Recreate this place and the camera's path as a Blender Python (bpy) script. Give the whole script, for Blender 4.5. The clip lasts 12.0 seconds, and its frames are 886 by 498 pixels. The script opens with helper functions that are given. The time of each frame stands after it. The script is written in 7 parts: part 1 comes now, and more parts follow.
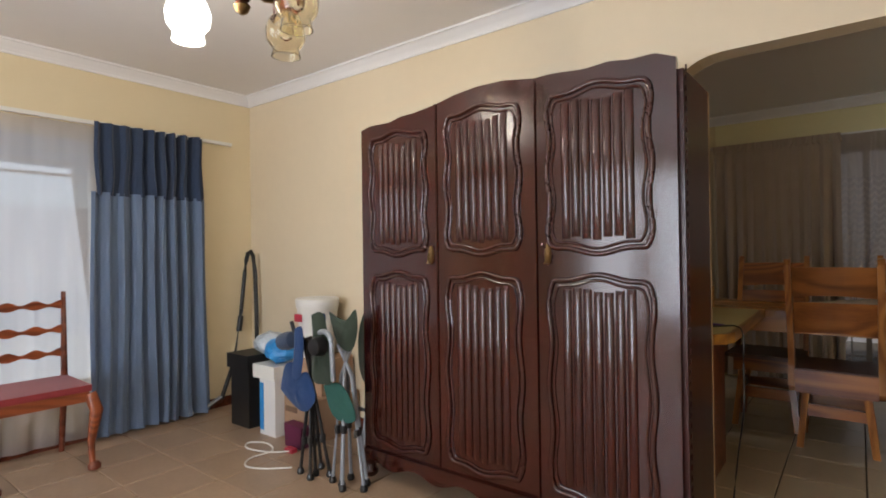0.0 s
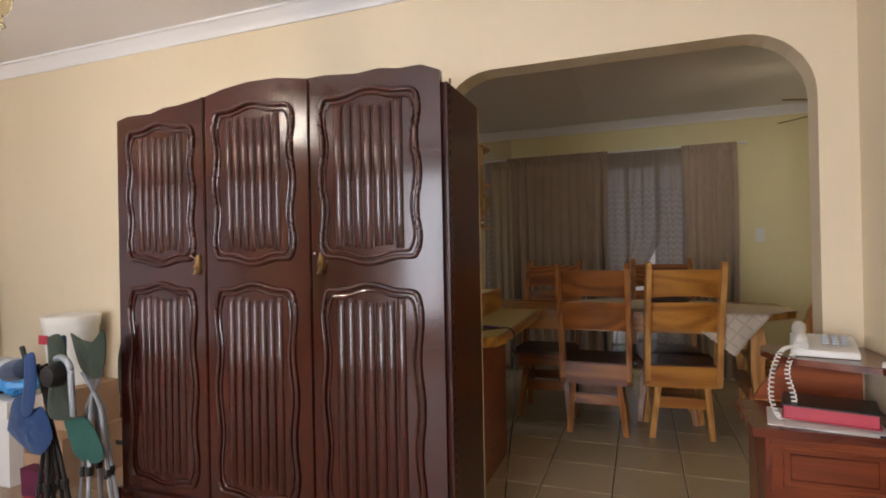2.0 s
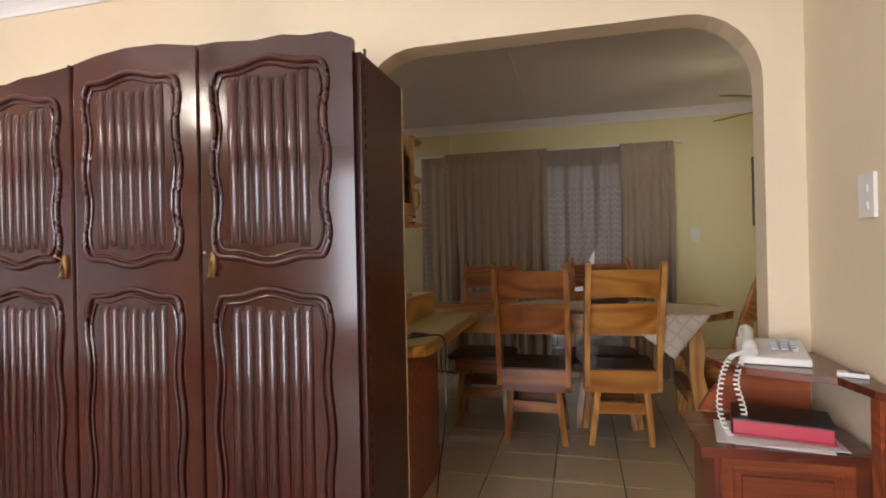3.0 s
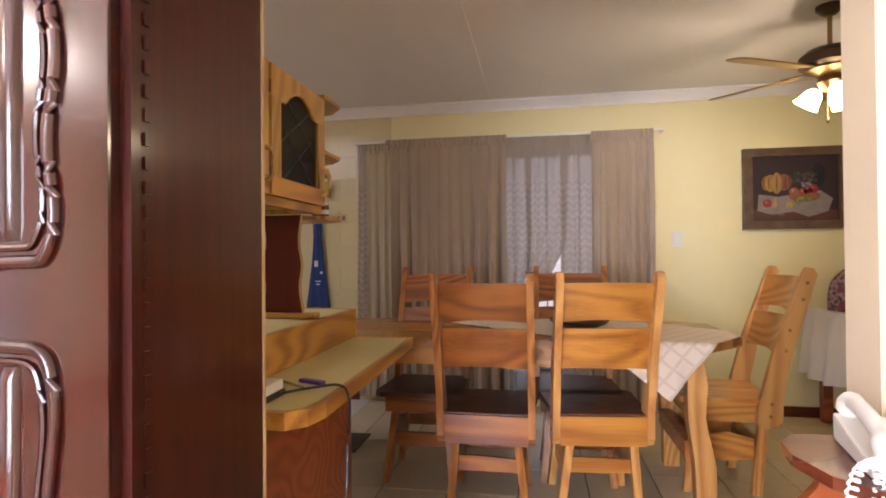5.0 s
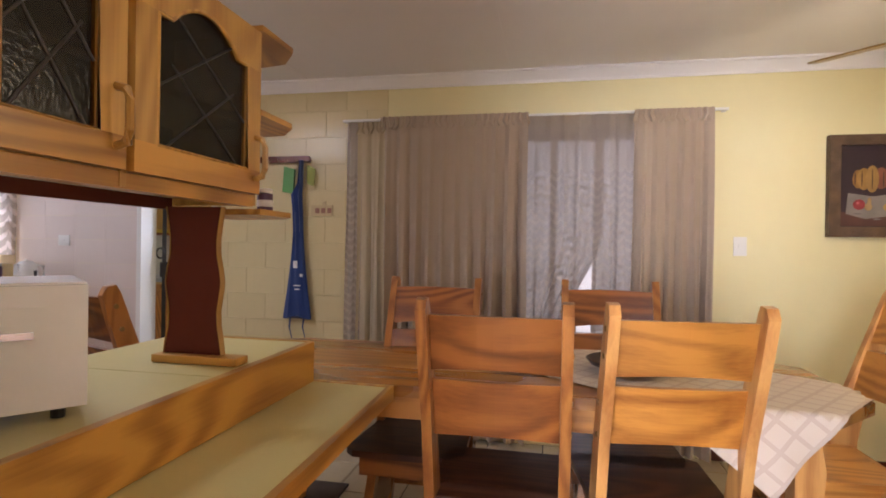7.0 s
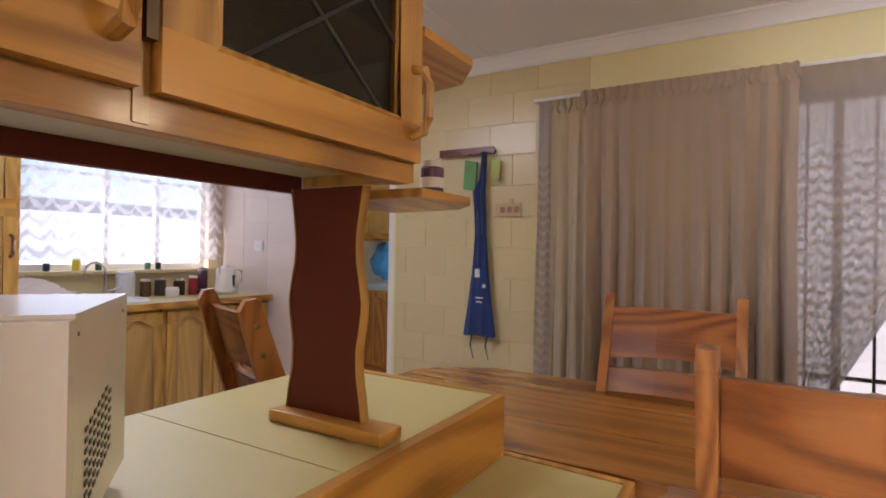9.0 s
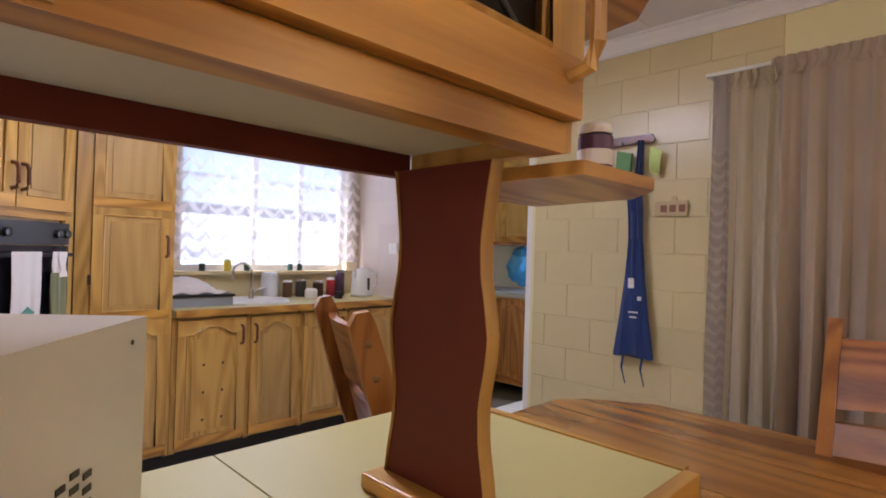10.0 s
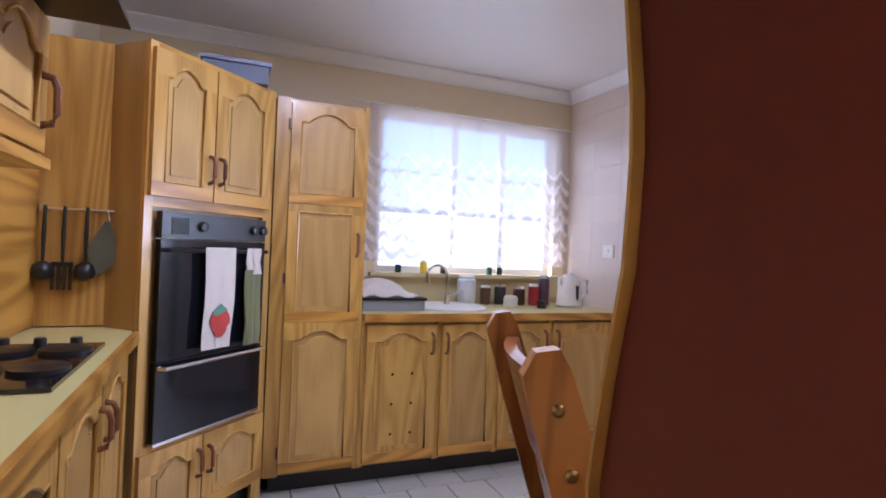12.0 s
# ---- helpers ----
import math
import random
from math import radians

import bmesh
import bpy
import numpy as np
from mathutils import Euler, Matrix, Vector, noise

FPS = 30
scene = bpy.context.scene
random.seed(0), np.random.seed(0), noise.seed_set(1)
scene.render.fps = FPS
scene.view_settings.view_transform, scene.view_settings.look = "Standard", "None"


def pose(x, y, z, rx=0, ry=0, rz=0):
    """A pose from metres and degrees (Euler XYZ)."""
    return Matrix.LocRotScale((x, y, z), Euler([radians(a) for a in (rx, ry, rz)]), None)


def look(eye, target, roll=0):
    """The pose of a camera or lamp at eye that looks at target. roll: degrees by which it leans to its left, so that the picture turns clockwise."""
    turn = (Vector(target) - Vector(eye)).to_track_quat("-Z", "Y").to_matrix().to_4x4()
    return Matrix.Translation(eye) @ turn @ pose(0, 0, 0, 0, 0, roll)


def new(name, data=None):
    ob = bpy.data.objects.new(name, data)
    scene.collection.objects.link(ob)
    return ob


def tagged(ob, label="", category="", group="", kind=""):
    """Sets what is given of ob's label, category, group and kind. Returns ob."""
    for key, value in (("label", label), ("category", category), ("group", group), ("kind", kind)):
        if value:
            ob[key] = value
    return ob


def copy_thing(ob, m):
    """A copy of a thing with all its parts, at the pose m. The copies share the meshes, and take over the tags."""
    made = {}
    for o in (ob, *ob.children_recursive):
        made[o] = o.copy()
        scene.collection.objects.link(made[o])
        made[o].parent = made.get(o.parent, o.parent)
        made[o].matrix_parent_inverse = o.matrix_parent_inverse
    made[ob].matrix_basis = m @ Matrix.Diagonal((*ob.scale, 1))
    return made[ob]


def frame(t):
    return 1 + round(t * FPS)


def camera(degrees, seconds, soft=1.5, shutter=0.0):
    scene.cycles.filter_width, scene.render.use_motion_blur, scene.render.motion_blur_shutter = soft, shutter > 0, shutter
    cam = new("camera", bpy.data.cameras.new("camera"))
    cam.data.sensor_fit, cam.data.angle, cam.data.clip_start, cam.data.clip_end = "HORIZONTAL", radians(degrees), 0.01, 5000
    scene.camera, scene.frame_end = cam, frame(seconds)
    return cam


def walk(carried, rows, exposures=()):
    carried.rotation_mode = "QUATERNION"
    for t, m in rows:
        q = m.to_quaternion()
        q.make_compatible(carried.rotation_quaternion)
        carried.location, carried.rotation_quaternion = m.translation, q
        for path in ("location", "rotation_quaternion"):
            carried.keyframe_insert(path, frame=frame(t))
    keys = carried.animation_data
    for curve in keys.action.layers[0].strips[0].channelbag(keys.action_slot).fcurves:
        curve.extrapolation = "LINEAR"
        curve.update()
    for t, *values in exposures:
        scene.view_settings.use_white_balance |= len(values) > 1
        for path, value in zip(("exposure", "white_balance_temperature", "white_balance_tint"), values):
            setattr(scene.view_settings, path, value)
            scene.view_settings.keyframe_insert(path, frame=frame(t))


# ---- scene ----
cam = camera(79.4, 12.0, 1.8)
PATH = [
    (0, (0.747, 0.548, 1.188), (-0.483, 2.125, 1.2), -0.8),
    (0.5, (0.784, 0.592, 1.199), (-0.325, 2.257, 1.206), -1.0),
    (1, (0.833, 0.632, 1.197), (-0.134, 2.383, 1.21), -0.8),
    (1.5, (0.865, 0.669, 1.207), (0.026, 2.484, 1.217), -1.0),
    (2, (0.913, 0.743, 1.214), (0.22, 2.619, 1.222), -1.1),
    (2.5, (0.921, 0.855, 1.216), (0.342, 2.769, 1.221), -1.2),
    (3, (0.915, 1.019, 1.204), (0.419, 2.957, 1.211), -1.2),
    (3.5, (0.894, 1.205, 1.201), (0.443, 3.153, 1.209), -1.0),
    (3.7, (0.878, 1.294, 1.196), (0.451, 3.248, 1.206), -1.0),
    (5.5, (0.866, 2.087, 1.215), (0.528, 4.058, 1.236), -0.4),
    (6, (0.865, 2.306, 1.233), (0.532, 4.278, 1.254), -0.4),
    (6.5, (0.833, 2.482, 1.235), (0.491, 4.453, 1.26), -0.2),
    (6.7, (0.81, 2.54, 1.26), (0.458, 4.509, 1.267), 0.4),
    (8.3, (0.65, 3.012, 1.286), (-0.095, 4.869, 1.286), 0.3),
    (8.5, (0.608, 3.065, 1.277), (-0.213, 4.889, 1.278), 0.5),
    (9, (0.487, 3.217, 1.262), (-0.527, 4.94, 1.27), 1.0),
    (9.5, (0.396, 3.34, 1.257), (-0.777, 4.96, 1.27), 1.5),
    (10, (0.297, 3.468, 1.265), (-1.12, 4.879, 1.276), 1.7),
    (10.5, (0.199, 3.556, 1.254), (-1.379, 4.784, 1.263), 2.1),
    (11, (0.083, 3.637, 1.244), (-1.59, 4.734, 1.249), 2.2),
    (11.5, (-0.001, 3.742, 1.253), (-1.759, 4.695, 1.253), 2.6),
    (12, (-0.125, 3.82, 1.241), (-1.975, 4.579, 1.247), 2.4),
]
EXPOSURES = [(0, -1.25, 6000, 8), (2.0, -1.08, 6150, 11), (3.7, -0.42, 6150, 15), (5.5, 0.62, 5950, 20), (6.5, 0.60, 5900, 20), (9.0, 0.72, 5850, 20), (12, 0.88, 5250, 22)]
walk(cam, [(t, look(eye, target, roll)) for t, eye, target, roll in PATH], EXPOSURES)

# world, sun and lamps
world = bpy.data.worlds.new("world")
scene.world = world
world.use_nodes = True
wn = world.node_tree.nodes
sky = wn.new("ShaderNodeTexSky")
sky.sky_type, sky.sun_disc = "NISHITA", False
sky.sun_elevation, sky.sun_rotation = radians(50), radians(200)
world.node_tree.links.new(sky.outputs[0], wn["Background"].inputs[0])
wn["Background"].inputs[1].default_value = 0.15
sun = new("sun", bpy.data.lights.new("sun", "SUN"))
sun.data.energy, sun.data.angle, sun.data.color = 5.0, radians(0.5), (1.0, 0.95, 0.87)
sun.matrix_world = look((0, 0, 0), (math.sin(radians(200)) * -math.cos(radians(50)), -math.cos(radians(200)) * math.cos(radians(50)), -math.sin(radians(50))))


def area(name, eye, target, w, h, watts, colour):
    l = new(name, bpy.data.lights.new(name, "AREA"))
    l.data.shape, l.data.size, l.data.size_y, l.data.energy, l.data.color = "RECTANGLE", w, h, watts, colour
    l.matrix_world = look(eye, target)
    return l


def bulb(name, at, watts, colour, radius=0.03):
    l = new(name, bpy.data.lights.new(name, "POINT"))
    l.data.energy, l.data.color, l.data.shadow_soft_size = watts, colour, radius
    l.location = at
    return l


DAY = (0.86, 0.92, 1.0)
WARM = (1.0, 0.78, 0.50)
area("window_light_living_west", (-3.44, 0.8, 1.1), (0, 1.1, 2.0), 2.3, 1.5, 22, DAY)
area("window_light_living_south", (-0.7, -2.2, 1.3), (0.5, 2, 1.2), 2.5, 1.8, 250, (0.93, 0.95, 1.0))
area("window_light_kitchen", (-3.47, 5.36, 1.6), (0, 5.36, 1.4), 1.25, 0.98, 3.4, DAY)
area("window_light_scullery", (-1.6, 7.84, 1.4), (-2.6, 6.4, 1.0), 0.7, 0.6, 26, DAY)
bulb("living_lamp_light", (-1.13, 1.50, 2.04), 52, (1.0, 0.88, 0.70), 0.04)
for dx, dy in ((0.1, 0.04), (-0.1, 0.05), (0.0, -0.11)):
    bulb("fan_lamp_light", (2.31 + dx, 4.8 + dy, 1.92), 2.4, WARM, 0.04)
area("kitchen_tube_light", (-1.45, 4.3, 2.37), (-1.45, 4.3, 0), 1.2, 0.06, 14.5, (0.90, 0.92, 1.0))


# materials
def material(name, colour, rough=0.6, metal=0.0, spot=0.0, scale=8.0, bump=0.0, spec=0.5, coat=0.0, second=None, random_tint=0.0):
    m = bpy.data.materials.new(name)
    m.use_nodes = True
    n, l = m.node_tree.nodes, m.node_tree.links
    b = n["Principled BSDF"]
    b.inputs["Roughness"].default_value, b.inputs["Metallic"].default_value = rough, metal
    b.inputs["Specular IOR Level"].default_value, b.inputs["Coat Weight"].default_value = spec, coat
    b.inputs["Base Color"].default_value = (*colour, 1)
    tc = n.new("ShaderNodeTexCoord")
    if spot or second:
        big, small = n.new("ShaderNodeTexNoise"), n.new("ShaderNodeTexNoise")
        big.inputs["Scale"].default_value, small.inputs["Scale"].default_value = scale * 0.25, scale * 5
        big.inputs["Detail"].default_value = 6
        l.new(tc.outputs["Object"], big.inputs["Vector"]), l.new(tc.outputs["Object"], small.inputs["Vector"])
        add = n.new("ShaderNodeMath")
        add.operation = "MULTIPLY_ADD"
        add.inputs[1].default_value = 0.35
        l.new(small.outputs["Fac"], add.inputs[0]), l.new(big.outputs["Fac"], add.inputs[2])
        ramp = n.new("ShaderNodeValToRGB")
        ramp.color_ramp.elements[0].position, ramp.color_ramp.elements[1].position = 0.4, 0.95
        other = second or tuple(c * (1 - spot) for c in colour)
        ramp.color_ramp.elements[0].color, ramp.color_ramp.elements[1].color = (*other, 1), (*colour, 1)
        l.new(add.outputs[0], ramp.inputs[0])
        out = ramp.outputs[0]
        if random_tint:
            info, hsv = n.new("ShaderNodeObjectInfo"), n.new("ShaderNodeHueSaturation")
            mr = n.new("ShaderNodeMapRange")
            mr.inputs["To Min"].default_value, mr.inputs["To Max"].default_value = 1 - random_tint, 1 + random_tint
            l.new(info.outputs["Random"], mr.inputs[0]), l.new(mr.outputs[0], hsv.inputs["Value"]), l.new(out, hsv.inputs["Color"])
            out = hsv.outputs[0]
        l.new(out, b.inputs["Base Color"])
        if bump:
            bp = n.new("ShaderNodeBump")
            bp.inputs["Strength"].default_value, bp.inputs["Distance"].default_value = bump, 0.004
            l.new(small.outputs["Fac"], bp.inputs["Height"]), l.new(bp.outputs[0], b.inputs["Normal"])
    return m


def wood(name, light, dark, rough=0.35, axis="Z", rings=9.0, coat=0.2, spec=0.5, bump=0.15, figure=0.5):
    """Plain-sawn boards: contour-like growth rings, long fine grain and slow changes of tone."""
    m = bpy.data.materials.new(name)
    m.use_nodes = True
    n, l = m.node_tree.nodes, m.node_tree.links
    b = n["Principled BSDF"]
    b.inputs["Coat Weight"].default_value, b.inputs["Coat Roughness"].default_value = coat, 0.12
    b.inputs["Specular IOR Level"].default_value = spec
    tc, info = n.new("ShaderNodeTexCoord"), n.new("ShaderNodeObjectInfo")
    shift, mul = n.new("ShaderNodeVectorMath"), n.new("ShaderNodeMath")
    shift.operation, mul.operation = "ADD", "MULTIPLY"
    mul.inputs[1].default_value = 37.0
    l.new(info.outputs["Random"], mul.inputs[0]), l.new(mul.outputs[0], shift.inputs[1])
    l.new(tc.outputs["Object"], shift.inputs[0])

    def stretched(k):
        mp = n.new("ShaderNodeMapping")
        mp.inputs["Scale"].default_value = {"X": (k, 1, 1), "Y": (1, k, 1), "Z": (1, 1, k)}[axis]
        l.new(shift.outputs[0], mp.inputs["Vector"])
        return mp.outputs[0]
    slow, fine, big = n.new("ShaderNodeTexNoise"), n.new("ShaderNodeTexNoise"), n.new("ShaderNodeTexNoise")
    slow.inputs["Scale"].default_value, slow.inputs["Detail"].default_value = rings * 0.55, 1.0
    fine.inputs["Scale"].default_value, fine.inputs["Detail"].default_value = 140, 4
    big.inputs["Scale"].default_value, big.inputs["Detail"].default_value = 3.0, 2
    l.new(stretched(0.16), slow.inputs["Vector"]), l.new(stretched(0.03), fine.inputs["Vector"]), l.new(stretched(0.4), big.inputs["Vector"])
    m1, sn, m2 = n.new("ShaderNodeMath"), n.new("ShaderNodeMath"), n.new("ShaderNodeMapRange")
    m1.operation, sn.operation = "MULTIPLY", "SINE"
    m1.inputs[1].default_value = 85.0
    m2.inputs["From Min"].default_value, m2.inputs["From Max"].default_value = -1, 1
    l.new(slow.outputs["Fac"], m1.inputs[0]), l.new(m1.outputs[0], sn.inputs[0]), l.new(sn.outputs[0], m2.inputs[0])
    mix1, mix2 = n.new("ShaderNodeMix"), n.new("ShaderNodeMix")
    mix1.data_type, mix2.data_type = "FLOAT", "FLOAT"
    mix1.inputs[0].default_value, mix2.inputs[0].default_value = 1 - figure, 0.45
    l.new(m2.outputs[0], mix1.inputs[2]), l.new(fine.outputs["Fac"], mix1.inputs[3])
    l.new(mix1.outputs[0], mix2.inputs[2]), l.new(big.outputs["Fac"], mix2.inputs[3])
    ramp = n.new("ShaderNodeValToRGB")
    ramp.color_ramp.elements[0].position, ramp.color_ramp.elements[1].position = 0.26, 0.62
    ramp.color_ramp.elements[0].color, ramp.color_ramp.elements[1].color = (*dark, 1), (*light, 1)
    l.new(mix2.outputs[0], ramp.inputs[0])
    hsv, mr = n.new("ShaderNodeHueSaturation"), n.new("ShaderNodeMapRange")
    mr.inputs["To Min"].default_value, mr.inputs["To Max"].default_value = 0.88, 1.12
    l.new(info.outputs["Random"], mr.inputs[0]), l.new(mr.outputs[0], hsv.inputs["Value"])
    l.new(ramp.outputs[0], hsv.inputs["Color"]), l.new(hsv.outputs[0], b.inputs["Base Color"])
    rr = n.new("ShaderNodeMapRange")
    rr.inputs["To Min"].default_value, rr.inputs["To Max"].default_value = rough - 0.07, rough + 0.1
    l.new(big.outputs["Fac"], rr.inputs[0]), l.new(rr.outputs[0], b.inputs["Roughness"])
    bp = n.new("ShaderNodeBump")
    bp.inputs["Strength"].default_value, bp.inputs["Distance"].default_value = bump, 0.002
    l.new(fine.outputs["Fac"], bp.inputs["Height"]), l.new(bp.outputs[0], b.inputs["Normal"])
    return m


def cloth(name, colour, other, through_light=0.3, stripes=None, weave=500.0):
    m = bpy.data.materials.new(name)
    m.use_nodes = True
    n, l = m.node_tree.nodes, m.node_tree.links
    b = n["Principled BSDF"]
    b.inputs["Roughness"].default_value, b.inputs["Sheen Weight"].default_value = 0.9, 0.2
    tc, big, small = n.new("ShaderNodeTexCoord"), n.new("ShaderNodeTexNoise"), n.new("ShaderNodeTexNoise")
    big.inputs["Scale"].default_value, small.inputs["Scale"].default_value = 2.5, weave
    l.new(tc.outputs["Object"], big.inputs["Vector"]), l.new(tc.outputs["Object"], small.inputs["Vector"])
    mix = n.new("ShaderNodeMix")
    mix.data_type = "RGBA"
    mix.inputs[6].default_value, mix.inputs[7].default_value = (*other, 1), (*colour, 1)
    l.new(big.outputs["Fac"], mix.inputs[0])
    l.new(mix.outputs[2], b.inputs["Base Color"])
    bp = n.new("ShaderNodeBump")
    bp.inputs["Strength"].default_value, bp.inputs["Distance"].default_value = 0.3, 0.001
    l.new(small.outputs["Fac"], bp.inputs["Height"]), l.new(bp.outputs[0], b.inputs["Normal"])
    if through_light:
        t, mx = n.new("ShaderNodeBsdfTranslucent"), n.new("ShaderNodeMixShader")
        mx.inputs[0].default_value = through_light
        l.new(mix.outputs[2], t.inputs[0]), l.new(b.outputs[0], mx.inputs[1]), l.new(t.outputs[0], mx.inputs[2])
        l.new(mx.outputs[0], n["Material Output"].inputs["Surface"])
    return m


def lace(name, colour, open_part, pattern=16.0, motif_from=0.0, dense=0.25, steps=(0.42, 0.60)):
    """Net curtain: a fine even mesh with denser woven motifs below a line; openings let light through."""
    m = bpy.data.materials.new(name)
    m.use_nodes = True
    n, l = m.node_tree.nodes, m.node_tree.links
    b = n["Principled BSDF"]
    b.inputs["Base Color"].default_value, b.inputs["Roughness"].default_value = (*colour, 1), 0.9
    t, tr = n.new("ShaderNodeBsdfTranslucent"), n.new("ShaderNodeBsdfTransparent")
    t.inputs[0].default_value = (*colour, 1)
    body, mx = n.new("ShaderNodeMixShader"), n.new("ShaderNodeMixShader")
    body.inputs[0].default_value = 0.5
    l.new(b.outputs[0], body.inputs[1]), l.new(t.outputs[0], body.inputs[2])
    uv, vor, big, sep = n.new("ShaderNodeUVMap"), n.new("ShaderNodeTexVoronoi"), n.new("ShaderNodeTexVoronoi"), n.new("ShaderNodeSeparateXYZ")
    vor.inputs["Scale"].default_value, vor.inputs["Randomness"].default_value = pattern * 2.3, 0.55
    big.inputs["Scale"].default_value, big.inputs["Randomness"].default_value = pattern * 0.45, 0.3
    for node in (vor, big, sep):
        l.new(uv.outputs[0], node.inputs[0])
    add = n.new("ShaderNodeMath")
    add.operation = "MULTIPLY_ADD"
    add.inputs[1].default_value = 0.6
    l.new(big.outputs["Distance"], add.inputs[0]), l.new(vor.outputs["Distance"], add.inputs[2])
    ramp = n.new("ShaderNodeValToRGB")
    e = ramp.color_ramp.elements
    e[0].position, e[1].position = steps
    e[0].color, e[1].color = (dense,) * 3 + (1,), (open_part * 1.15,) * 3 + (1,)
    l.new(add.outputs[0], ramp.inputs[0])
    band = n.new("ShaderNodeMapRange")
    band.inputs["From Min"].default_value, band.inputs["From Max"].default_value = motif_from - 0.05, motif_from + 0.05
    l.new(sep.outputs[1], band.inputs[0])
    pick = n.new("ShaderNodeMix")
    pick.data_type = "FLOAT"
    pick.inputs[2].default_value = open_part
    l.new(band.outputs[0], pick.inputs[0]), l.new(ramp.outputs[0], pick.inputs[3])
    l.new(pick.outputs[0], mx.inputs[0]), l.new(body.outputs[0], mx.inputs[1]), l.new(tr.outputs[0], mx.inputs[2])
    l.new(mx.outputs[0], n["Material Output"].inputs["Surface"])
    return m


def motif_net(name, colour, period, row, bend, plain, motif_from, most_open, least_open=0.03):
    """Net curtain woven in rows of pointed scallops: light passes between the rows; plain above a line."""
    m = bpy.data.materials.new(name)
    m.use_nodes = True
    n, l = m.node_tree.nodes, m.node_tree.links
    b = n["Principled BSDF"]
    b.inputs["Base Color"].default_value, b.inputs["Roughness"].default_value = (*colour, 1), 0.9
    t, tr, body, mx = n.new("ShaderNodeBsdfTranslucent"), n.new("ShaderNodeBsdfTransparent"), n.new("ShaderNodeMixShader"), n.new("ShaderNodeMixShader")
    t.inputs[0].default_value, body.inputs[0].default_value = (*colour, 1), 0.55
    l.new(b.outputs[0], body.inputs[1]), l.new(t.outputs[0], body.inputs[2])
    uv, sep = n.new("ShaderNodeUVMap"), n.new("ShaderNodeSeparateXYZ")
    l.new(uv.outputs[0], sep.inputs[0])

    def calc(op, a, c, d=0.0):
        node = n.new("ShaderNodeMath")
        node.operation = op
        for k, v in enumerate((a, c, d)):
            if isinstance(v, (int, float)):
                node.inputs[k].default_value = v
            else:
                l.new(v, node.inputs[k])
        return node.outputs[0]
    u = calc("FRACT", calc("DIVIDE", sep.outputs[0], period), 0.0)
    point = calc("MULTIPLY", calc("ABSOLUTE", calc("SUBTRACT", u, 0.5), 0.0), 2.0)
    round_ = calc("POWER", point, 1.6)
    w = calc("FRACT", calc("ADD", calc("DIVIDE", sep.outputs[1], row), calc("MULTIPLY", round_, bend)), 0.0)
    band = calc("ABSOLUTE", calc("SUBTRACT", w, 0.5), 0.0)
    noi = n.new("ShaderNodeTexVoronoi")
    noi.inputs["Scale"].default_value = 3.2 / period
    l.new(uv.outputs[0], noi.inputs["Vector"])
    mixed = calc("ADD", band, calc("MULTIPLY", noi.outputs["Distance"], 0.35))
    ramp = n.new("ShaderNodeMapRange")
    ramp.inputs["From Min"].default_value, ramp.inputs["From Max"].default_value = 0.30, 0.46
    ramp.inputs["To Min"].default_value, ramp.inputs["To Max"].default_value = least_open, most_open
    l.new(mixed, ramp.inputs[0])
    step = n.new("ShaderNodeMapRange")
    step.inputs["From Min"].default_value, step.inputs["From Max"].default_value = motif_from - 0.01, motif_from + 0.01
    l.new(calc("ADD", sep.outputs[1], calc("MULTIPLY", round_, row * bend)), step.inputs[0])
    pick = n.new("ShaderNodeMix")
    pick.data_type = "FLOAT"
    pick.inputs[2].default_value = plain
    l.new(step.outputs[0], pick.inputs[0]), l.new(ramp.outputs[0], pick.inputs[3])
    l.new(pick.outputs[0], mx.inputs[0]), l.new(body.outputs[0], mx.inputs[1]), l.new(tr.outputs[0], mx.inputs[2])
    l.new(mx.outputs[0], n["Material Output"].inputs["Surface"])
    return m


def glow(name, colour, strength):
    m = bpy.data.materials.new(name)
    m.use_nodes = True
    b = m.node_tree.nodes["Principled BSDF"]
    b.inputs["Base Color"].default_value, b.inputs["Emission Color"].default_value = (*colour, 1), (*colour, 1)
    b.inputs["Emission Strength"].default_value = strength
    return m


def glass(name, colour=(1, 1, 1), rough=0.0):
    m = bpy.data.materials.new(name)
    m.use_nodes = True
    b = m.node_tree.nodes["Principled BSDF"]
    b.inputs["Base Color"].default_value, b.inputs["Transmission Weight"].default_value = (*colour, 1), 1.0
    b.inputs["Roughness"].default_value, b.inputs["IOR"].default_value = rough, 1.45
    return m


PAINT = material("cream_yellow_paint", (0.74, 0.62, 0.40), 0.55, spot=0.05, scale=3, bump=0.12)
PAINT_D = material("pale_yellow_paint", (0.74, 0.66, 0.36), 0.55, spot=0.05, scale=3, bump=0.12)
ARCH_PAINT = material("beige_wall_paint", (0.72, 0.60, 0.42), 0.55, spot=0.07, scale=3, bump=0.12)
CEIL = material("white_ceiling_paint", (0.80, 0.77, 0.76), 0.45, spot=0.04, scale=2, bump=0.06)
CORNICE = material("white_cornice_paint", (0.82, 0.80, 0.80), 0.5, spot=0.03, scale=4)
TILE = material("glazed_cream_floor_tile", (0.52, 0.42, 0.26), 0.28, spot=0.18, scale=7, bump=0.03, random_tint=0.05)
TILE_L = material("mottled_tan_floor_tile", (0.42, 0.29, 0.19), 0.35, spot=0.3, scale=9, bump=0.05, random_tint=0.05)
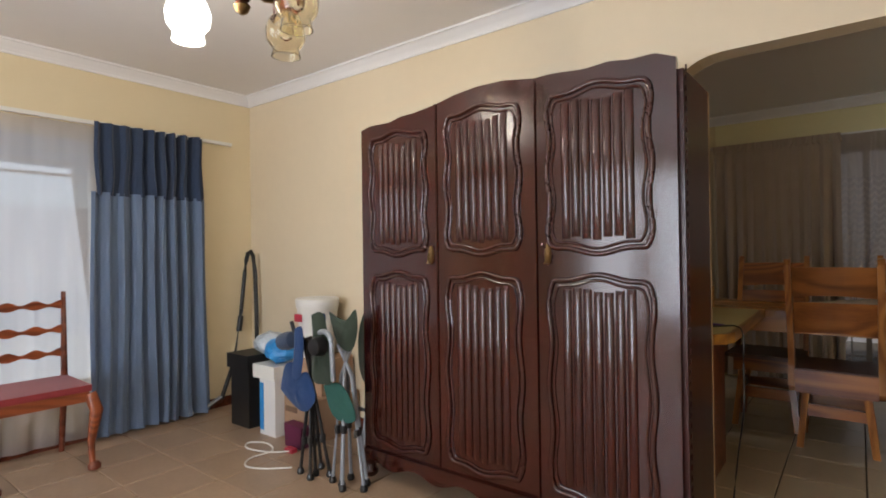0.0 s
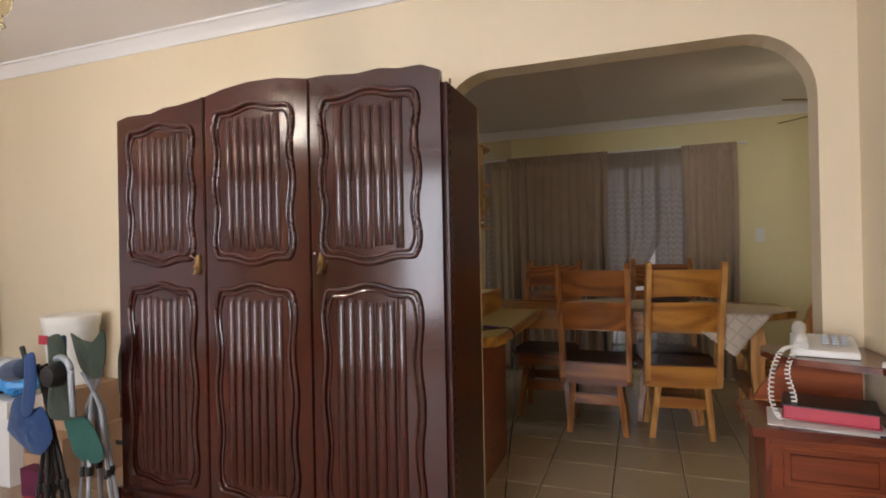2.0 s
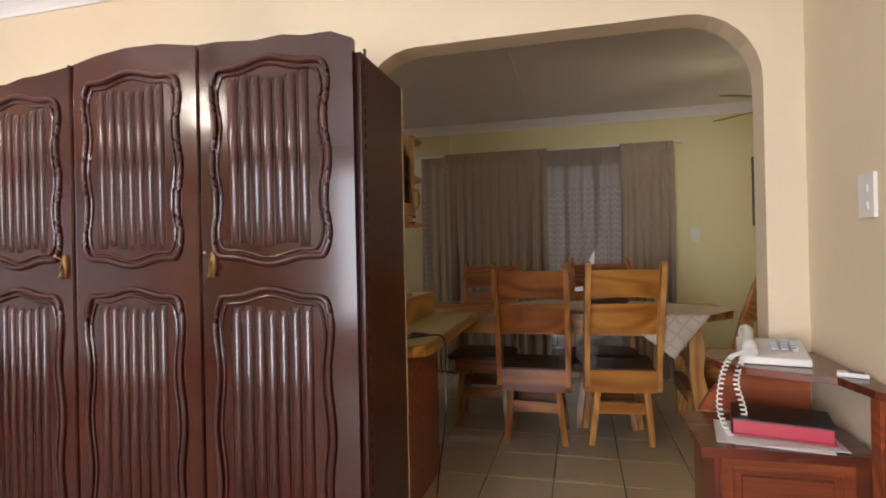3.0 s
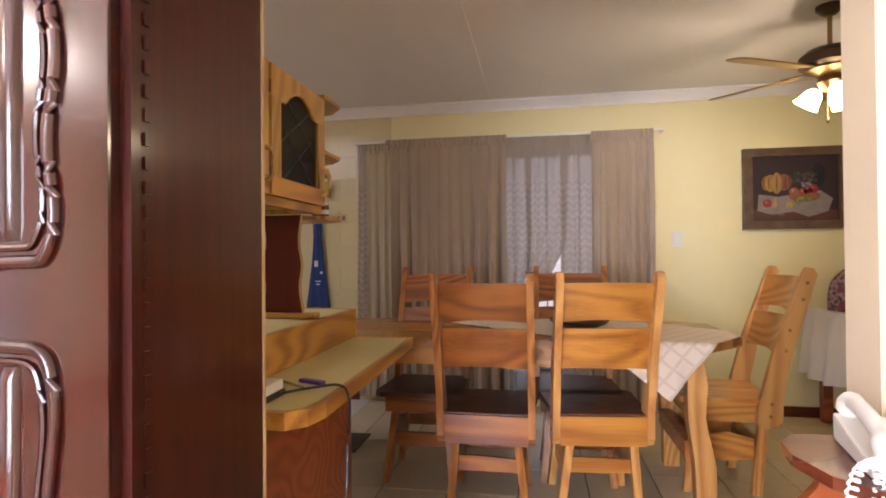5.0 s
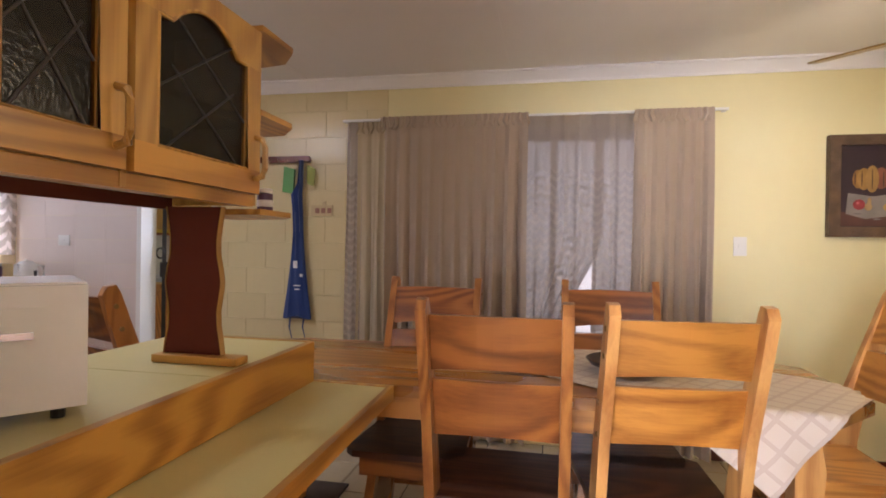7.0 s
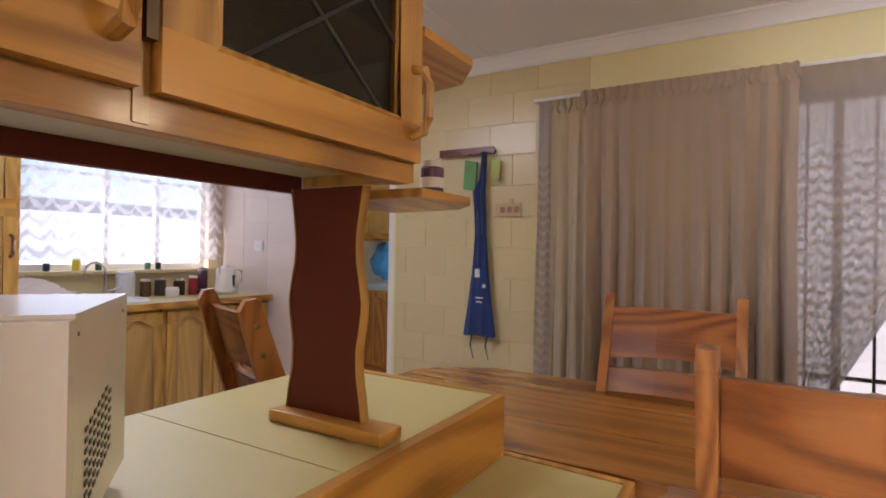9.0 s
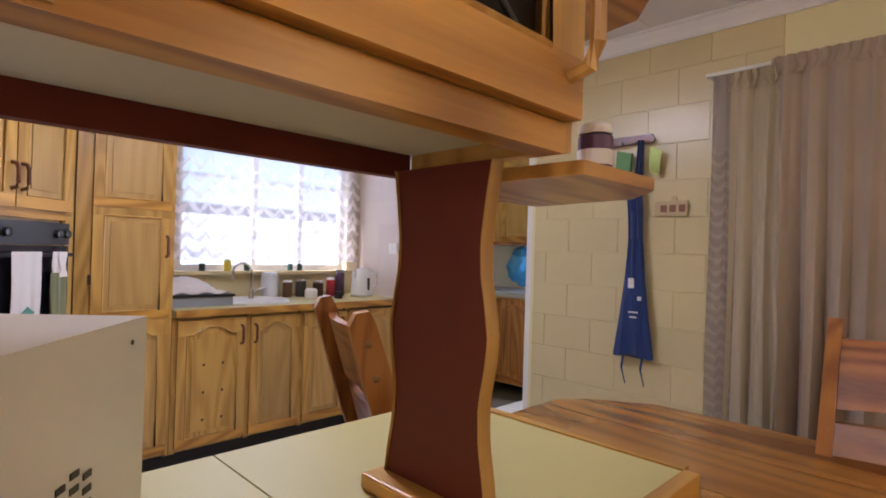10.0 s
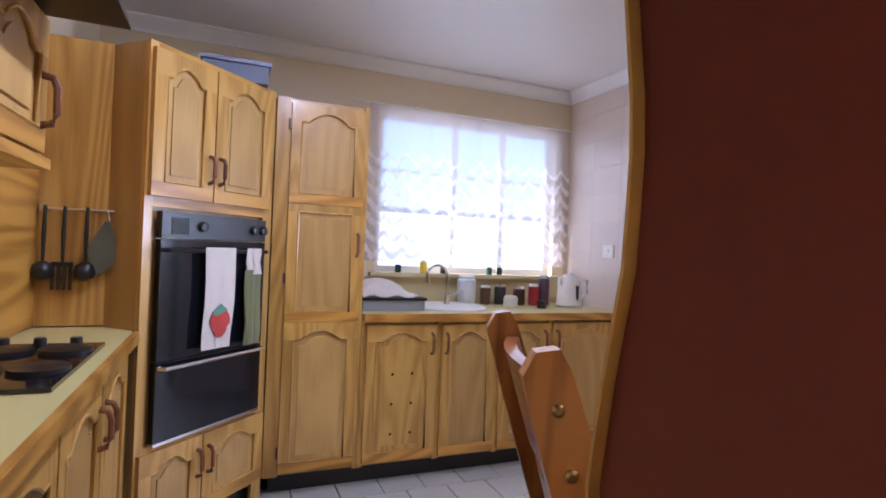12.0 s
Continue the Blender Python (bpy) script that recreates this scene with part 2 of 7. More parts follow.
TILE_K = material("white_floor_tile", (0.55, 0.52, 0.48), 0.3, spot=0.15, scale=7, random_tint=0.05)
GROUT = material("dark_grout", (0.10, 0.075, 0.05), 0.9, spot=0.3, scale=20)
WALLTILE = material("glazed_cream_wall_tile", (0.66, 0.55, 0.30), 0.25, spot=0.08, scale=5, random_tint=0.03)
PINKTILE = material("glazed_rosy_white_wall_tile", (0.70, 0.59, 0.52), 0.22, spot=0.06, scale=5, random_tint=0.03)
WHITETILE = material("glazed_white_wall_tile", (0.72, 0.70, 0.66), 0.22, spot=0.05, scale=5, random_tint=0.03)
MAHOGANY = wood("dark_polished_mahogany", (0.046, 0.0062, 0.003), (0.018, 0.003, 0.0018), 0.19, "Z", 4, 0.9, spec=0.3, bump=0.01, figure=0.25)
MAHOG_SIDE = wood("dark_stained_wood", (0.050, 0.0085, 0.005), (0.022, 0.004, 0.0025), 0.30, "Z", 4, 0.3, spec=0.2, bump=0.03, figure=0.2)
PINE_X = wood("honey_pine_along_x", (0.52, 0.225, 0.038), (0.24, 0.075, 0.010), 0.30, "X", 6, figure=0.45)
PINE_Y = wood("honey_pine_along_y", (0.55, 0.245, 0.048), (0.24, 0.078, 0.011), 0.34, "Y", 8, figure=0.4)
PINE_Z = wood("honey_pine_upright", (0.60, 0.31, 0.090), (0.34, 0.13, 0.03), 0.34, "Z", 6)
TABLE_X = wood("honey_brown_pine_tabletop", (0.34, 0.145, 0.024), (0.12, 0.038, 0.006), 0.26, "X", 5, figure=0.5)
RED_X = wood("reddish_pine_along_x", (0.33, 0.115, 0.023), (0.12, 0.030, 0.006), 0.30, "X", 7, figure=0.55)
RED_Y = wood("reddish_pine_along_y", (0.33, 0.115, 0.023), (0.12, 0.030, 0.006), 0.30, "Y", 7, figure=0.55)
RED_Z = wood("reddish_pine_upright", (0.40, 0.16, 0.034), (0.18, 0.055, 0.010), 0.30, "Z", 7, figure=0.5)
SEATWOOD = wood("dark_seat_wood", (0.12, 0.04, 0.016), (0.05, 0.016, 0.008), 0.4, "X", 7)
OAK_Z = wood("golden_oak_upright", (0.56, 0.32, 0.072), (0.34, 0.165, 0.027), 0.34, "Z", 7, bump=0.2, figure=0.45)
OAK_X = wood("golden_oak_along_x", (0.54, 0.28, 0.048), (0.25, 0.10, 0.011), 0.34, "X", 7, bump=0.2, figure=0.55)
OAK_Y = wood("golden_oak_along_y", (0.54, 0.27, 0.042), (0.25, 0.095, 0.010), 0.34, "Y", 7, bump=0.2, figure=0.55)
VENEER_Z = wood("oak_veneer_panel", (0.50, 0.305, 0.09), (0.36, 0.195, 0.05), 0.42, "Z", 4, bump=0.06, figure=0.3)
PLY = wood("pale_plywood", (0.52, 0.38, 0.20), (0.36, 0.24, 0.12), 0.6, "Z", 5)
HANDLE = wood("brown_wooden_handle", (0.20, 0.07, 0.025), (0.10, 0.035, 0.014), 0.35, "Z", 9)
LAMINATE = material("cream_laminate", (0.56, 0.475, 0.19), 0.4, spot=0.05, scale=20)
LAM_UNDER = material("pale_board_underside", (0.55, 0.50, 0.36), 0.5, spot=0.1, scale=5)
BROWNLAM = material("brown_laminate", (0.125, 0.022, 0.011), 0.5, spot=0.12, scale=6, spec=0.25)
REDWOOD = wood("red_brown_varnished_wood", (0.30, 0.075, 0.022), (0.13, 0.028, 0.010), 0.3, "X", 6)
REDWOOD_TOP = wood("dark_red_varnished_top", (0.15, 0.035, 0.015), (0.07, 0.016, 0.008), 0.25, "X", 6)
WHITE = material("white_plastic", (0.75, 0.73, 0.68), 0.35, spot=0.04, scale=10)
ENAMEL = material("white_enamel", (0.80, 0.78, 0.74), 0.22, spot=0.05, scale=8)
BLACK = material("black_plastic", (0.015, 0.014, 0.014), 0.35, spot=0.2, scale=20)
BLACKGLASS = material("black_oven_glass", (0.006, 0.006, 0.010), 0.08, spec=0.7)
PLINTH = material("black_plinth", (0.02, 0.018, 0.018), 0.5, spot=0.2, scale=10)
CHROME = material("chrome", (0.75, 0.75, 0.76), 0.18, 1.0)
STEEL = material("grey_steel_tube", (0.30, 0.32, 0.35), 0.4, 0.3)
BRASS = material("aged_brass", (0.26, 0.17, 0.075), 0.3, 1.0)
BLUE_L = cloth("slate_blue_cloth", (0.19, 0.25, 0.37), (0.14, 0.19, 0.29), 0.25)
BLUE_D = cloth("dark_navy_cloth", (0.035, 0.055, 0.105), (0.025, 0.04, 0.08), 0.1)
BEIGE = cloth("taupe_curtain_cloth", (0.47, 0.365, 0.265), (0.38, 0.29, 0.205), 0.10)
CREAMCL = cloth("cream_curtain_lining", (0.60, 0.50, 0.33), (0.52, 0.43, 0.28), 0.3)
NET = lace("white_net", (0.62, 0.58, 0.56), 0.30, 14, 9.0)
NET_D = motif_net("cream_lace", (0.50, 0.43, 0.38), 0.062, 0.055, 0.5, 0.12, 0.36, 0.20)
NET_K = motif_net("white_kitchen_lace", (0.86, 0.81, 0.84), 0.13, 0.10, 0.6, 0.48, 0.34, 0.58, 0.16)
BLUECHAIR = cloth("bright_navy_canvas", (0.010, 0.050, 0.17), (0.006, 0.03, 0.10), 0.1)
GREENCHAIR = cloth("dark_green_canvas", (0.024, 0.038, 0.022), (0.016, 0.028, 0.016), 0.1)
APRON = cloth("printed_blue_cloth", (0.035, 0.075, 0.26), (0.012, 0.025, 0.09), 0.1)
REDSEAT = cloth("crimson_seat_cloth", (0.28, 0.025, 0.03), (0.2, 0.018, 0.02), 0.0)
WHITECLOTH = cloth("white_tablecloth", (0.75, 0.68, 0.62), (0.70, 0.63, 0.57), 0.15)
BAG = material("thin_blue_plastic", (0.05, 0.28, 0.65), 0.3, spot=0.3, scale=15, bump=0.5)
CARD = material("brown_cardboard", (0.36, 0.22, 0.13), 0.8, spot=0.1, scale=10)
PAPER = material("white_paper", (0.72, 0.70, 0.68), 0.7, spot=0.05, scale=10)
RED = material("red_book_edge", (0.45, 0.035, 0.06), 0.4, spot=0.1, scale=20)
DARKMETAL = material("bronze_metal", (0.10, 0.07, 0.045), 0.35, 0.8)
SHADE_ON = glow("lit_glass_shade", (1.0, 0.84, 0.52), 9.0)
LIT = glow("lit_white_shade", (1.0, 0.93, 0.8), 12.0)
AMBER = glass("amber_glass", (0.98, 0.92, 0.74), 0.05)
CLEAR = glass("clear_glass", (1, 1, 1), 0.0)
SMOKED = material("smoked_patterned_glass", (0.020, 0.017, 0.012), 0.2, spot=0.4, scale=22, bump=0.3, spec=0.5)
sn, sl = SMOKED.node_tree.nodes, SMOKED.node_tree.links
seen_through, glazing = sn.new("ShaderNodeBsdfTransparent"), sn.new("ShaderNodeMixShader")
seen_through.inputs[0].default_value, glazing.inputs[0].default_value = (0.60, 0.46, 0.24, 1), 0.5
sl.new(sn["Principled BSDF"].outputs[0], glazing.inputs[1]), sl.new(seen_through.outputs[0], glazing.inputs[2]), sl.new(glazing.outputs[0], sn["Material Output"].inputs["Surface"])
LEAD = material("lead_strip", (0.08, 0.07, 0.06), 0.45, 0.5)


# building
bases = {}


def thing(name, label, category, at=(0, 0, 0), group="", kind=""):
    ob = new(name)
    ob.empty_display_size = 0.1
    ob.location = at
    bases[ob.name] = Vector(at)
    return tagged(ob, label, category, group, kind)


def part(name, bm, mat, parent=None, label="", smooth=False, kind="", bevel=0.0):
    me = bpy.data.meshes.new(name)
    if bevel:
        bmesh.ops.bevel(bm, geom=[e for e in bm.edges if e.is_manifold and e.calc_face_angle(0) > 0.6], offset=bevel, segments=2, affect="EDGES", profile=0.6, clamp_overlap=True)
    top = parent
    if parent is not None:
        base = bases.get(parent.name, Vector())
        bm.transform(Matrix.Translation(-base))
    bmesh.ops.recalc_face_normals(bm, faces=bm.faces[:])
    bm.to_mesh(me)
    bm.free()
    me.materials.append(mat)
    if smooth:
        for p in me.polygons:
            p.use_smooth = True
        me.set_sharp_from_angle(angle=0.7)
    ob = new(name, me)
    if parent is not None:
        ob.parent = parent
        bases[ob.name] = base
    return tagged(ob, label, kind=kind)


def box(bm, a, b, m=None):
    x0, y0, z0 = a
    x1, y1, z1 = b
    v = [bm.verts.new(p) for p in ((x0, y0, z0), (x1, y0, z0), (x1, y1, z0), (x0, y1, z0), (x0, y0, z1), (x1, y0, z1), (x1, y1, z1), (x0, y1, z1))]
    for f in ((3, 2, 1, 0), (4, 5, 6, 7), (0, 1, 5, 4), (1, 2, 6, 5), (2, 3, 7, 6), (3, 0, 4, 7)):
        bm.faces.new([v[i] for i in f])
    if m is not None:
        bmesh.ops.transform(bm, matrix=m, verts=v)
    return bm


def B():
    return bmesh.new()


def cube(a, b, m=None):
    return box(B(), a, b, m)


def prism(bm, outline, axis, a, b, m=None):
    """Extrudes a plane outline from a to b along an axis; outline runs in the other two axes in their order."""
    def at(p, h):
        return {"x": (h, p[0], p[1]), "y": (p[0], h, p[1]), "z": (p[0], p[1], h)}[axis]
    lo, hi = [bm.verts.new(at(p, a)) for p in outline], [bm.verts.new(at(p, b)) for p in outline]
    bm.faces.new(lo[::-1]), bm.faces.new(hi)
    k = len(outline)
    for i in range(k):
        bm.faces.new((lo[i], lo[(i + 1) % k], hi[(i + 1) % k], hi[i]))
    if m is not None:
        bmesh.ops.transform(bm, matrix=m, verts=lo + hi)
    return bm


def tube(bm, path, r, sides=8, closed=False, flat=1.0):
    """A tube along a path of points; r may be a list."""
    pts = [Vector(p) for p in path]
    k = len(pts)
    rings = []
    up = Vector((0, 0, 1))
    for i, p in enumerate(pts):
        d = (pts[(i + 1) % k] - pts[i - 1]) if closed else (pts[min(i + 1, k - 1)] - pts[max(i - 1, 0)])
        d.normalize()
        side = d.cross(up)
        if side.length < 0.15:
            side = d.cross(Vector((0, 1, 0)))
        side.normalize()
        over = side.cross(d)
        rad = r[i] if isinstance(r, (list, tuple)) else r
        rings.append([bm.verts.new(p + side * math.cos(a) * rad + over * math.sin(a) * rad * flat) for a in (j * math.tau / sides for j in range(sides))])
    for i in range(k if closed else k - 1):
        p, q = rings[i], rings[(i + 1) % k]
        for j in range(sides):
            bm.faces.new((p[j], p[(j + 1) % sides], q[(j + 1) % sides], q[j]))
    if not closed:
        bm.faces.new(rings[0][::-1]), bm.faces.new(rings[-1])
    return bm


def lathe(bm, profile, at=(0, 0, 0), sides=20, m=None, caps=True):
    rings = []
    for r, z in profile:
        rings.append([bm.verts.new((at[0] + r * math.cos(j * math.tau / sides), at[1] + r * math.sin(j * math.tau / sides), at[2] + z)) for j in range(sides)])
    for p, q in zip(rings, rings[1:]):
        for j in range(sides):
            bm.faces.new((p[j], p[(j + 1) % sides], q[(j + 1) % sides], q[j]))
    if caps:
        bm.faces.new(rings[0][::-1]), bm.faces.new(rings[-1])
    if m is not None:
        bmesh.ops.transform(bm, matrix=m, verts=[v for g in rings for v in g])
    return bm


def wall(name, axis, p0, p1, u0, u1, z0, z1, mat, holes=()):
    """A wall across an axis from p0 to p1, along the other from u0 to u1, with openings (ua, ub, za, zb)."""
    bm = B()
    us = sorted({u0, u1, *[h[0] for h in holes], *[h[1] for h in holes]})
    zs = sorted({z0, z1, *[h[2] for h in holes], *[h[3] for h in holes]})
    for ua, ub in zip(us, us[1:]):
        for za, zb in zip(zs, zs[1:]):
            cu, cz = (ua + ub) / 2, (za + zb) / 2
            if any(h[0] < cu < h[1] and h[2] < cz < h[3] for h in holes):
                continue
            box(bm, *(((p0, ua, za), (p1, ub, zb)) if axis == "x" else ((ua, p0, za), (ub, p1, zb))))
    bmesh.ops.remove_doubles(bm, verts=bm.verts[:], dist=1e-5)
    seen = {}
    for f in bm.faces:
        seen.setdefault(tuple(round(c, 4) for c in f.calc_center_median()), []).append(f)
    bmesh.ops.delete(bm, geom=[f for g in seen.values() if len(g) > 1 for f in g], context="FACES")
    return part(name, bm, mat, kind="structure")


def folds(bm, axis, at, u0, u1, z0, z1, waves, deep, thick=0.004, gather=0.5, seed=1, lean=None, foot=1.0):
    """A hanging cloth with folds: a sheet with thickness; lean(s, t) shifts u by the height."""
    rnd = random.Random(seed)
    ph = [rnd.uniform(0, 6.3) for _ in range(4)]
    nu, nz = max(8, int(waves * 9)), 14
    uvl = bm.loops.layers.uv.verify()
    grid = []
    for k in range(nz + 1):
        t = k / nz
        row = []
        for i in range(nu + 1):
            s = i / nu
            a = s * waves * math.tau
            w = math.sin(a + 0.9 * math.sin(s * 9 + ph[0])) + 0.35 * math.sin(2.1 * a + ph[1] + t * 0.7)
            d = deep * (gather + (1 - gather) * min(1, t * 1.6)) * w * (0.8 + 0.4 * math.sin(s * 5 + ph[2]))
            u = u0 + (u1 - u0) * s + 0.012 * math.sin(t * 5 + s * 13 + ph[3]) * t
            u = (u0 + u1) / 2 + (u - (u0 + u1) / 2) * (1 + (foot - 1) * t)
            if lean:
                u += lean(s, t)
            z = z1 + (z0 - z1) * t
            row.append(((at + d, u, z) if axis == "x" else (u, at + d, z), (s * abs(u1 - u0), t * (z1 - z0))))
        grid.append(row)
    n = Vector((1, 0, 0)) if axis == "x" else Vector((0, 1, 0))
    for off in ((0, thick) if thick else (0,)):
        vs = [[bm.verts.new(Vector(p) + n * off) for p, _ in row] for row in grid]
        for k in range(nz):
            for i in range(nu):
                f = bm.faces.new((vs[k][i], vs[k][i + 1], vs[k + 1][i + 1], vs[k + 1][i]))
                for loop, (kk, ii) in zip(f.loops, ((k, i), (k, i + 1), (k + 1, i + 1), (k + 1, i))):
                    loop[uvl].uv = grid[kk][ii][1]
    return bm


def smooth_path(p, k=6):
    p = [Vector(q) for q in p]
    out = []
    for i in range(len(p) - 1):
        a, b, c, d = p[max(i - 1, 0)], p[i], p[i + 1], p[min(i + 2, len(p) - 1)]
        for j in range(k):
            t = j / k
            out.append(0.5 * ((2 * b) + (c - a) * t + (2 * a - 5 * b + 4 * c - d) * t * t + (3 * b - a - 3 * c + d) * t ** 3))
    return out + [p[-1]]


def wavy(u0, u1, z0, z1, amp=0.012, n=72):
    """A closed outline: a rounded oblong whose sides bend in and out."""
    pts = []
    w, h = u1 - u0, z1 - z0
    for i in range(n * 2):
        s = i / (n * 2) * 4
        k, f = int(s), s - int(s)
        bend = amp * math.sin(f * math.tau * (2.5 if k % 2 else 1.5))
        c = 0.0
        edge = min(f, 1 - f)
        inn = 0.028 * max(0, 1 - edge * 9) ** 2
        if k == 0:
            p = (u0 + f * w, z0 + inn + bend)
        elif k == 1:
            p = (u1 - inn + bend * 0.7, z0 + f * h)
        elif k == 2:
            p = (u1 - f * w, z1 - inn - bend)
        else:
            p = (u0 + inn - bend * 0.7, z1 - f * h)
        pts.append(p)
    for _ in range(5):
        pts = [((pts[i - 1][0] + 2 * p[0] + pts[(i + 1) % len(pts)][0]) / 4, (pts[i - 1][1] + 2 * p[1] + pts[(i + 1) % len(pts)][1]) / 4) for i, p in enumerate(pts)]
    return pts


# the setting
CL, CD = 2.482, 2.42
ARCH0, ARCH1, ATOP = 0.05, 1.535, 2.022
part("floor", cube((-3.7, -2.3, -0.2), (4.4, 9.0, -0.006)), GROUT, kind="structure")
R = 0.25
arc_l = [(ARCH0 + R - R * math.cos(a), ATOP - R + R * math.sin(a)) for a in (i * math.pi / 16 for i in range(9))]
arc_r = [(ARCH1 - R + R * math.sin(a), ATOP - R + R * math.cos(a)) for a in (i * math.pi / 16 for i in range(9))]
arch = prism(B(), [(-3.55, 0), (ARCH0, 0)] + arc_l + arc_r + [(ARCH1, 0), (4.25, 0), (4.25, 2.6), (-3.55, 2.6)], "y", 3.06, 3.18)
part("wall_arch", arch, ARCH_PAINT, kind="structure")
wall("wall_north", "y", 6.14, 6.29, -3.55, 4.25, 0, 2.6, PAINT_D, [(-2.28, -1.62, 0, 2.05), (0.1, 1.55, 0.05, 2.02)])
wall("wall_kitchen_west", "x", -3.55, -3.4, 3.18, 6.14, 0, 2.6, ARCH_PAINT, [(4.7, 6.02, 1.09, 2.12)])
wall("wall_living_west", "x", -3.38, -3.23, -2.15, 3.06, 0, 2.6, PAINT, [(-0.4, 1.95, 0.35, 2.0)])
wall("wall_living_east", "x", 1.66, 1.81, -2.15, 3.06, 0, 2.6, ARCH_PAINT)
wall("wall_living_south", "y", -2.15, -2.0, -3.23, 1.66, 0, 2.6, PAINT, [(-1.2, 1.4, 0.3, 2.1)])
wall("wall_dining_east", "x", 4.1, 4.25, 3.18, 6.14, 0, 2.6, PAINT_D)
wall("wall_scullery_back", "y", 7.85, 8.0, -3.6, -0.5, 0, 2.6, WHITETILE, [(-2.0, -1.2, 1.08, 1.75)])
wall("wall_scullery_west", "x", -3.7, -3.55, 6.29, 8.2, 0, 2.6, PAINT)
wall("wall_scullery_east", "x", -0.6, -0.5, 6.29, 8.2, 0, 2.6, PAINT)
part("ceiling", cube((-3.38, -2.15, CL), (1.81, 3.06, CL + 0.1)), CEIL, kind="structure")
dc = cube((-3.55, 3.18, CD), (4.25, 6.14, CD + 0.1))
box(dc, (-0.9, 3.18, CD - 0.004), (-0.88, 6.14, CD + 0.001))
box(dc, (0.5, 3.18, CD - 0.004), (0.52, 6.14, CD + 0.001))
box(dc, (-3.7, 6.29, CD), (-0.5, 8.3, CD + 0.1))
part("ceiling_dining", dc, CEIL, kind="structure")


def cornice(name, z, runs):
    """Cove cornice: a curved strip where wall and ceiling meet."""
    for (x0, y0), (x1, y1), (nx, ny) in runs:
        bm = B()
        prof = [(0, 0), (0.0, -0.075), (0.012, -0.075), (0.016, -0.062), (0.03, -0.045), (0.048, -0.028), (0.062, -0.014), (0.075, -0.012), (0.075, 0)]
        lo = [bm.verts.new((x0 + nx * d, y0 + ny * d, z + h)) for d, h in prof]
        hi = [bm.verts.new((x1 + nx * d, y1 + ny * d, z + h)) for d, h in prof]
        for i in range(len(prof)):
            j = (i + 1) % len(prof)
            bm.faces.new((lo[i], lo[j], hi[j], hi[i]))
        bm.faces.new(lo), bm.faces.new(hi[::-1])
        part(name, bm, CORNICE, kind="structure")


cornice("cornice", CL - 0.001, [((-3.23, 3.06), (1.66, 3.06), (0, -1)), ((-3.23, -2), (-3.23, 3.06), (1, 0)), ((1.66, -2), (1.66, 3.06), (-1, 0)), ((-3.23, -2), (1.66, -2), (0, 1))])
cornice("cornice", CD - 0.001, [((-3.4, 6.14), (4.1, 6.14), (0, -1)), ((-3.4, 3.18), (-3.4, 6.14), (1, 0)), ((4.1, 3.18), (4.1, 6.14), (-1, 0)), ((-3.4, 3.18), (4.1, 3.18), (0, 1))])


def skirting(runs):
    for a, b in runs:
        part("baseboard", cube((*a, 0.0), (*b, 0.075)), REDWOOD_TOP, kind="structure")


skirting([((-3.228, 3.045), (-1.4, 3.06)), ((-3.229, -1.99), (-3.215, 3.044)), ((1.70, 6.125), (4.09, 6.139)), ((-1.55, 6.125), (-0.6, 6.139)), ((1.646, -1.99), (1.659, 3.05))])

# windows
def window(name, axis, p, u0, u1, z0, z1, mullions, rails, mat):
    bx = (lambda a, b, c, d, e, f: cube((p + a, b, c), (p + d, e, f))) if axis == "x" else (lambda a, b, c, d, e, f: cube((b, p + a, c), (e, p + d, f)))
    w = thing(name, "painted steel window with clear panes", "window", (p, u0, z0) if axis == "x" else (u0, p, z0), kind="structure")
    part("window_frame", bx(-0.02, u0, z0, 0.02, u0 + 0.04, z1), mat, w)
    part("window_frame", bx(-0.02, u1 - 0.04, z0, 0.02, u1, z1), mat, w)
    part("window_frame", bx(-0.02, u0 + 0.04, z0, 0.02, u1 - 0.04, z0 + 0.04), mat, w)
    part("window_frame", bx(-0.02, u0 + 0.04, z1 - 0.04, 0.02, u1 - 0.04, z1), mat, w)
    for u in mullions:
        part("mullion", bx(-0.018, u - 0.018, z0 + 0.04, 0.018, u + 0.018, z1 - 0.04), mat, w)
    for z in rails:
        part("glazing_bar", bx(-0.01, u0 + 0.04, z - 0.008, 0.01, u1 - 0.04, z + 0.008), mat, w)
    pane = part("pane", bx(-0.003, u0 + 0.04, z0 + 0.04, 0.003, u1 - 0.04, z1 - 0.04), CLEAR, w)
    pane.visible_shadow = False
    return w


window("window_living", "x", -3.31, -0.4, 1.95, 0.35, 2.0, (0.75, 1.35), (1.72, 1.8, 1.88), WHITE)
window("window_living_south", "y", -2.07, -1.2, 1.4, 0.3, 2.1, (0.1,), (1.2,), WHITE)
window("window_kitchen", "x", -3.48, 4.7, 6.02, 1.09, 2.12, (5.25, 5.62), (1.75,), WHITE)
window("window_patio", "y", 6.22, 0.1, 1.55, 0.05, 2.02, (0.8,), (), DARKMETAL)
bars = thing("burglar_bars", "dark steel burglar bars outside the patio window", "burglar bars", (0.1, 6.27, 0.05))
for i in range(11):
    part("bar", cube((0.16 + i * 0.13, 6.262, 0.05), (0.172 + i * 0.13, 6.274, 2.02)), DARKMETAL, bars)
for z in (0.25, 0.62, 0.70):
    part("rail", cube((0.1, 6.275, z), (1.55, 6.283, z + 0.02)), DARKMETAL, bars)
part("window_sill", cube((-3.4, 4.66, 1.065), (-3.33, 6.06, 1.09)), WALLTILE, kind="structure", bevel=0.004)
